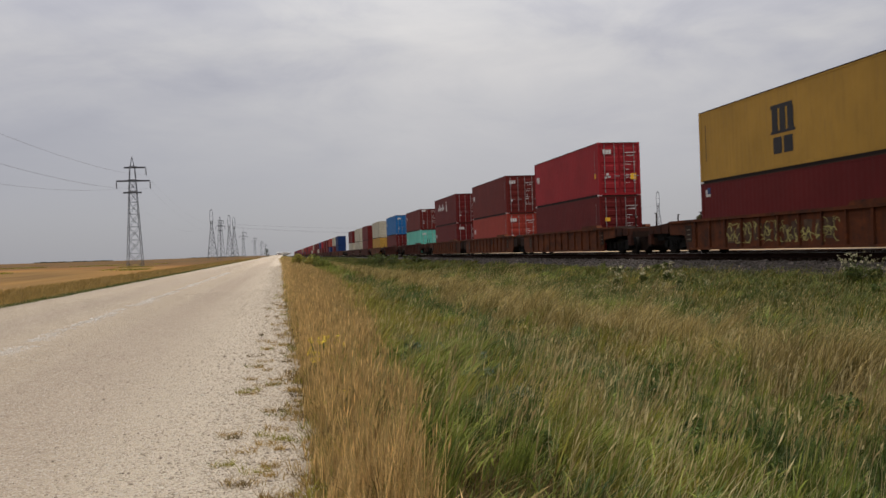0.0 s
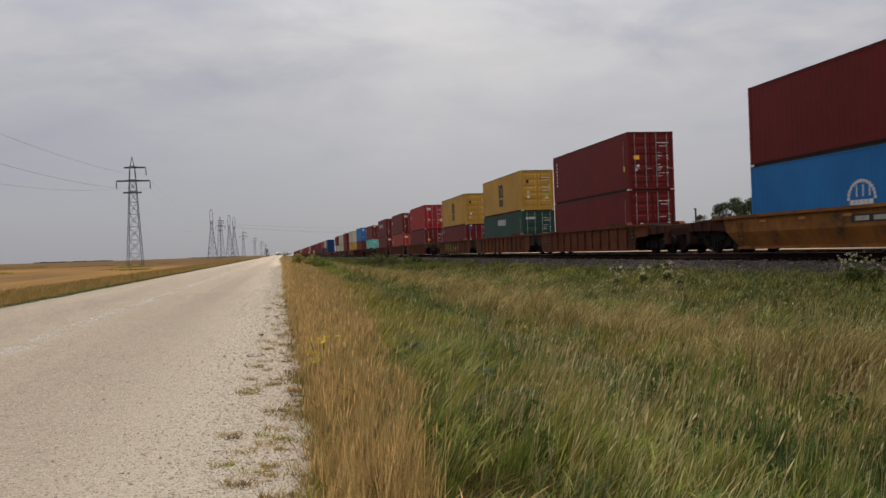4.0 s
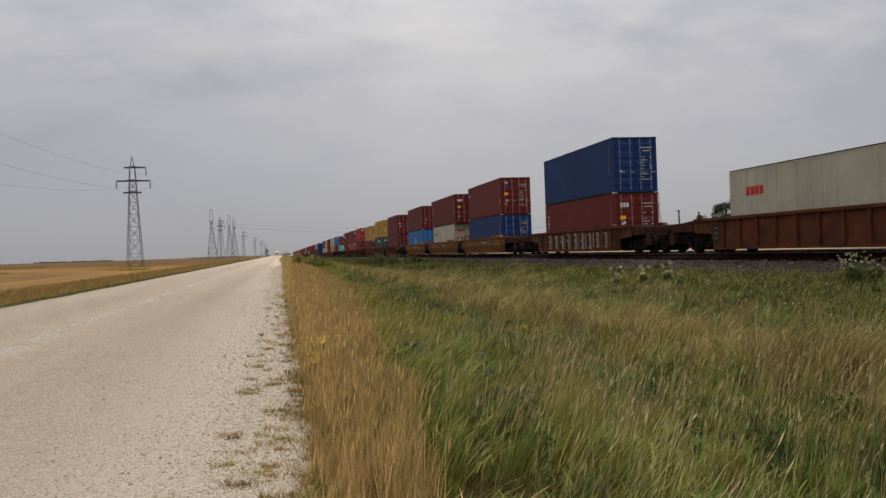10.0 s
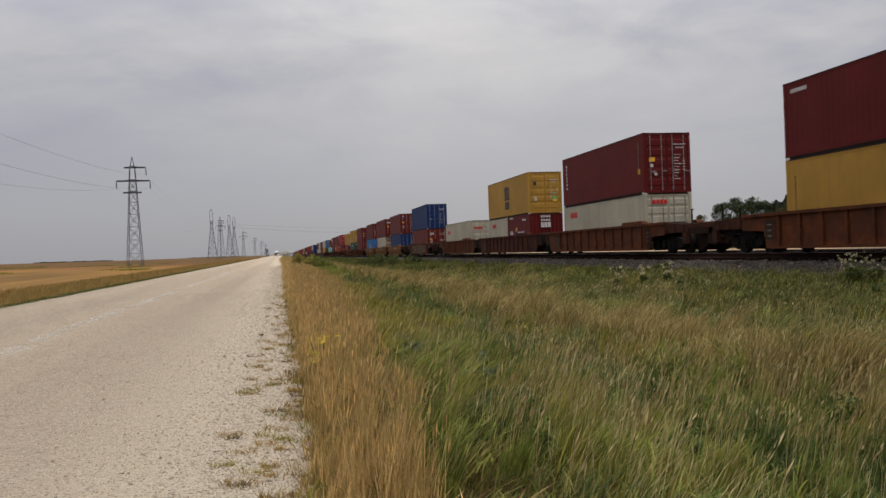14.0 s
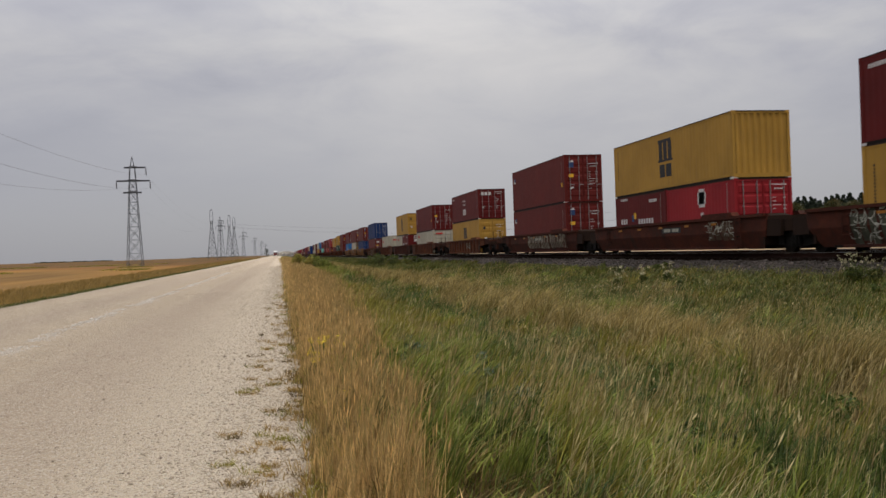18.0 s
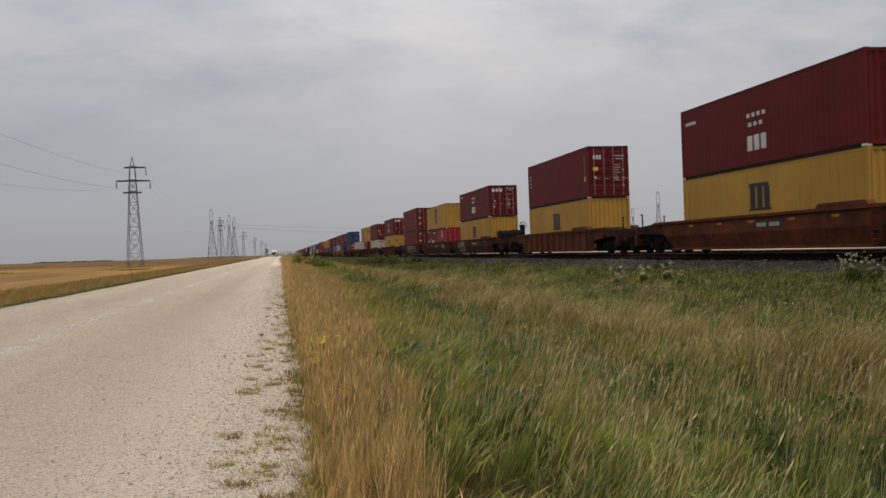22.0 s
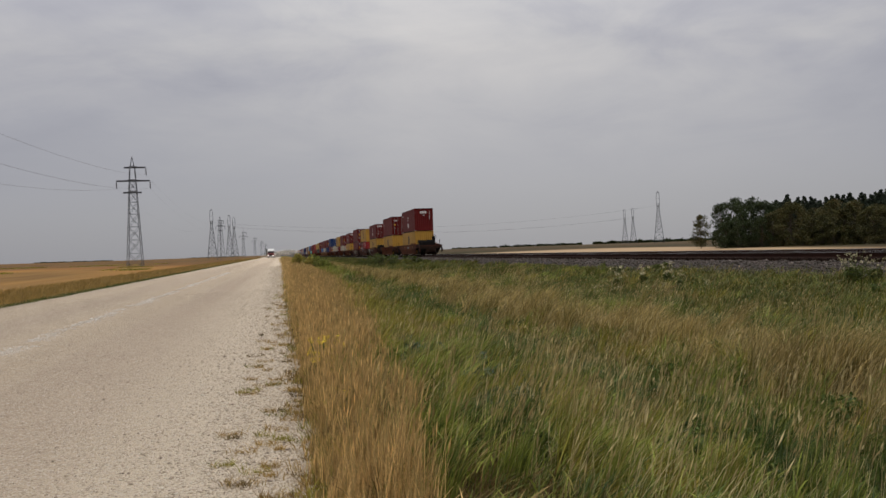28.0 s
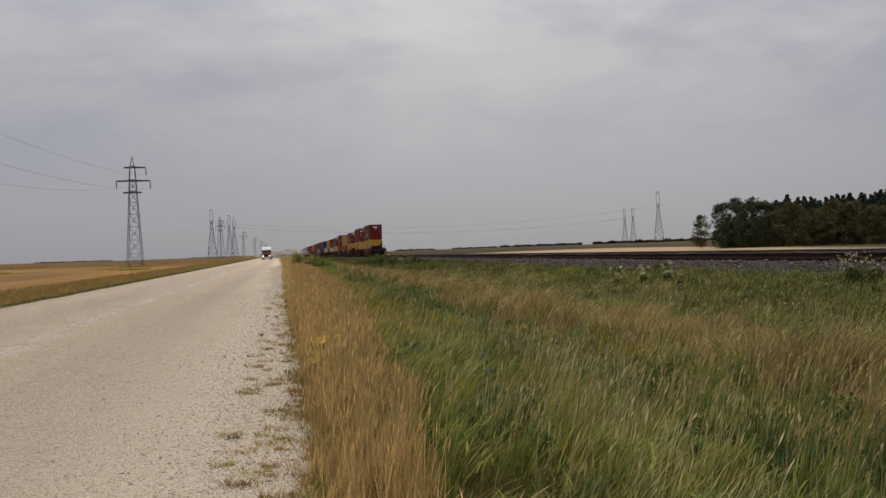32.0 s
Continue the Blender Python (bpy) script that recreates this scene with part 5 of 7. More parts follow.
def lawn():
    def wedge(x, y, lo=0.2, slack=1.2):
        # what lies beside the road, between it and the railway
        return (x > lo) & (x < 0.80 * y + slack) & (x < 16.0)

    # belts run along the ditch: green bank, bottom darkened as shade, tan crest, dull green railway slope
    cx, cy = scatter(18000, 0.5, 15.95, 4.1, 60, 0.92)
    k = wedge(cx, cy, 0.5) & (cx > dry_width(cy) * R.uniform(0.65, 1.25, len(cx))) & (lump(cx, cy, 2.3, 1.5, 30.0) + 0.12 * R.normal(size=len(cx)) > -0.20)
    cx, cy = cx[k], cy[k]
    xe = cx + 0.9 * lump(cx, cy, 0.35, 0.14, 50.0)
    score = np.stack([
        # deep green, thickest in the hollow where it paints the shade
        0.12 + 0.62 * ridge(xe, 3.9, 0.75) + 0.25 * ridge(xe, 8.6, 0.9) + 0.3 * bump_at(cx, cy, 1.9, 9.0, 0.5, 1.6) + 0.25 * (cx > 3.0) * (cy < 6.5),
        # green
        0.20 + 0.42 * ridge(xe, 2.5, 0.9) * np.clip((20 - cy) / 8, 0.2, 1) + 0.22 * ridge(xe, 4.6, 1.0) * (cy < 9),
        # golden olive
        0.02 + 0.85 * ridge(xe, 2.2, 1.0) * np.clip((cy - 10) / 8, 0, 1) + 0.34 * (cy < 6.2) * (cx > 1.7),
        # tan
        -0.15 + 0.95 * ridge(xe, 6.1, 1.05) * np.clip((cy - 5) / 6, 0.15, 1),
        # withered brown
        -0.15 + 0.50 * ridge(xe, 5.3, 0.9) * (cy < 14) + 1.2 * bump_at(cx, cy, 1.35, 5.4, 0.5, 0.9) + 0.1 * (xe > 9),
        # dull slope
        -0.6 + 1.15 / (1 + np.exp(-(xe - 8.0) / 0.5)),
    ])
    score += np.stack([0.62 * lump(cx, cy, 0.85, 0.5, 3.7 + 5 * i) + 0.45 * lump(cx, cy, 2.4, 1.3, 1.3 + 7 * i) for i in range(6)]) + 0.10 * R.normal(size=score.shape)
    pick = np.argmax(score, 0)
    kinds = ((DEEP, "deep_green_grass", "low dark bluish green grass in the ditch", 0.37, 0.0088, 0.24, 24, 0.0),
             (GRASS, "ditch_grass", "tall green wind-bent grass in the ditch", 0.38, 0.0078, 0.22, 24, 0.0),
             (OLIVE, "olive_grass", "golden olive grass on the ditch slope", 0.42, 0.0066, 0.20, 24, 0.0),
             (TAN, "tan_ditch_grass", "tan ripening grass among the green", 0.55, 0.0050, 0.24, 28, 0.12),
             (BROWN, "withered_grass", "withered brown growth among the grass", 0.36, 0.0050, 0.34, 24, 0.0),
             (SLOPE, "slope_grass", "fine dull green grass on the railway slope", 0.33, 0.0056, 0.26, 26, 0.06))
    for i, (mat, name, label, tall, wide, loose, each, more) in enumerate(kinds):
        m = pick == i
        ax, ay = cx[m], cy[m]
        x, y, tilt, vig = grow(ax, ay, each, 0.058, 0.27)
        tilt[:, 0] += np.repeat(gust(ax, ay) + more, each)
        mound = np.repeat(1.0 + 0.75 * lump(ax, ay, 1.1, 0.75, 2.0 + i), each)
        h = np.clip(tall * mound * vig + 0.05 * R.normal(size=len(x)), 0.08, 0.95)
        h *= np.interp(y, [4.2, 9], [0.62, 1.0]) * np.interp(x, [10, 13, 15.5], [1.0, 0.82, 0.5])
        blades(name, label, x, y, h, wide + 0.00036 * y, mat, (0.0, -0.04), loose, 2 + i, tilt=tilt)
    # loose leaf tips that droop every way among the stems
    lx, ly = scatter(60000, 1.0, 15.6, 4.6, 34, 0.9)
    k = wedge(lx, ly, 1.0) & (lx > 1.1 * dry_width(ly))
    lx, ly = lx[k], ly[k]
    zone = np.digitize(lx + 0.9 * lump(lx, ly, 0.35, 0.14, 50.0) + 0.35 * R.normal(size=len(lx)), [2.9, 4.7, 7.4])
    for mat, m, name, label, q in ((GRASS, (zone == 0) & (ly < 14), "leaf_tips", "drooping green leaf tips on the bank", 91), (OLIVE, (zone == 0) & (ly >= 14), "olive_leaf_tips", "drooping olive leaf tips on the bank", 90), (DEEP, zone == 1, "deep_leaf_tips", "drooping dark leaf tips in the ditch", 92), (TAN, zone == 2, "tan_leaf_tips", "curled tan leaf tips on the crest", 93), (SLOPE, zone == 3, "slope_leaf_tips", "drooping dull leaf tips on the slope", 94)):
        x, y = lx[m], ly[m]
        low = R.uniform(0.10, 0.34, len(x)) * (1 + 0.6 * lump(x, y, 1.1, 0.75, 3.0)) * np.interp(y, [4.4, 8], [0.7, 1.0])
        blades(name, label, x, y, R.uniform(0.05, 0.15, len(x)), 0.0085 + 0.00040 * y, mat, (0.5, 0.0), 0.9, q, base=ground_z(x, y) + low)
    # short undergrowth that closes the gaps; its dark colour paints the shade there
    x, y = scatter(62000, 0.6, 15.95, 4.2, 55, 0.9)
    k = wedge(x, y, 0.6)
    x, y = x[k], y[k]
    blades("undergrowth", "short tangled growth, coloured dark as shade under the tall grass", x, y, R.uniform(0.07, 0.22, len(x)), 0.009 + 0.0005 * y, WEED, (0.2, 0.0), 0.5, 12)
    # farther along the railway
    cx, cy = scatter(3600, 0.9, 15.95, 56, 420, 0.8)
    xe = cx + 1.2 * lump(cx, cy, 0.25, 0.05, 5.0) + 0.4 * R.normal(size=len(cx))
    zone = np.digitize(xe, [3.8, 4.9, 8.0])
    for mat, m, name, label, q in ((OLIVE, zone == 0, "far_olive_grass", "golden olive grass along the railway", 34), (GRASS, zone == 1, "far_ditch_grass", "rough green grass along the railway", 3), (TAN, zone == 2, "far_tan_grass", "tan grass along the railway", 33), (SLOPE, zone == 3, "far_slope_grass", "dull green grass on the railway slope", 35)):
        x, y, tilt, vig = grow(cx[m], cy[m], 24, 0.05)
        h = np.clip(0.42 * vig + 0.08 * R.normal(size=len(x)), 0.12, 0.8) * np.interp(x, [10, 13.5], [1.0, 0.7])
        blades(name, label, x, y, h, 0.010 + 0.0005 * y, mat, (0.35, 0.0), 0.2, q, tilt=tilt)
    # upright dry golden strip along the road, with a ragged edge
    n = 5200
    cy = 4.1 * (300 / 4.1) ** (R.uniform(0, 1, n) ** 0.70)
    edge = 0.22 + 0.16 * np.array([noise.noise((0.0, b * 0.9, 1.0)) for b in cy])
    cx = edge + R.uniform(0, 1, n) ** 1.4 * dry_width(cy) * (1.0 + 0.5 * lump(0 * cy, cy, 0.0, 0.6, 8.0) + 0.3 * lump(0 * cy, cy, 0.0, 2.1, 9.0))
    k = lump(cx, cy, 3.0, 1.6, 77.0) + 0.15 * R.normal(size=n) > -0.22
    cx, cy = cx[k], cy[k]
    x, y, tilt, vig = grow(cx, cy, 17, 0.055, 0.08)
    h = np.clip((0.50 + 0.22 * lump(x, y, 1.6, 0.9, 44.0)) * vig + 0.06 * R.normal(size=len(x)), 0.10, 0.80) * np.clip((x + 0.02) / 0.45, 0.25, 1)
    blades("dry_verge_grass", "tall dry golden grass along the road edge", x, y, h, 0.0030 + 0.00038 * y, DRY, (0.10, 0.0), 0.10, 4, tilt=tilt)
    for mat, name, label, share, q in ((OLIVE, "verge_undergrowth", "low green growth between the dry straws", 0.5, 48), (BROWN, "verge_litter", "brown dead growth under the dry straws", 0.42, 49)):
        m = R.uniform(0, 1, len(cx)) < share
        x, y, tilt, vig = grow(cx[m] + 0.04, cy[m], 16, 0.06)
        blades(name, label, x, y, np.clip(0.30 * vig, 0.06, 0.5) * np.clip((x + 0.02) / 0.45, 0.25, 1), 0.005 + 0.00040 * y, mat, (0.12, 0.0), 0.28, q, tilt=tilt)
    x, y = scatter(8000, 0.30, 2.4, 4.4, 60, 0.85)
    k = x < dry_width(y) * 1.15 + 0.2
    x, y = x[k], y[k]
    heads("dry_seed_heads", "feathery dry seed heads at the road edge", x, y, np.clip(0.48 + 0.12 * R.normal(size=len(x)), 0.2, 0.8) * np.clip((x + 0.1) / 0.5, 0.5, 1), DRY, 0.0014 + 0.00006 * y, 0.10, 0.0042 + 0.00022 * y, 41, (0.10, 0.0), 0.09)
    # bleached straws that stand out of the rest or lie across it
    x, y = scatter(20000, 1.0, 15.2, 4.3, 50, 0.95)
    k = wedge(x, y, 1.0) & (lump(x, y, 0.6, 0.4, 21.0) + 0.14 * R.normal(size=len(x)) + 0.20 * ridge(x, 6.2, 1.4) + 0.30 * (y < 7.5) * (x > 1.6) - 0.25 * (x > 10) > 0.10)
    x, y = x[k], y[k]
    blades("bent_straws", "bleached dead straws among the grass", x, y, R.uniform(0.26, 0.54, len(x)) * np.interp(x, [9, 12], [1.0, 0.6]), 0.0042 + 0.00016 * y, STRAW, (0.0, 0.0), 0.16, 45, tilt=np.stack([gust(x, y), 0 * x], -1))
    # pale stalks that stand over the green bank
    x, y = scatter(2200, 1.3, 6.0, 4.6, 16, 0.9)
    k = wedge(x, y, 1.3) & (lump(x, y, 1.4, 1.0, 91.0) + 0.2 * R.normal(size=len(x)) > 0.02)
    x, y = x[k], y[k]
    heads("pale_stalks", "pale ripe grass stalks over the green bank", x, y, np.clip(0.50 + 0.10 * R.normal(size=len(x)), 0.25, 0.75) * np.interp(y, [4.4, 8], [0.75, 1.0]), STRAW, 0.0020 + 0.00012 * y, 0.13, 0.0046 + 0.0001 * y, 66, (0.34, 0.0), 0.15)
    # weedy fringe at the road edge
    for mat, name, label, lo, tall, q in ((VERGE, "road_edge_weeds", "low dry weeds at the gravel edge", 0.0, 0.085, 14), (OLIVE, "road_edge_greens", "dull green weeds at the gravel edge", 0.16, 0.11, 19), (BROWN, "road_edge_litter", "withered brown weeds at the gravel edge", 0.10, 0.09, 20)):
        cx, cy = scatter(170, lo, 0.50, 4.2, 60, 0.9)
        x, y, tilt, vig = grow(cx, cy, 22, 0.07, 0.3)
        blades(name, label, x, y, np.clip(tall * vig + 0.02 * R.normal(size=len(x)), 0.03, 0.4), 0.005 + 0.0004 * y, mat, (0.0, 0.0), 0.5, q, tilt=tilt)
    # seed heads in drifts
    x, y = scatter(14000, 1.2, 15.2, 5.6, 60, 0.80)
    k = wedge(x, y, 1.2) & (lump(x, y, 0.45, 0.35, 9.0) + 0.20 * R.normal(size=len(x)) + 0.30 * ridge(x, 6.2, 1.5) > 0.12)
    x, y = x[k], y[k]
    heads("grass_seed_heads", "pale seed heads nodding above the grass", x, y, np.clip(0.52 + 0.13 * R.normal(size=len(x)), 0.2, 0.9) * np.interp(x, [10, 13.5], [1.0, 0.6]), SEED, 0.0016 + 0.00007 * y, 0.09, 0.0026 + 0.00018 * y, 5, (0.36, 0.0), 0.16)
    # pale drooping heads in a few drifts
    x, y = scatter(9000, 2.0, 12.0, 5.0, 40, 0.9)
    k = wedge(x, y, 2.0) & (lump(x, y, 1.1, 0.7, 61.0) + 0.10 * R.normal(size=len(x)) + 0.30 * ridge(x, 6.2, 1.4) > 0.22)
    x, y = x[k], y[k]
    heads("drooping_seed_heads", "bleached drooping seed heads in drifts", x, y, np.clip(0.46 + 0.1 * R.normal(size=len(x)), 0.2, 0.8), STRAW, 0.0018 + 0.00006 * y, 0.06, 0.0060 + 0.0002 * y, 62, (0.50, 0.0), 0.14)
    # verge beyond the road
    x, y = scatter(80000, -17.0, -9.4, 22, 420, 0.75)
    h = np.clip(0.30 + 0.1 * R.normal(size=len(x)), 0.08, 0.6) * np.clip((-9.2 - x) / 1.6, 0.3, 1)
    blades("field_edge_grass", "low golden brown grass between road and field", x, y, h, 0.007 + 0.00034 * y, VERGE, (0.3, 0.0), 0.3, 6)
    x, y = scatter(12000, -9.75, -9.25, 22, 300, 0.75)
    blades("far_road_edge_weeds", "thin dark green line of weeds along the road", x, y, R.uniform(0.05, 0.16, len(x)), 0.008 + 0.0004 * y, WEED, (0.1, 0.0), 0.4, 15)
    # low weeds in broken lines across the stubble, and round the tower's feet
    x = np.concatenate([R.uniform(-100, -34, 9000), R.uniform(-48, -22, 4000), -30.2 + 1.5 * R.normal(size=900)])
    y = np.concatenate([268 + 6 * R.normal(size=9000), 150 + 4 * R.normal(size=4000), 191 + 1.8 * R.normal(size=900)])
    k = (lump(x, y, 0.09, 0.03, 71.0) + 0.08 * R.normal(size=len(x)) > 0.12) | (np.abs(y - 191) < 9)
    x, y = x[k], y[k]
    blades("field_weeds", "dark weeds in broken lines across the stubble", x, y, R.uniform(0.10, 0.34, len(x)), 0.05 + 0.0004 * y, OLIVE, (0.2, 0.0), 0.5, 16)
    # the same growth goes on beside and behind the tripod
    x, y = R.uniform(0.35, 9.0, 26000), R.uniform(-7.0, 4.3, 26000)
    k = x < 1.0
    for mat, m, name, label, q in ((DRY, k, "near_dry_grass", "dry golden grass at the road edge", 81), (GRASS, ~k, "near_green_grass", "rough green grass of the ditch", 82)):
        blades(name, label, x[m], y[m], R.uniform(0.15, 0.42, m.sum()), np.full(m.sum(), 0.016), mat, (0.2, 0.0), 0.35, q)


lawn()


# ---------------------------------------------------------------- trees
def leaf_cloud(centres, radii, per, size, seed, mat, name, squash=0.8):
    """Small leaf blades gathered in clumps round given centres."""
    r = np.random.default_rng(seed)
    P = []
    for c, rad in zip(centres, radii):
        d = r.normal(size=(per, 3))
        d /= np.linalg.norm(d, axis=1)[:, None]
        d *= (rad * r.uniform(0.45, 1.05, per) )[:, None]
        d[:, 2] *= squash
        P.append(np.asarray(c) + d)
    P = np.concatenate(P)
    n = len(P)
    a = r.normal(size=(n, 3))
    a /= np.linalg.norm(a, axis=1)[:, None]
    b = np.cross(a, r.normal(size=(n, 3)))
    b /= np.linalg.norm(b, axis=1)[:, None]
    s = (size * r.uniform(0.6, 1.4, n))[:, None]
    v = np.stack([P - a * s, P - b * s * 0.5, P + a * s, P + b * s * 0.5], 1)
    return fast_mesh(name, v.reshape(-1, 3), np.arange(4 * n), np.full(n, 4), mat)


LEAF = blade_material("dark_tree_leaves", (0.010, 0.020, 0.006), (0.050, 0.068, 0.020), (0.05, 0.042, 0.014), 0.12, 0.70, 0.2)
LEAF_B = blade_material("olive_willow_leaves", (0.018, 0.024, 0.007), (0.100, 0.096, 0.028), (0.12, 0.078, 0.026), 0.10, 0.64, 0.2)
NEEDLE = blade_material("spruce_needles", (0.012, 0.020, 0.011), (0.042, 0.056, 0.030), (0.02, 0.02, 0.01), 0.2, 0.75, 0.1)


def broadleaf(h, seed, mat, spread=0.36, trunk_r=0.14, per=170, label="dark leafy tree at the field edge", name="tree", clumps=34, low=0.03):
    r = random.Random(seed)
    t = thing(name, label, "tree", "trees beyond the railway")
    g = G()
    top = (r.uniform(-0.3, 0.3), r.uniform(-0.3, 0.3), h * 0.6)
    stem = G().rod((0, 0, -0.1), top, trunk_r, 8, trunk_r * 0.5)
    cs, rs = [], []
    for i in range(clumps):
        w = r.uniform(0, 2 * math.pi)
        k = r.uniform(low, 0.97)
        rad = h * spread * math.sin(math.pi * min(0.95, 0.28 + 0.66 * k)) * r.uniform(0.35, 1.0)
        c = (rad * math.cos(w), rad * math.sin(w), h * k * 0.92)
        cs.append(c)
        rs.append(h * r.uniform(0.07, 0.15))
        a = Vector(top) * min(0.97, max(0.1, k * 0.9))
        g.rod(a, c, trunk_r * 0.3, 5, trunk_r * 0.08)
    part("trunk", stem.mesh("trunk", BARK), t)
    part("branchwork", g.mesh("branchwork", BARK), t)["kind"] = "stuff"
    part("crown", leaf_cloud(cs, rs, per, h * 0.0165, seed, mat, "crown"), t)
    return t


def spruce(h, seed):
    """Boughs in loose whorls round a straight stem, thinner and shorter upwards."""
    r = random.Random(seed)
    t = thing("spruce_tree", "dark pointed spruce in the shelterbelt", "tree", "trees beyond the railway")
    g = G()
    stem = G().rod((0, 0, -0.1), (0, 0, h * 0.97), 0.13, 7, 0.02)
    cs, rs = [], []
    for i in range(90):
        k = 0.06 + 0.92 * (i / 90) ** 0.9
        rad = h * 0.42 * (1 - k) ** 0.85 + 0.12
        w = i * 2.4 + r.uniform(-0.5, 0.5)
        q = rad * r.uniform(0.45, 1.15)
        tip = (q * math.cos(w), q * math.sin(w), h * k - 0.25 * q)
        g.rod((0, 0, h * k), tip, 0.025, 4, 0.008)
        for f in (0.4, 0.85):
            cs.append((tip[0] * f, tip[1] * f, h * k - 0.25 * q * f))
            rs.append(max(0.16, 0.75 * (1 - 0.85 * k)))
    part("trunk", stem.mesh("trunk", BARK), t)
    part("branchwork", g.mesh("branchwork", BARK), t)["kind"] = "stuff"
    part("crown", leaf_cloud(cs, rs, 26, h * 0.017, seed, NEEDLE, "crown", 0.8), t)
    return t


def at_view(px, d):
    """A place at distance d in the direction across the picture px (0 to 1 from its left to its right)."""
    w = radians(YAW) + math.atan((2 * px - 1) * math.tan(radians(53.71 / 2)))
    return d * math.sin(w), d * math.cos(w)


def shelterbelt():
    r = random.Random(3)
    kinds = [broadleaf(8.0, 21, LEAF), broadleaf(6.5, 22, LEAF_B, 0.42, 0.1, 190, "olive bushy willow at the field edge", "willow"), broadleaf(7.4, 23, LEAF, 0.34), broadleaf(5.6, 24, LEAF_B, 0.48, 0.1, 190, "olive bushy willow at the field edge", "willow"), spruce(9.5, 25), spruce(10.5, 26)]
    first = [True] * len(kinds)

    def plant(i, px, d, f):
        x, y = at_view(px, d)
        m = pose(x, y, float(ground_z(x, y)) - 0.05, 0, 0, r.uniform(0, 360))
        if first[i]:
            first[i] = False
            ob = kinds[i]
            ob.matrix_basis = m
        else:
            ob = copy_thing(kinds[i], m)
        ob.scale = (f, f, f * r.uniform(0.93, 1.07))

    # dark clump at the near end, willows in front, spruces behind
    for i, px, d, f in ((0, 0.816, 178, 1.14), (2, 0.827, 182, 1.38), (0, 0.839, 176, 1.22), (2, 0.851, 183, 1.32), (0, 0.862, 178, 1.2), (2, 0.874, 180, 1.2), (2, 0.819, 172, 0.7), (0, 0.833, 171, 0.75), (2, 0.848, 171, 0.7), (0, 0.860, 170, 0.72), (2, 0.842, 190, 1.1), (0, 0.868, 190, 1.1)):
        plant(i, px, d, f)
    for j in range(18):
        plant((1, 3)[j % 2], 0.872 + j * 0.0115, 172 + r.uniform(-3, 6), r.uniform(1.05, 1.3))
    for j in range(13):
        plant((3, 1)[j % 2], 0.878 + j * 0.0165, 186 + r.uniform(-3, 6), r.uniform(1.1, 1.35))
    for j in range(66):
        plant((4, 5)[j % 2], 0.870 + j * 0.0031 + r.uniform(-0.002, 0.002), 205 + r.uniform(-5, 8), r.uniform(0.91, 0.97) * (1 + 0.0024 * j))
    # one thin half-bare tree stands apart
    x, y = at_view(1241 / 1568, 182)
    thin = broadleaf(7.2, 31, LEAF_B, 0.25, 0.10, 120, "thin half-bare tree standing apart", "tree", 34, 0.06)
    thin.matrix_basis = pose(x, y, float(ground_z(x, y)) - 0.05)


shelterbelt()


# ---------------------------------------------------------------- pylons and wires
def lattice(base, top, h, z0=0.0, n=7, r=0.045):
    """Four legs and crossed braces, narrowing upwards; parts are returned as legs and braces."""
    legs, br = [], G()
    lev = [h * (1 - (1 - i / n) ** 1.15) for i in range(n + 1)]
    wid = [base + (top - base) * z / h for z in lev]
    for sx, sy in ((-1, -1), (1, -1), (1, 1), (-1, 1)):
        legs.append(G().rod((sx * base, sy * base, z0), (sx * top, sy * top, z0 + h), r * 1.5, 4))
    cor = [(-1, -1), (1, -1), (1, 1), (-1, 1)]
    for i in range(n):
        a, b, za, zb = wid[i], wid[i + 1], z0 + lev[i], z0 + lev[i + 1]
        for j in range(4):
            p, q = cor[j], cor[(j + 1) % 4]
            br.rod((p[0] * a, p[1] * a, za), (q[0] * b, q[1] * b, zb), r, 4)
            br.rod((q[0] * a, q[1] * a, za), (p[0] * b, p[1] * b, zb), r, 4)
            br.rod((p[0] * b, p[1] * b, zb), (q[0] * b, q[1] * b, zb), r, 4)
    return legs, br


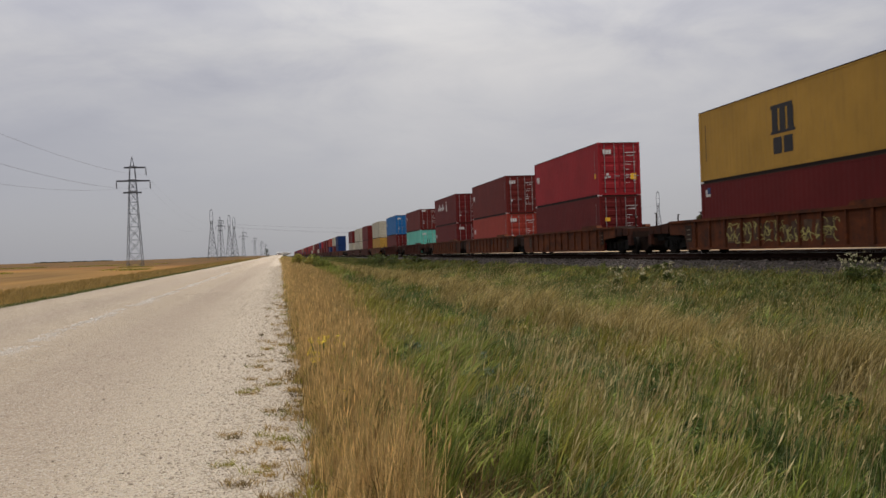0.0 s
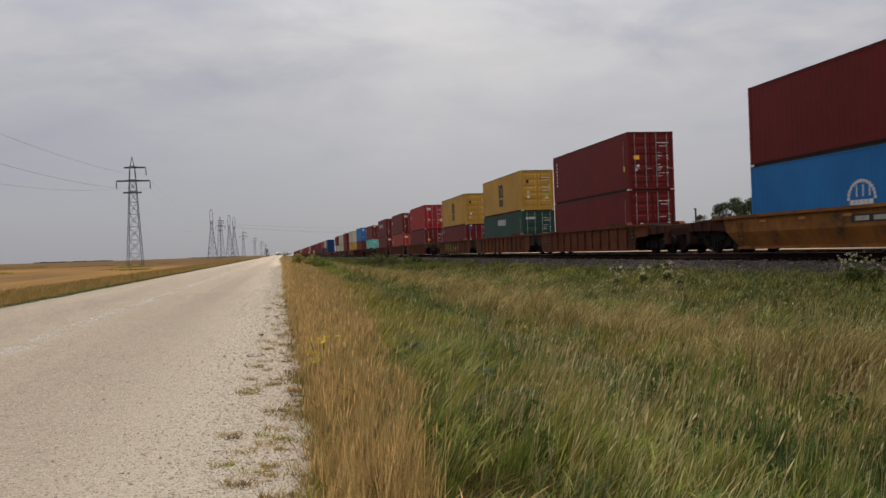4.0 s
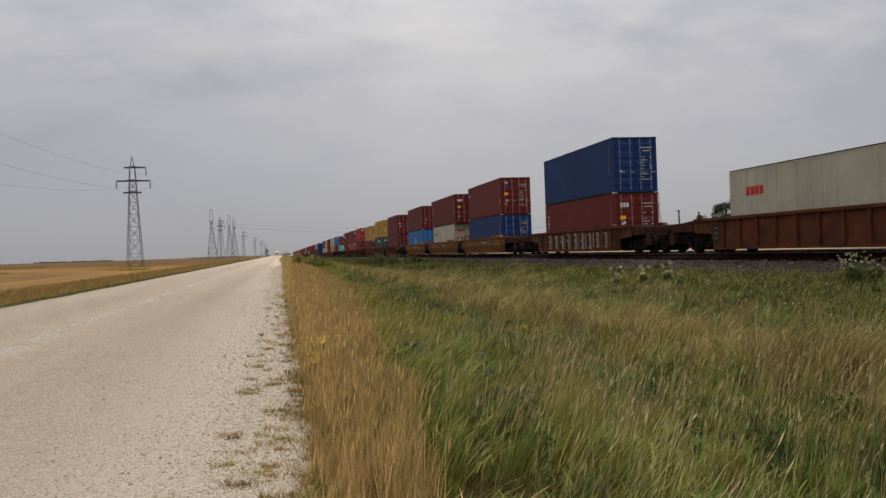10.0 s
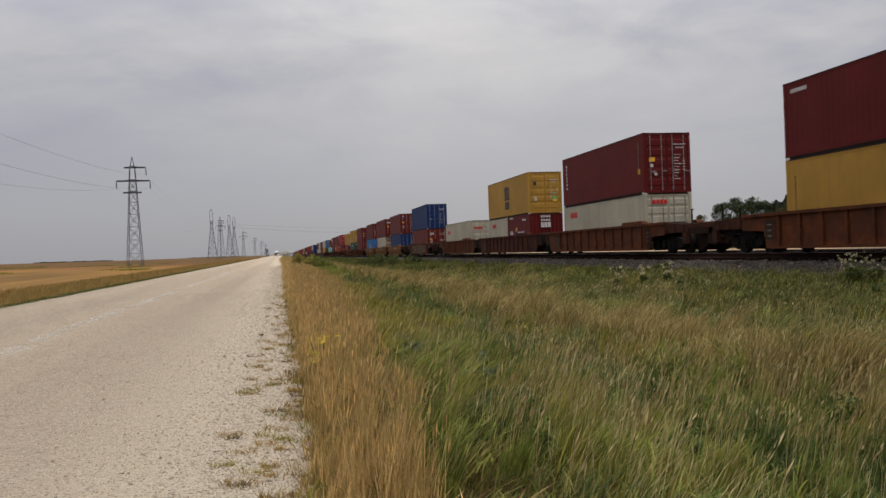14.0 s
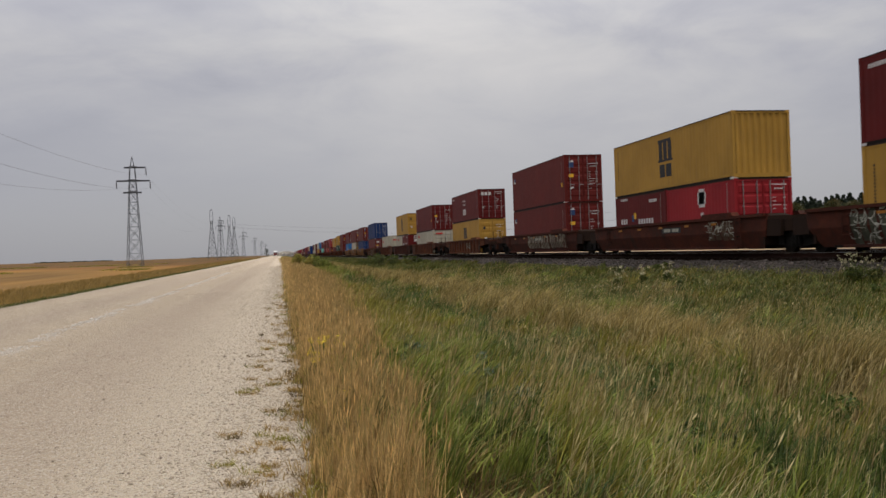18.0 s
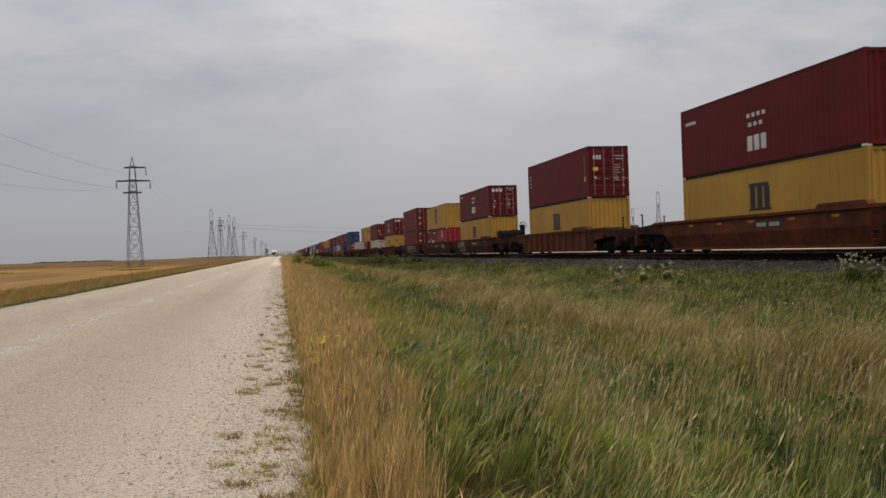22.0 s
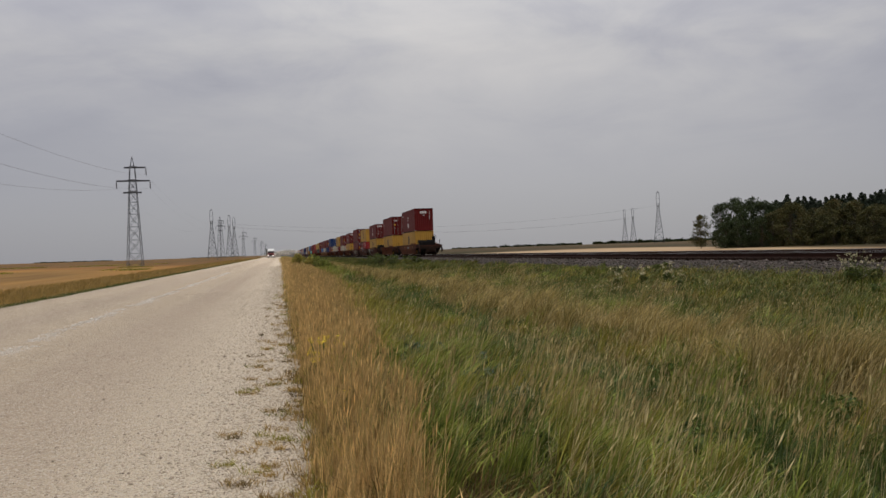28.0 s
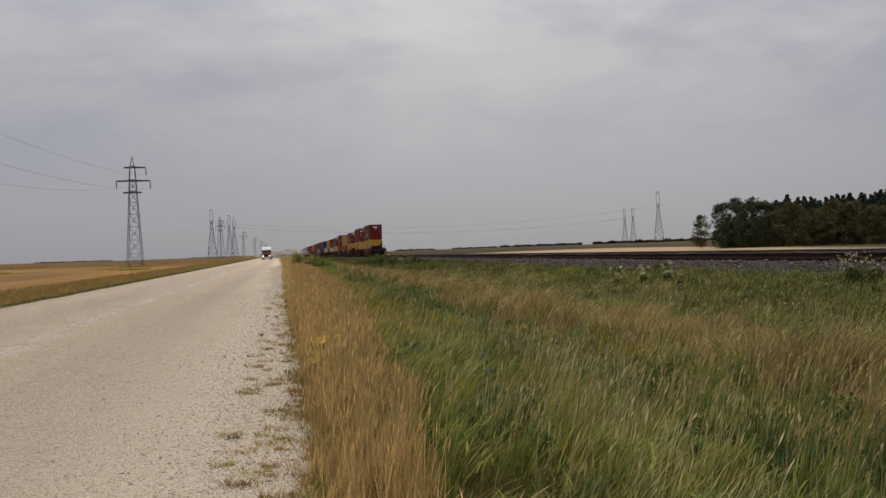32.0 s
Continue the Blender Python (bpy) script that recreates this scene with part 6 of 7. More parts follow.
def pylon(x, y, turn=0, r=0.05):
    t = thing("transmission_tower", "grey lattice steel power tower in the field", "power tower", "towers of the power line", pose(x, y, float(ground_z(x, y)), 0, 0, turn))
    H = 23.2
    legs, br = lattice(1.52, 0.66, 17.9, 0, 7, r * 0.85)
    for g in legs:
        part("leg", g.mesh("leg", STEEL), t)
    part("bracing", br.mesh("bracing", STEEL), t)
    peak = G()
    for sx, sy in ((-1, -1), (1, -1), (1, 1), (-1, 1)):
        peak.rod((0.66 * sx, 0.66 * sy, 17.9), (0.5 * sx, 0.5 * sy, 20.6), r * 1.3, 4)
        peak.rod((0.5 * sx, 0.5 * sy, 20.6), (0, 0, H), r * 1.2, 4)
        peak.rod((0.66 * sx, 0.66 * sy, 17.9), (0.5 * sx, -0.5 * sy, 20.6), r, 4)
    part("peak", peak.mesh("peak", STEEL), t)
    for z, a, b in ((15.6, -1.95, 1.75), (18.05, -3.3, 3.5), (20.85, -1.65, 2.7)):
        arm = G()
        for sy in (-0.4, 0.4):
            arm.rod((a, 0, z), (0, sy, z + 0.35), r, 4)
            arm.rod((b, 0, z), (0, sy, z + 0.35), r, 4)
        arm.box(a, b, -0.16, 0.16, z - 0.10, z + 0.22)
        k = part("crossarm", arm.mesh("crossarm", STEEL), t)
        for q in ((b,) if z > 20 else (a, b) if z > 18 else ()):
            s = G()
            for i in range(7):
                s.rod((q, 0, z - 0.25 - i * 0.2), (q + 0.05, 0, z - 0.38 - i * 0.2), 0.16, 8, 0.08)
            part("insulator", s.mesh("insulator", PORCELAIN), k, "dark hanging insulator string")
    return t


def waist_tower(x, y, h, turn=0, r=0.16):
    """A tower whose head opens into a narrow hoop."""
    t = thing("transmission_tower", "slim grey lattice tower with a hooped head, far off", "power tower", "distant power towers", pose(x, y, float(ground_z(x, y)) - 0.3, 0, 0, turn))
    legs, br = lattice(h * 0.095, h * 0.018, h * 0.68, 0, 7, r)
    for g in legs:
        part("leg", g.mesh("leg", STEEL), t)
    part("bracing", br.mesh("bracing", STEEL), t)
    head = G()
    pts = [(0.018, 0.68), (0.028, 0.76), (0.031, 0.86), (0.021, 0.97), (0.0, 1.0)]
    for sx in (-1, 1):
        for sy in (-0.012, 0.012):
            for (a, za), (b, zb) in zip(pts, pts[1:]):
                head.rod((sx * a * h, sy * h, za * h), (sx * b * h, sy * h, zb * h), r * 1.2, 4)
    for z in (0.76, 0.86, 0.97):
        head.rod((-0.028 * h, 0, z * h), (0.028 * h, 0, z * h), r * 1.1, 4)
    part("head", head.mesh("head", STEEL), t)
    for sx in (-1, 1):
        part("insulator", G().rod((sx * 0.028 * h, 0, 0.76 * h), (sx * 0.006 * h, 0, 0.70 * h), r * 2.2, 6).mesh("insulator", PORCELAIN), t, "dark insulator string")
    return t


def wire(p, q, sag, r, label="thin sagging power line wire"):
    g = G()
    p, q = Vector(p), Vector(q)
    n = 24
    rows = []
    for i in range(n + 1):
        u = i / n
        c = p.lerp(q, u) - Vector((0, 0, 4 * sag * u * (1 - u)))
        rows.append([c + Vector((r * math.cos(w), 0, r * math.sin(w))) for w in [math.pi * k / 2 for k in range(5)]])
    g.sheet(rows)
    return tagged(new("power_line", g.mesh("power_line", WIRE)), label, "wire", "wires of the power line")


def power():
    xs, ys = [-30.2, -27.8, -27.3, -26.4, -25.6, -25.0], [192, 420, 655, 900, 1150, 1400]
    for i, y in enumerate(ys):
        t = pylon(xs[i], y, 50 if i == 1 else 0, 0.05 + 0.008 * i)
        if i:
            t.scale = (0.87, 0.87, 0.87)
    tips = ((3.5, 16.5), (-3.3, 16.5), (2.7, 19.3))
    way = list(zip([-30.2] + xs, [-60] + ys))
    for (xa, a), (xb, b) in zip(way, way[1:]):
        for (dx, z), lift in zip(tips, (0.95, -0.75, 2.3)):
            wire((xa + dx, a, float(ground_z(xa, a)) + z + (lift if a < 0 else 0)), (xb + dx, b, float(ground_z(xb, b)) + z), 5.7, 0.015 if a < 100 else 0.008)
    heads_at = []
    for px, d, h in ((376 / 1568, 700, 38.5), (407 / 1568, 860, 41), (415.5 / 1568, 880, 40), (1167 / 1568, 720, 42), (1107 / 1568, 1000, 38.5), (1121.5 / 1568, 960, 38.5)):
        x, y = at_view(px, d)
        waist_tower(x, y, h, -math.degrees(math.atan2(x, y)))
        heads_at.append((x, y, float(ground_z(x, y)) + 0.72 * h))
    # the second line crosses the road and the railway from tower to tower
    for a, b in ((0, 3), (1, 4), (2, 5)):
        wire(heads_at[a], heads_at[b], 10.0, 0.035, "thin far power line wire over the road")


power()


# ---------------------------------------------------------------- far woods, shrubs, flowers, stones
def far_wood(px0, px1, d, h, seed):
    """A thin dark hedge line on the horizon."""
    r = np.random.default_rng(seed)
    n = 1500
    u = r.uniform(0, 1, n)
    P = []
    for a in u:
        x, y = at_view(px0 + (px1 - px0) * a, d)
        P.append((x, y, float(ground_z(x, y))))
    P = np.array(P)
    top = h * (0.65 + 0.35 * np.sin(u * 37 + seed) * np.sin(u * 11))
    P[:, 2] += r.uniform(0, 1, n) * top
    a = r.normal(size=(n, 3)) * (h * 0.30)
    b = r.normal(size=(n, 3)) * (h * 0.30)
    v = np.stack([P - a, P - b, P + a, P + b], 1)
    me = fast_mesh("far_woods", v.reshape(-1, 3), np.arange(4 * n), np.full(n, 4), LEAF)
    return tagged(new("far_woods", me), "low dark hedge line on the horizon", "woods", "", "stuff")


for q in ((885, 1030, 1500, 3.4), (1050, 1235, 1400, 4.2), (700, 770, 2300, 4.0), (60, 200, 2300, 2.4), (330, 430, 2300, 2.2), (1235, 1568, 1400, 4.5), (800, 880, 2300, 4.0)):
    far_wood(q[0] / 1568, q[1] / 1568, q[2], q[3], q[0])


def shrub(x, y, h, w, seed, mat=None, label="dark bushy weed shrub in the ditch"):
    r = random.Random(seed)
    t = thing("shrub", label, "shrub", "", pose(x, y, float(ground_z(x, y)) - 0.03))
    g = G()
    cs, rs = [], []
    for i in range(16):
        a = r.uniform(0, 2 * math.pi)
        c = (w * 0.5 * r.uniform(0.1, 1) * math.cos(a), w * 0.5 * r.uniform(0.1, 1) * math.sin(a), h * r.uniform(0.2, 0.9))
        g.rod((0.1 * math.cos(a), 0.1 * math.sin(a), 0), c, 0.018, 5, 0.006)
        cs.append(c)
        rs.append(h * r.uniform(0.14, 0.26))
    part("stalk", g.mesh("stalk", BARK), t)
    part("foliage", leaf_cloud(cs, rs, 90, 0.06 * h ** 0.5, seed, mat or WEED, "foliage"), t)
    return t


for q in ((1.9, 96, 1.75, 2.6, 1, OLIVE, "pale green bushy weed at the ditch edge"), (3.4, 99, 1.7, 2.6, 2, GRASS, "green bushy weed at the ditch edge"), (4.9, 101, 1.2, 2.0, 9, GRASS, "green bushy weed at the ditch edge"), (9.6, 104, 1.1, 2.4, 3), (11.3, 101, 1.7, 3.4, 4), (13.2, 103, 1.2, 2.4, 5), (14.6, 96, 0.95, 1.8, 6), (15.3, 34.0, 0.5, 1.1, 7), (14.6, 36.5, 0.45, 0.8, 8)):
    shrub(*q)


def lone_tree():
    x, y = at_view(479 / 1568, 520)
    t = broadleaf(5.2, 41, NEEDLE, 0.30, 0.12, 60, "small dark roadside tree far off", "tree")
    t.matrix_basis = pose(x - 2.2, y, float(ground_z(x, y)))


lone_tree()

PETAL = plain("cream_petals", (0.48, 0.43, 0.26), 0.8, 0, 0.15, 20)
PETAL_Y = plain("yellow_petals", (0.72, 0.52, 0.06), 0.8, 0, 0.2, 20)


def flower_plant(x, y, h, w, n, petal, size, seed, label, stems=None):
    """A branching weed with flower heads on its twigs."""
    r = random.Random(seed)
    t = thing("flowering_weed", label, "flower", "", pose(x, y, float(ground_z(x, y)) - 0.02))
    g = G()
    cs = []
    for i in range(n):
        a = r.uniform(0, 2 * math.pi)
        q = w * 0.5 * r.random() ** 0.6
        c = Vector((q * math.cos(a), q * math.sin(a), h * r.uniform(0.55, 1.0)))
        g.rod((0, 0, 0), (c.x * 0.35, c.y * 0.35, c.z * 0.55), 0.006, 4, 0.004)
        g.rod((c.x * 0.35, c.y * 0.35, c.z * 0.55), c, 0.004, 4, 0.003)
        cs.append(tuple(c))
    part("stalk", g.mesh("stalk", WEED), t)["kind"] = "stuff"
    part("foliage", leaf_cloud([(c[0] * 0.5, c[1] * 0.5, c[2] * 0.55) for c in cs], [w * 0.16] * n, 14, 0.03 + size * 0.5, seed, WEED, "foliage"), t)
    part("blossom", leaf_cloud(cs, [size * 1.6] * n, 12, size * 0.55, seed + 1, petal, "blossom"), t)["kind"] = "stuff"
    return t


# pale flowers beside the ballast, yellow ones at the road edge
for q in ((14.85, 20.75, 0.92, 0.95, 36, 0.030, 1), (15.15, 20.4, 0.75, 0.6, 16, 0.028, 2), (11.4, 28.6, 0.9, 0.6, 14, 0.045, 3), (12.4, 28.9, 0.85, 0.45, 11, 0.045, 4), (13.1, 28.5, 0.85, 0.5, 12, 0.045, 5), (12.4, 26.0, 0.75, 0.4, 7, 0.035, 6), (10.2, 26.0, 0.6, 0.6, 9, 0.030, 7), (10.9, 24.0, 0.6, 0.5, 8, 0.028, 9), (11.6, 22.6, 0.6, 0.5, 7, 0.026, 10), (9.0, 24.5, 0.6, 0.5, 7, 0.028, 15), (9.6, 21.5, 0.55, 0.4, 5, 0.025, 8)):
    flower_plant(q[0], q[1], q[2] + 0.08, q[3], q[4], PETAL, q[5], q[6], "pale-flowered weed by the ballast")
flower_plant(0.38, 9.3, 0.66, 0.36, 44, PETAL_Y, 0.018, 11, "yellow-flowered weed at the road edge")
flower_plant(0.50, 9.1, 0.60, 0.26, 20, PETAL_Y, 0.015, 12, "yellow-flowered weed at the road edge")
flower_plant(0.45, 7.4, 0.42, 0.3, 12, PETAL_Y, 0.011, 13, "small yellow-flowered weed at the road edge")
flower_plant(1.9, 6.9, 0.55, 0.28, 7, PETAL, 0.012, 14, "pale-flowered weed in the ditch")


def stones(name, label, x, y, size, mat, seed, zf):
    """Angular pebbles: squashed, skewed octahedra."""
    r = np.random.default_rng(seed)
    n = len(x)
    s = size * r.lognormal(0, 0.4, n)
    z = zf(x, y)
    base = np.array([(1, 0, 0), (0, 1, 0), (-1, 0, 0), (0, -1, 0), (0, 0, 1), (0, 0, -1)], float)
    v = base[None] * r.uniform(0.55, 1.2, (n, 6, 1)) * s[:, None, None]
    v[:, :, 2] *= 0.62
    a = r.uniform(0, 6.3, n)
    c, d = np.cos(a)[:, None], np.sin(a)[:, None]
    v = np.stack([v[:, :, 0] * c - v[:, :, 1] * d, v[:, :, 0] * d + v[:, :, 1] * c, v[:, :, 2]], -1)
    v += np.stack([x, y, z + s * 0.2], -1)[:, None, :]
    tri = np.array([(0, 1, 4), (1, 2, 4), (2, 3, 4), (3, 0, 4), (1, 0, 5), (2, 1, 5), (3, 2, 5), (0, 3, 5)])
    loops = ((np.arange(n) * 6)[:, None, None] + tri[None]).ravel()
    me = fast_mesh(name, v.reshape(-1, 3), loops, np.full(8 * n, 3), mat)
    return tagged(new(name, me), label, "stones", "", "stuff")


def pebble_material(name, stops):
    m, k = material(name)
    g = k.n("ShaderNodeNewGeometry")
    k.put(k.bsdf.inputs["Base Color"], k.mix(k.math("MULTIPLY", k.noise(g.outputs["Position"], 40, 3), 0.4), k.ramp(g.outputs["Random Per Island"], stops), (0.12, 0.09, 0.06, 1)))
    k.bsdf.inputs["Roughness"].default_value = 0.9
    return m


PEBBLE = pebble_material("pale_pebbles", [(0.0, (0.23, 0.175, 0.135)), (0.22, (0.43, 0.35, 0.26)), (0.7, (0.55, 0.46, 0.345)), (1.0, (0.76, 0.69, 0.57))])
CHALK = pebble_material("chalky_pebbles", [(0.0, (0.56, 0.51, 0.44)), (1.0, (0.85, 0.81, 0.74))])
CHIPS = pebble_material("ballast_stones", [(0.0, (0.014, 0.011, 0.010)), (0.5, (0.032, 0.025, 0.021)), (0.85, (0.062, 0.048, 0.042)), (1.0, (0.20, 0.165, 0.15))])


def loose_stones():
    # thick on the loose edge, thin on the driven lanes, and in the white ridge down the middle
    y = 4.6 * (110 / 4.6) ** (R.uniform(0, 1, 36000) ** 1.2)
    x = 0.45 - np.abs(R.normal(size=36000)) * 0.7
    stones("edge_gravel", "loose pale gravel along the road edge", x, y, 0.0058 + 0.00026 * y, PEBBLE, 21, road_z)
    y = 4.6 * (36 / 4.6) ** R.uniform(0, 1, 64000)
    x = R.uniform(-10, 0.2, 64000)
    k = x > -0.62 * y
    stones("road_gravel", "scattered pebbles on the packed gravel road", x[k], y[k], 0.0052 + 0.00010 * y[k], PEBBLE, 22, road_z)
    y = 9.5 * (75 / 9.5) ** R.uniform(0, 1, 6500)
    x = -4.44 + 0.11 * R.normal(size=6500) + 0.06 * np.sin(y * 0.9)
    k = 1.6 * lump(0 * y, y, 0.0, 0.35, 3.0) + 1.4 * lump(0 * y, y, 0.0, 1.3, 4.0) + 0.25 * R.normal(size=6500) > -0.05
    stones("gravel_ridge", "broken pale ridge of loose gravel", x[k], y[k], 0.008 + 0.00025 * y[k], CHALK, 23, road_z)
    y = 13 * (120 / 13) ** R.uniform(0, 1, 26000)
    x = R.uniform(15.0, 17.1, 26000)
    stones("ballast_stones", "loose dark ballast stones beside the track", x, y, 0.030 + 0.0003 * y, CHIPS, 24, bed_z)


loose_stones()


def edge_tufts():
    """Small weeds that root in the gravel at the road edge."""
    r = random.Random(17)
    for i in range(110):
        y = 5.2 * (34 / 5.2) ** r.random()
        x = 0.16 - 0.62 * r.random() ** 1.7
        n = 60
        rad = r.uniform(0.015, 0.07)
        ang = np.random.default_rng(i).uniform(0, 6.3, n)
        q = np.random.default_rng(i + 99).uniform(0, 1, n)
        bx_, by_ = x + rad * 2.1 * q * np.cos(ang), y + rad * 2.2 * q * np.sin(ang)
        ob = blades("gravel_weed", "low weed tuft rooted in the gravel", bx_, by_, np.full(n, 0.045) * (0.4 + q), np.full(n, 0.0050), (VERGE, VERGE, OLIVE, BROWN)[r.randrange(4)], (0.0, 0.0), 1.0, i, "weed", base=road_z(bx_, by_) - 0.005)
        ob["kind"] = ""
        del ob["kind"]
        ob["group"] = "weeds in the gravel"


edge_tufts()


def broad_weeds():
    """Dark leafy weeds among the grass."""
    r = random.Random(23)
    for i in range(110):
        y = 5.5 * (34 / 5.5) ** r.random()
        x = r.uniform(1.7, min(14.5, 0.78 * y))
        grey = i >= 84
        if grey:
            y = r.uniform(7.0, 13.0)
            x = r.uniform(1.4, 2.7)
        h = r.uniform(0.22, 0.45)
        cs, rs = [], []
        for j in range(9):
            a = r.uniform(0, 6.28)
            q = r.uniform(0.02, 0.2)
            cs.append((q * math.cos(a), q * math.sin(a), h * r.uniform(0.3, 1.0)))
            rs.append(r.uniform(0.05, 0.10))
        t = thing("leafy_weed", "blue-grey thistle-like weed on the green bank" if grey else "dark green leafy weed among the grass", "weed", "leafy weeds in the ditch", pose(x, y, float(ground_z(x, y)) - 0.02))
        g = G()
        for c in cs:
            g.rod((0, 0, 0), c, 0.004, 4, 0.002)
        part("stalk", g.mesh("stalk", WEED), t)["kind"] = "stuff"
        part("foliage", leaf_cloud(cs, rs, 34, 0.028, i, GLAUCOUS if grey else DEEP, "foliage"), t)


broad_weeds()
SWAY = []


def swaying_tufts():
    """Foreground tufts that rock in the wind, each a rigid bunch of blades and seed stems."""
    r = random.Random(29)
    for i in range(90):
        y = 5.0 * (13 / 5.0) ** r.random()
        x = r.uniform(0.6, 0.72 * y)
        dry_ = x < dry_width(y)
        n = 70
        g = np.random.default_rng(500 + i)
        lx, ly = g.normal(size=n) * 0.05, g.normal(size=n) * 0.05
        z0 = float(ground_z(x, y)) - 0.02
        t = thing("grass_tuft", "dry tan grass tuft swaying in the wind" if dry_ else "green grass tuft with pale seed stems, swaying", "grass", "swaying grass tufts", pose(x, y, z0))
        for nm, f in (("blades", blades), ("seed_stems", heads)):
            if f is blades:
                ob = blades("tuft_body", "", lx, ly, np.clip(0.46 + 0.1 * g.normal(size=n), 0.2, 0.8), np.full(n, 0.004 if dry_ else 0.0075), DRY if dry_ else (GRASS, OLIVE, GRASS, DEEP)[i % 4], (0.08 if dry_ else 0.36, 0.0), 0.08 if dry_ else 0.14, i, base=np.zeros(n))
            else:
                m = 7
                ob = heads("seed_spray", "", lx[:m], ly[:m], np.clip(0.6 + 0.08 * g.normal(size=m), 0.3, 0.8), SEED, 0.0022, 0.10, 0.006, i, (0.10 if dry_ else 0.36, 0.0), 0.1)
                ob.location.z = -float(ground_z(0.0, 0.0)) + 0.02
            for key in ("category", "label"):
                if key in ob:
                    del ob[key]
            ob.parent = t
        SWAY.append((t, x, y, z0, r.uniform(0, 6.28), r.uniform(1.6, 2.6), r.uniform(1.5, 3.5)))


swaying_tufts()

# ---------------------------------------------------------------- lorry with its dust
CAB_WHITE = paint("white_cab_paint", (0.72, 0.72, 0.70), 0.1, 0.35)
CAB_RED = paint("red_cab_paint", (0.11, 0.012, 0.010), 0.1, 0.35)
TYRE = plain("tyre_rubber", (0.02, 0.02, 0.02), 0.9)
CHROME = plain("chrome_trim", (0.6, 0.6, 0.6), 0.2, 1.0, 0.05)
m_, k_ = material("dark_windscreen")
k_.bsdf.inputs["Base Color"].default_value = (0.015, 0.018, 0.02, 1)
k_.bsdf.inputs["Roughness"].default_value = 0.08
SCREEN = m_
m_, k_ = material("lit_headlamp")
k_.bsdf.inputs["Emission Color"].default_value = (1.0, 0.95, 0.85, 1)
k_.bsdf.inputs["Emission Strength"].default_value = 3.0
LAMP = m_


def lorry():
    """A tractor and a box trailer; it drives towards -y."""
    t = thing("lorry", "dark red lorry with white roof and lit headlamps", "lorry")
    part("hood", G().prism([(-3.0, 0.75), (-3.0, 1.45), (-2.7, 1.62), (-1.4, 1.75), (-1.4, 0.75)], 0, -1.0, 1.0).mesh("hood", CAB_RED), t, "dark red hood")
    cab = part("cab", G().prism([(-1.4, 0.7), (-1.4, 1.78), (-1.0, 2.55), (0.9, 2.7), (0.9, 0.7)], 0, -1.18, 1.18).mesh("cab", CAB_RED), t)
    part("windscreen", G().prism([(-1.39, 1.84), (-1.06, 2.48), (-1.09, 2.5), (-1.42, 1.86)], 0, -1.05, 1.05).mesh("windscreen", SCREEN), cab, "dark windscreen")
    part("roof_fairing", G().prism([(-1.0, 2.60), (-0.7, 3.25), (0.9, 3.45), (0.9, 2.70)], 0, -1.15, 1.15).mesh("roof_fairing", CAB_WHITE), cab, "white roof fairing")
    part("sun_visor", G().box(-1.1, 1.1, -1.35, -1.0, 2.52, 2.6).mesh("sun_visor", CAB_RED), cab)
    part("grille", G().box(-0.62, 0.62, -3.06, -3.0, 0.8, 1.42).mesh("grille", DARK), t, "dark grille")
    part("bumper", G().box(-1.22, 1.22, -3.3, -3.0, 0.4, 0.78).mesh("bumper", CHROME), t, "chrome bumper")
    for sx in (-1, 1):
        part("headlamp", G().box(sx * 0.84 - 0.13, sx * 0.84 + 0.13, -3.08, -3.0, 0.92, 1.12).mesh("headlamp", LAMP), t, "lit headlamp")
        part("mirror", G().box(sx * 1.38 - 0.1, sx * 1.38 + 0.1, -1.5, -1.35, 1.7, 2.3).mesh("mirror", CHROME), t)
        part("fender", G().prism([(-2.95, 0.6), (-2.8, 1.1), (-2.0, 1.15), (-1.6, 0.6), (-1.75, 0.6), (-2.05, 1.02), (-2.7, 1.0), (-2.85, 0.6)], 0, *sorted((sx * 0.95, sx * 1.22))).mesh("fender", CAB_RED), t)
        for y in (-2.35, 1.2, 2.5, 10.2, 11.4):
            w = part("wheel", G().rod((sx * 0.85, 0, 0), (sx * 1.18, 0, 0), 0.5, 20).mesh("wheel", TYRE), t, at=pose(0, y, 0.5))
            part("rim", G().rod((sx * 1.17, 0, 0), (sx * 1.2, 0, 0), 0.27, 14).mesh("rim", CHROME), w)
    part("chassis", G().box(-0.45, 0.45, -2.8, 12.0, 0.6, 0.95).mesh("chassis", DARK), t)
    part("trailer", G().prism([(-1.25, 1.05), (1.25, 1.05), (1.25, 2.75), (1.1, 2.85), (-1.1, 2.85), (-1.25, 2.75)], 1, 1.2, 12.2).mesh("trailer", CAB_WHITE), t)
    return t


def dust_material():
    m, k = material("road_dust")
    tr = k.n("ShaderNodeBsdfTransparent")
    mx = k.n("ShaderNodeMixShader")
    g = k.n("ShaderNodeTexCoord").outputs["Object"]
    k.put(mx.inputs[0], k.math("MULTIPLY", k.ramp(k.noise(g, 0.35, 4, 0.6), [(0.35, 0.0), (0.65, 1.0)]), 0.16))
    k.bsdf.inputs["Base Color"].default_value = (0.62, 0.57, 0.50, 1)
    k.bsdf.inputs["Roughness"].default_value = 1.0
    k.link(tr.outputs[0], mx.inputs[1])
    k.link(k.bsdf.outputs[0], mx.inputs[2])
    k.link(mx.outputs[0], k.out.inputs[0])
    return m


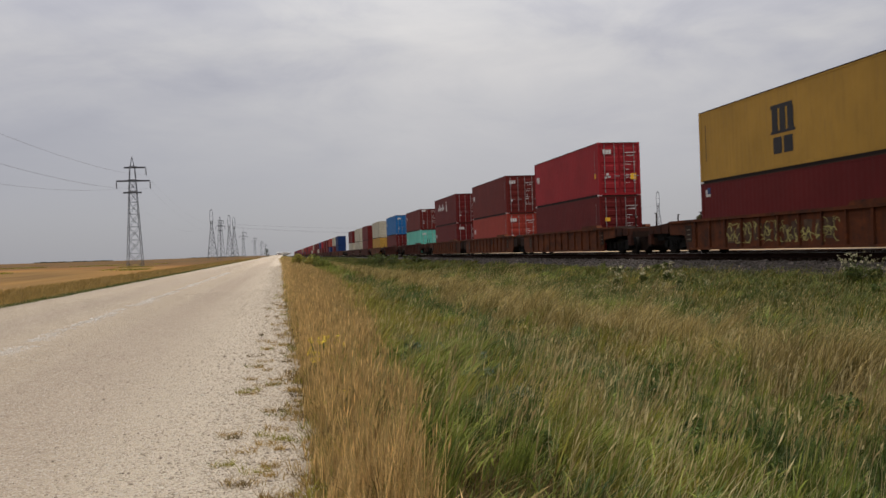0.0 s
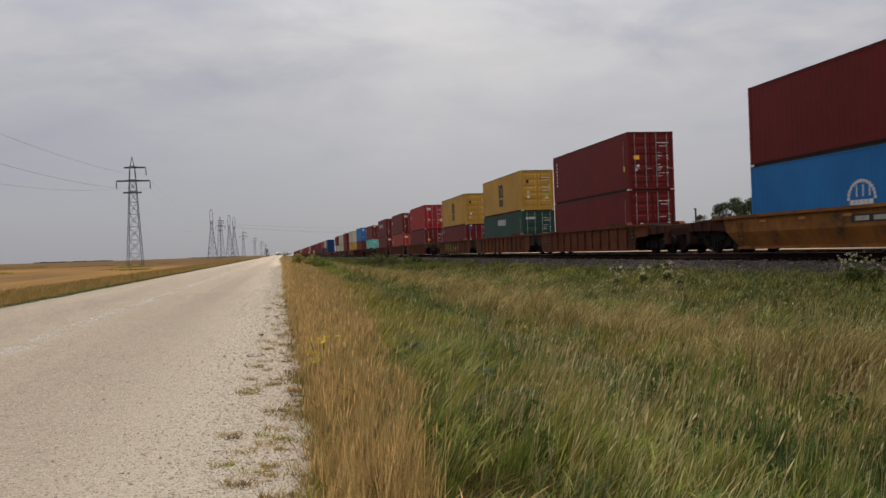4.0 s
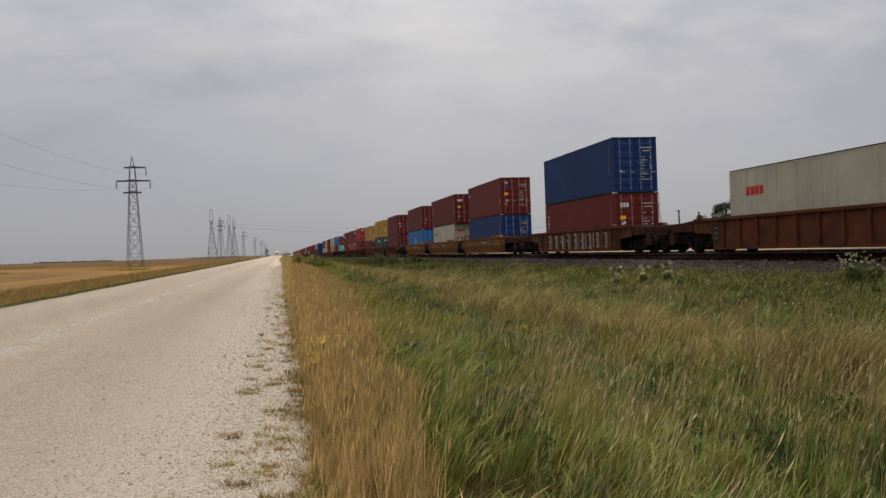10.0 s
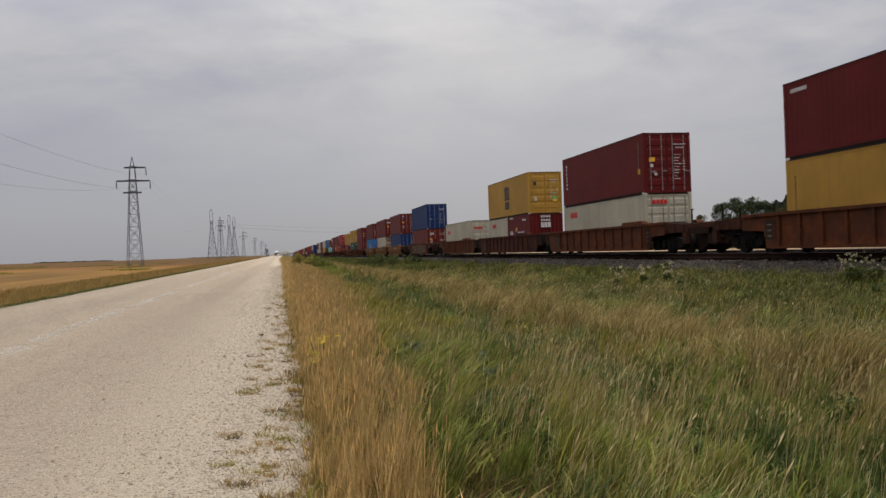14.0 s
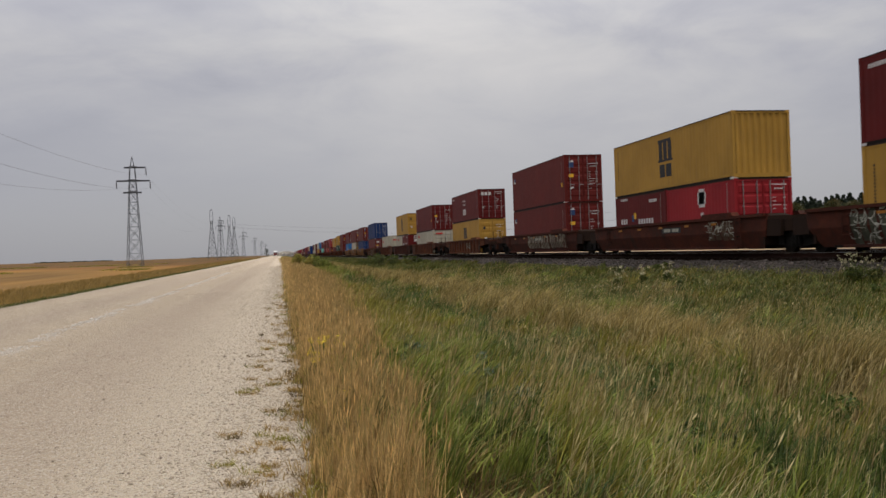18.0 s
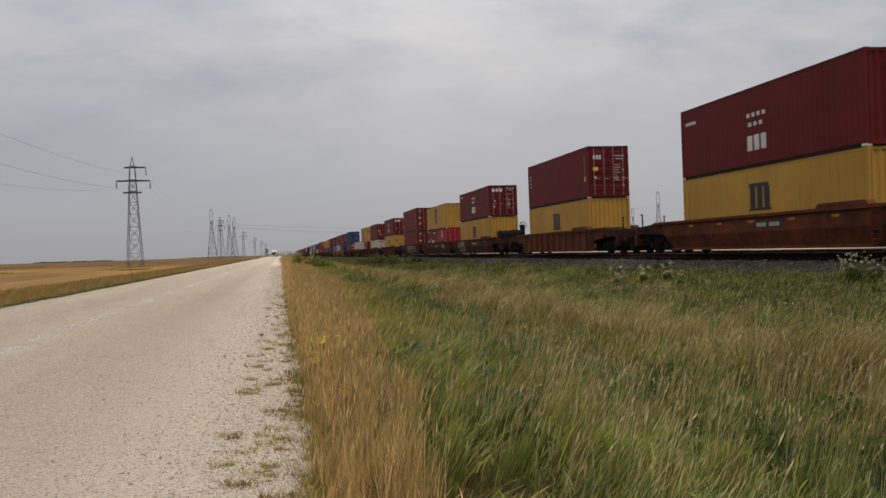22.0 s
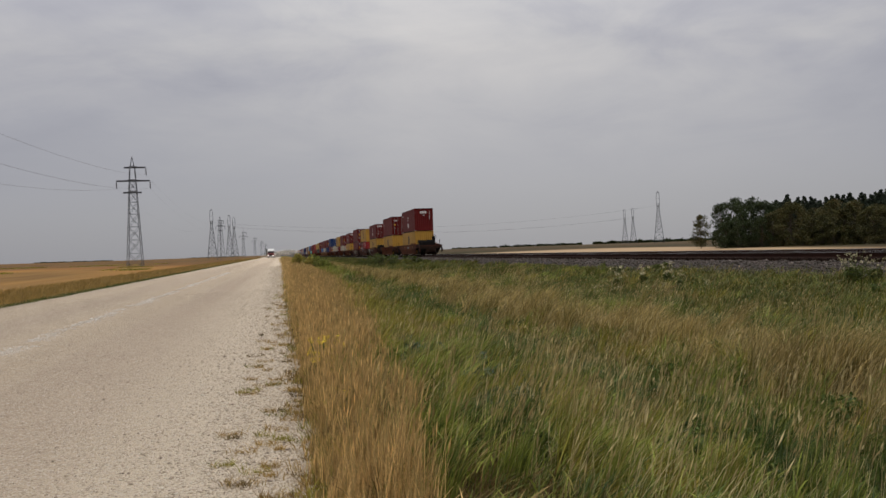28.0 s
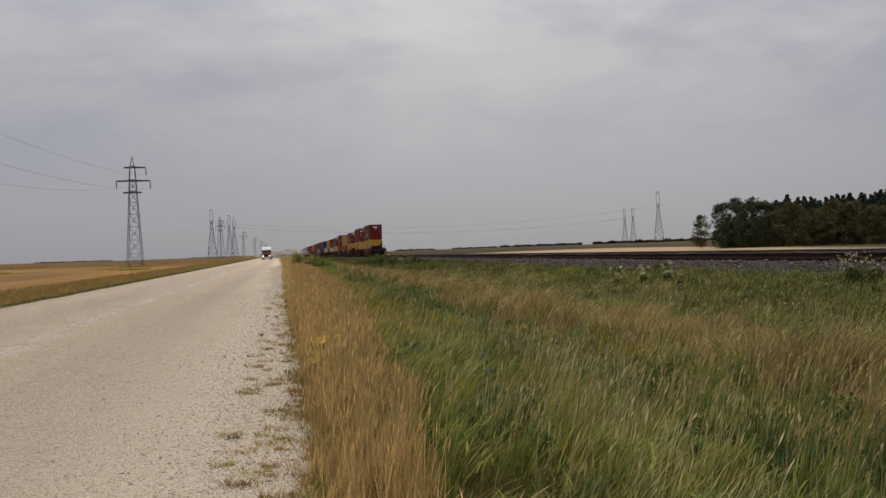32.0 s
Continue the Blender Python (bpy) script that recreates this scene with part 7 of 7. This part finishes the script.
def dust():
    """Low puffs of dust that trail behind the lorry and drift towards the railway."""
    mat = dust_material()
    t = thing("dust_plume", "thin pale dust raised by the lorry on the road", "dust")
    r = random.Random(4)
    for i in range(26):
        y = 14 + i * 9
        sz = 1.2 + 0.11 * i
        bm = bmesh.new()
        bmesh.ops.create_icosphere(bm, subdivisions=3, radius=1.0)
        for v in bm.verts:
            v.co *= 1 + 0.45 * noise.noise(v.co * 1.7 + Vector((i * 7.1, 0, 0)))
            v.co = Vector((v.co.x * sz * 1.7, v.co.y * sz * 2.2, v.co.z * sz * 0.62))
        me = bpy.data.meshes.new("puff")
        bm.to_mesh(me)
        bm.free()
        me.materials.append(mat)
        me.polygons.foreach_set("use_smooth", [True] * len(me.polygons))
        part("puff", me, t, at=pose(r.uniform(-2, 2) + 0.38 * i, y, 0.4 + sz * 0.45))
    return t


LORRY, DUST = lorry(), dust()
LORRY_X = -4.0


def motions():
    # the train draws away at about 15 metres a second
    run = [(0, 0.0), (8, 118.88), (16, 238.73), (24, 358.83), (32, 478.52)]
    for ob, s, x, z in MOVERS:
        walk(ob, [(t, pose(x, s + d, z)) for t, d in run])
    # the lorry comes down the road, its dust behind it
    drive = [(0, 1010.0), (8, 815.0), (16, 620.0), (24, 430.0), (32, 240.0)]
    for ob, up_ in ((LORRY, 0.02), (DUST, 0.0)):
        walk(ob, [(t, pose(LORRY_X, y, float(ground_z(LORRY_X, y)) + up_)) for t, y in drive])
    # grass rocks in the wind
    for ob, x, y, z, ph, per, amp in SWAY:
        rows = []
        for i in range(81):
            t = i * 0.4
            g = 0.6 + 0.4 * math.sin(0.45 * t + 0.3 * x)
            rows.append((t, pose(x, y, z, amp * 0.4 * math.sin(2.1 * t / per + ph), amp * g * math.sin(2 * math.pi * t / per + ph), 0)))
        walk(ob, rows)
    # wheels roll under the cars that come close: one row a thirtieth of a second
    for w, y in TURNING:
        walk(w, [(i / 30, pose(0, y, 0.455, -math.degrees(14.95 / 0.455 * i / 30) % 360)) for i in range(961)])


motions()
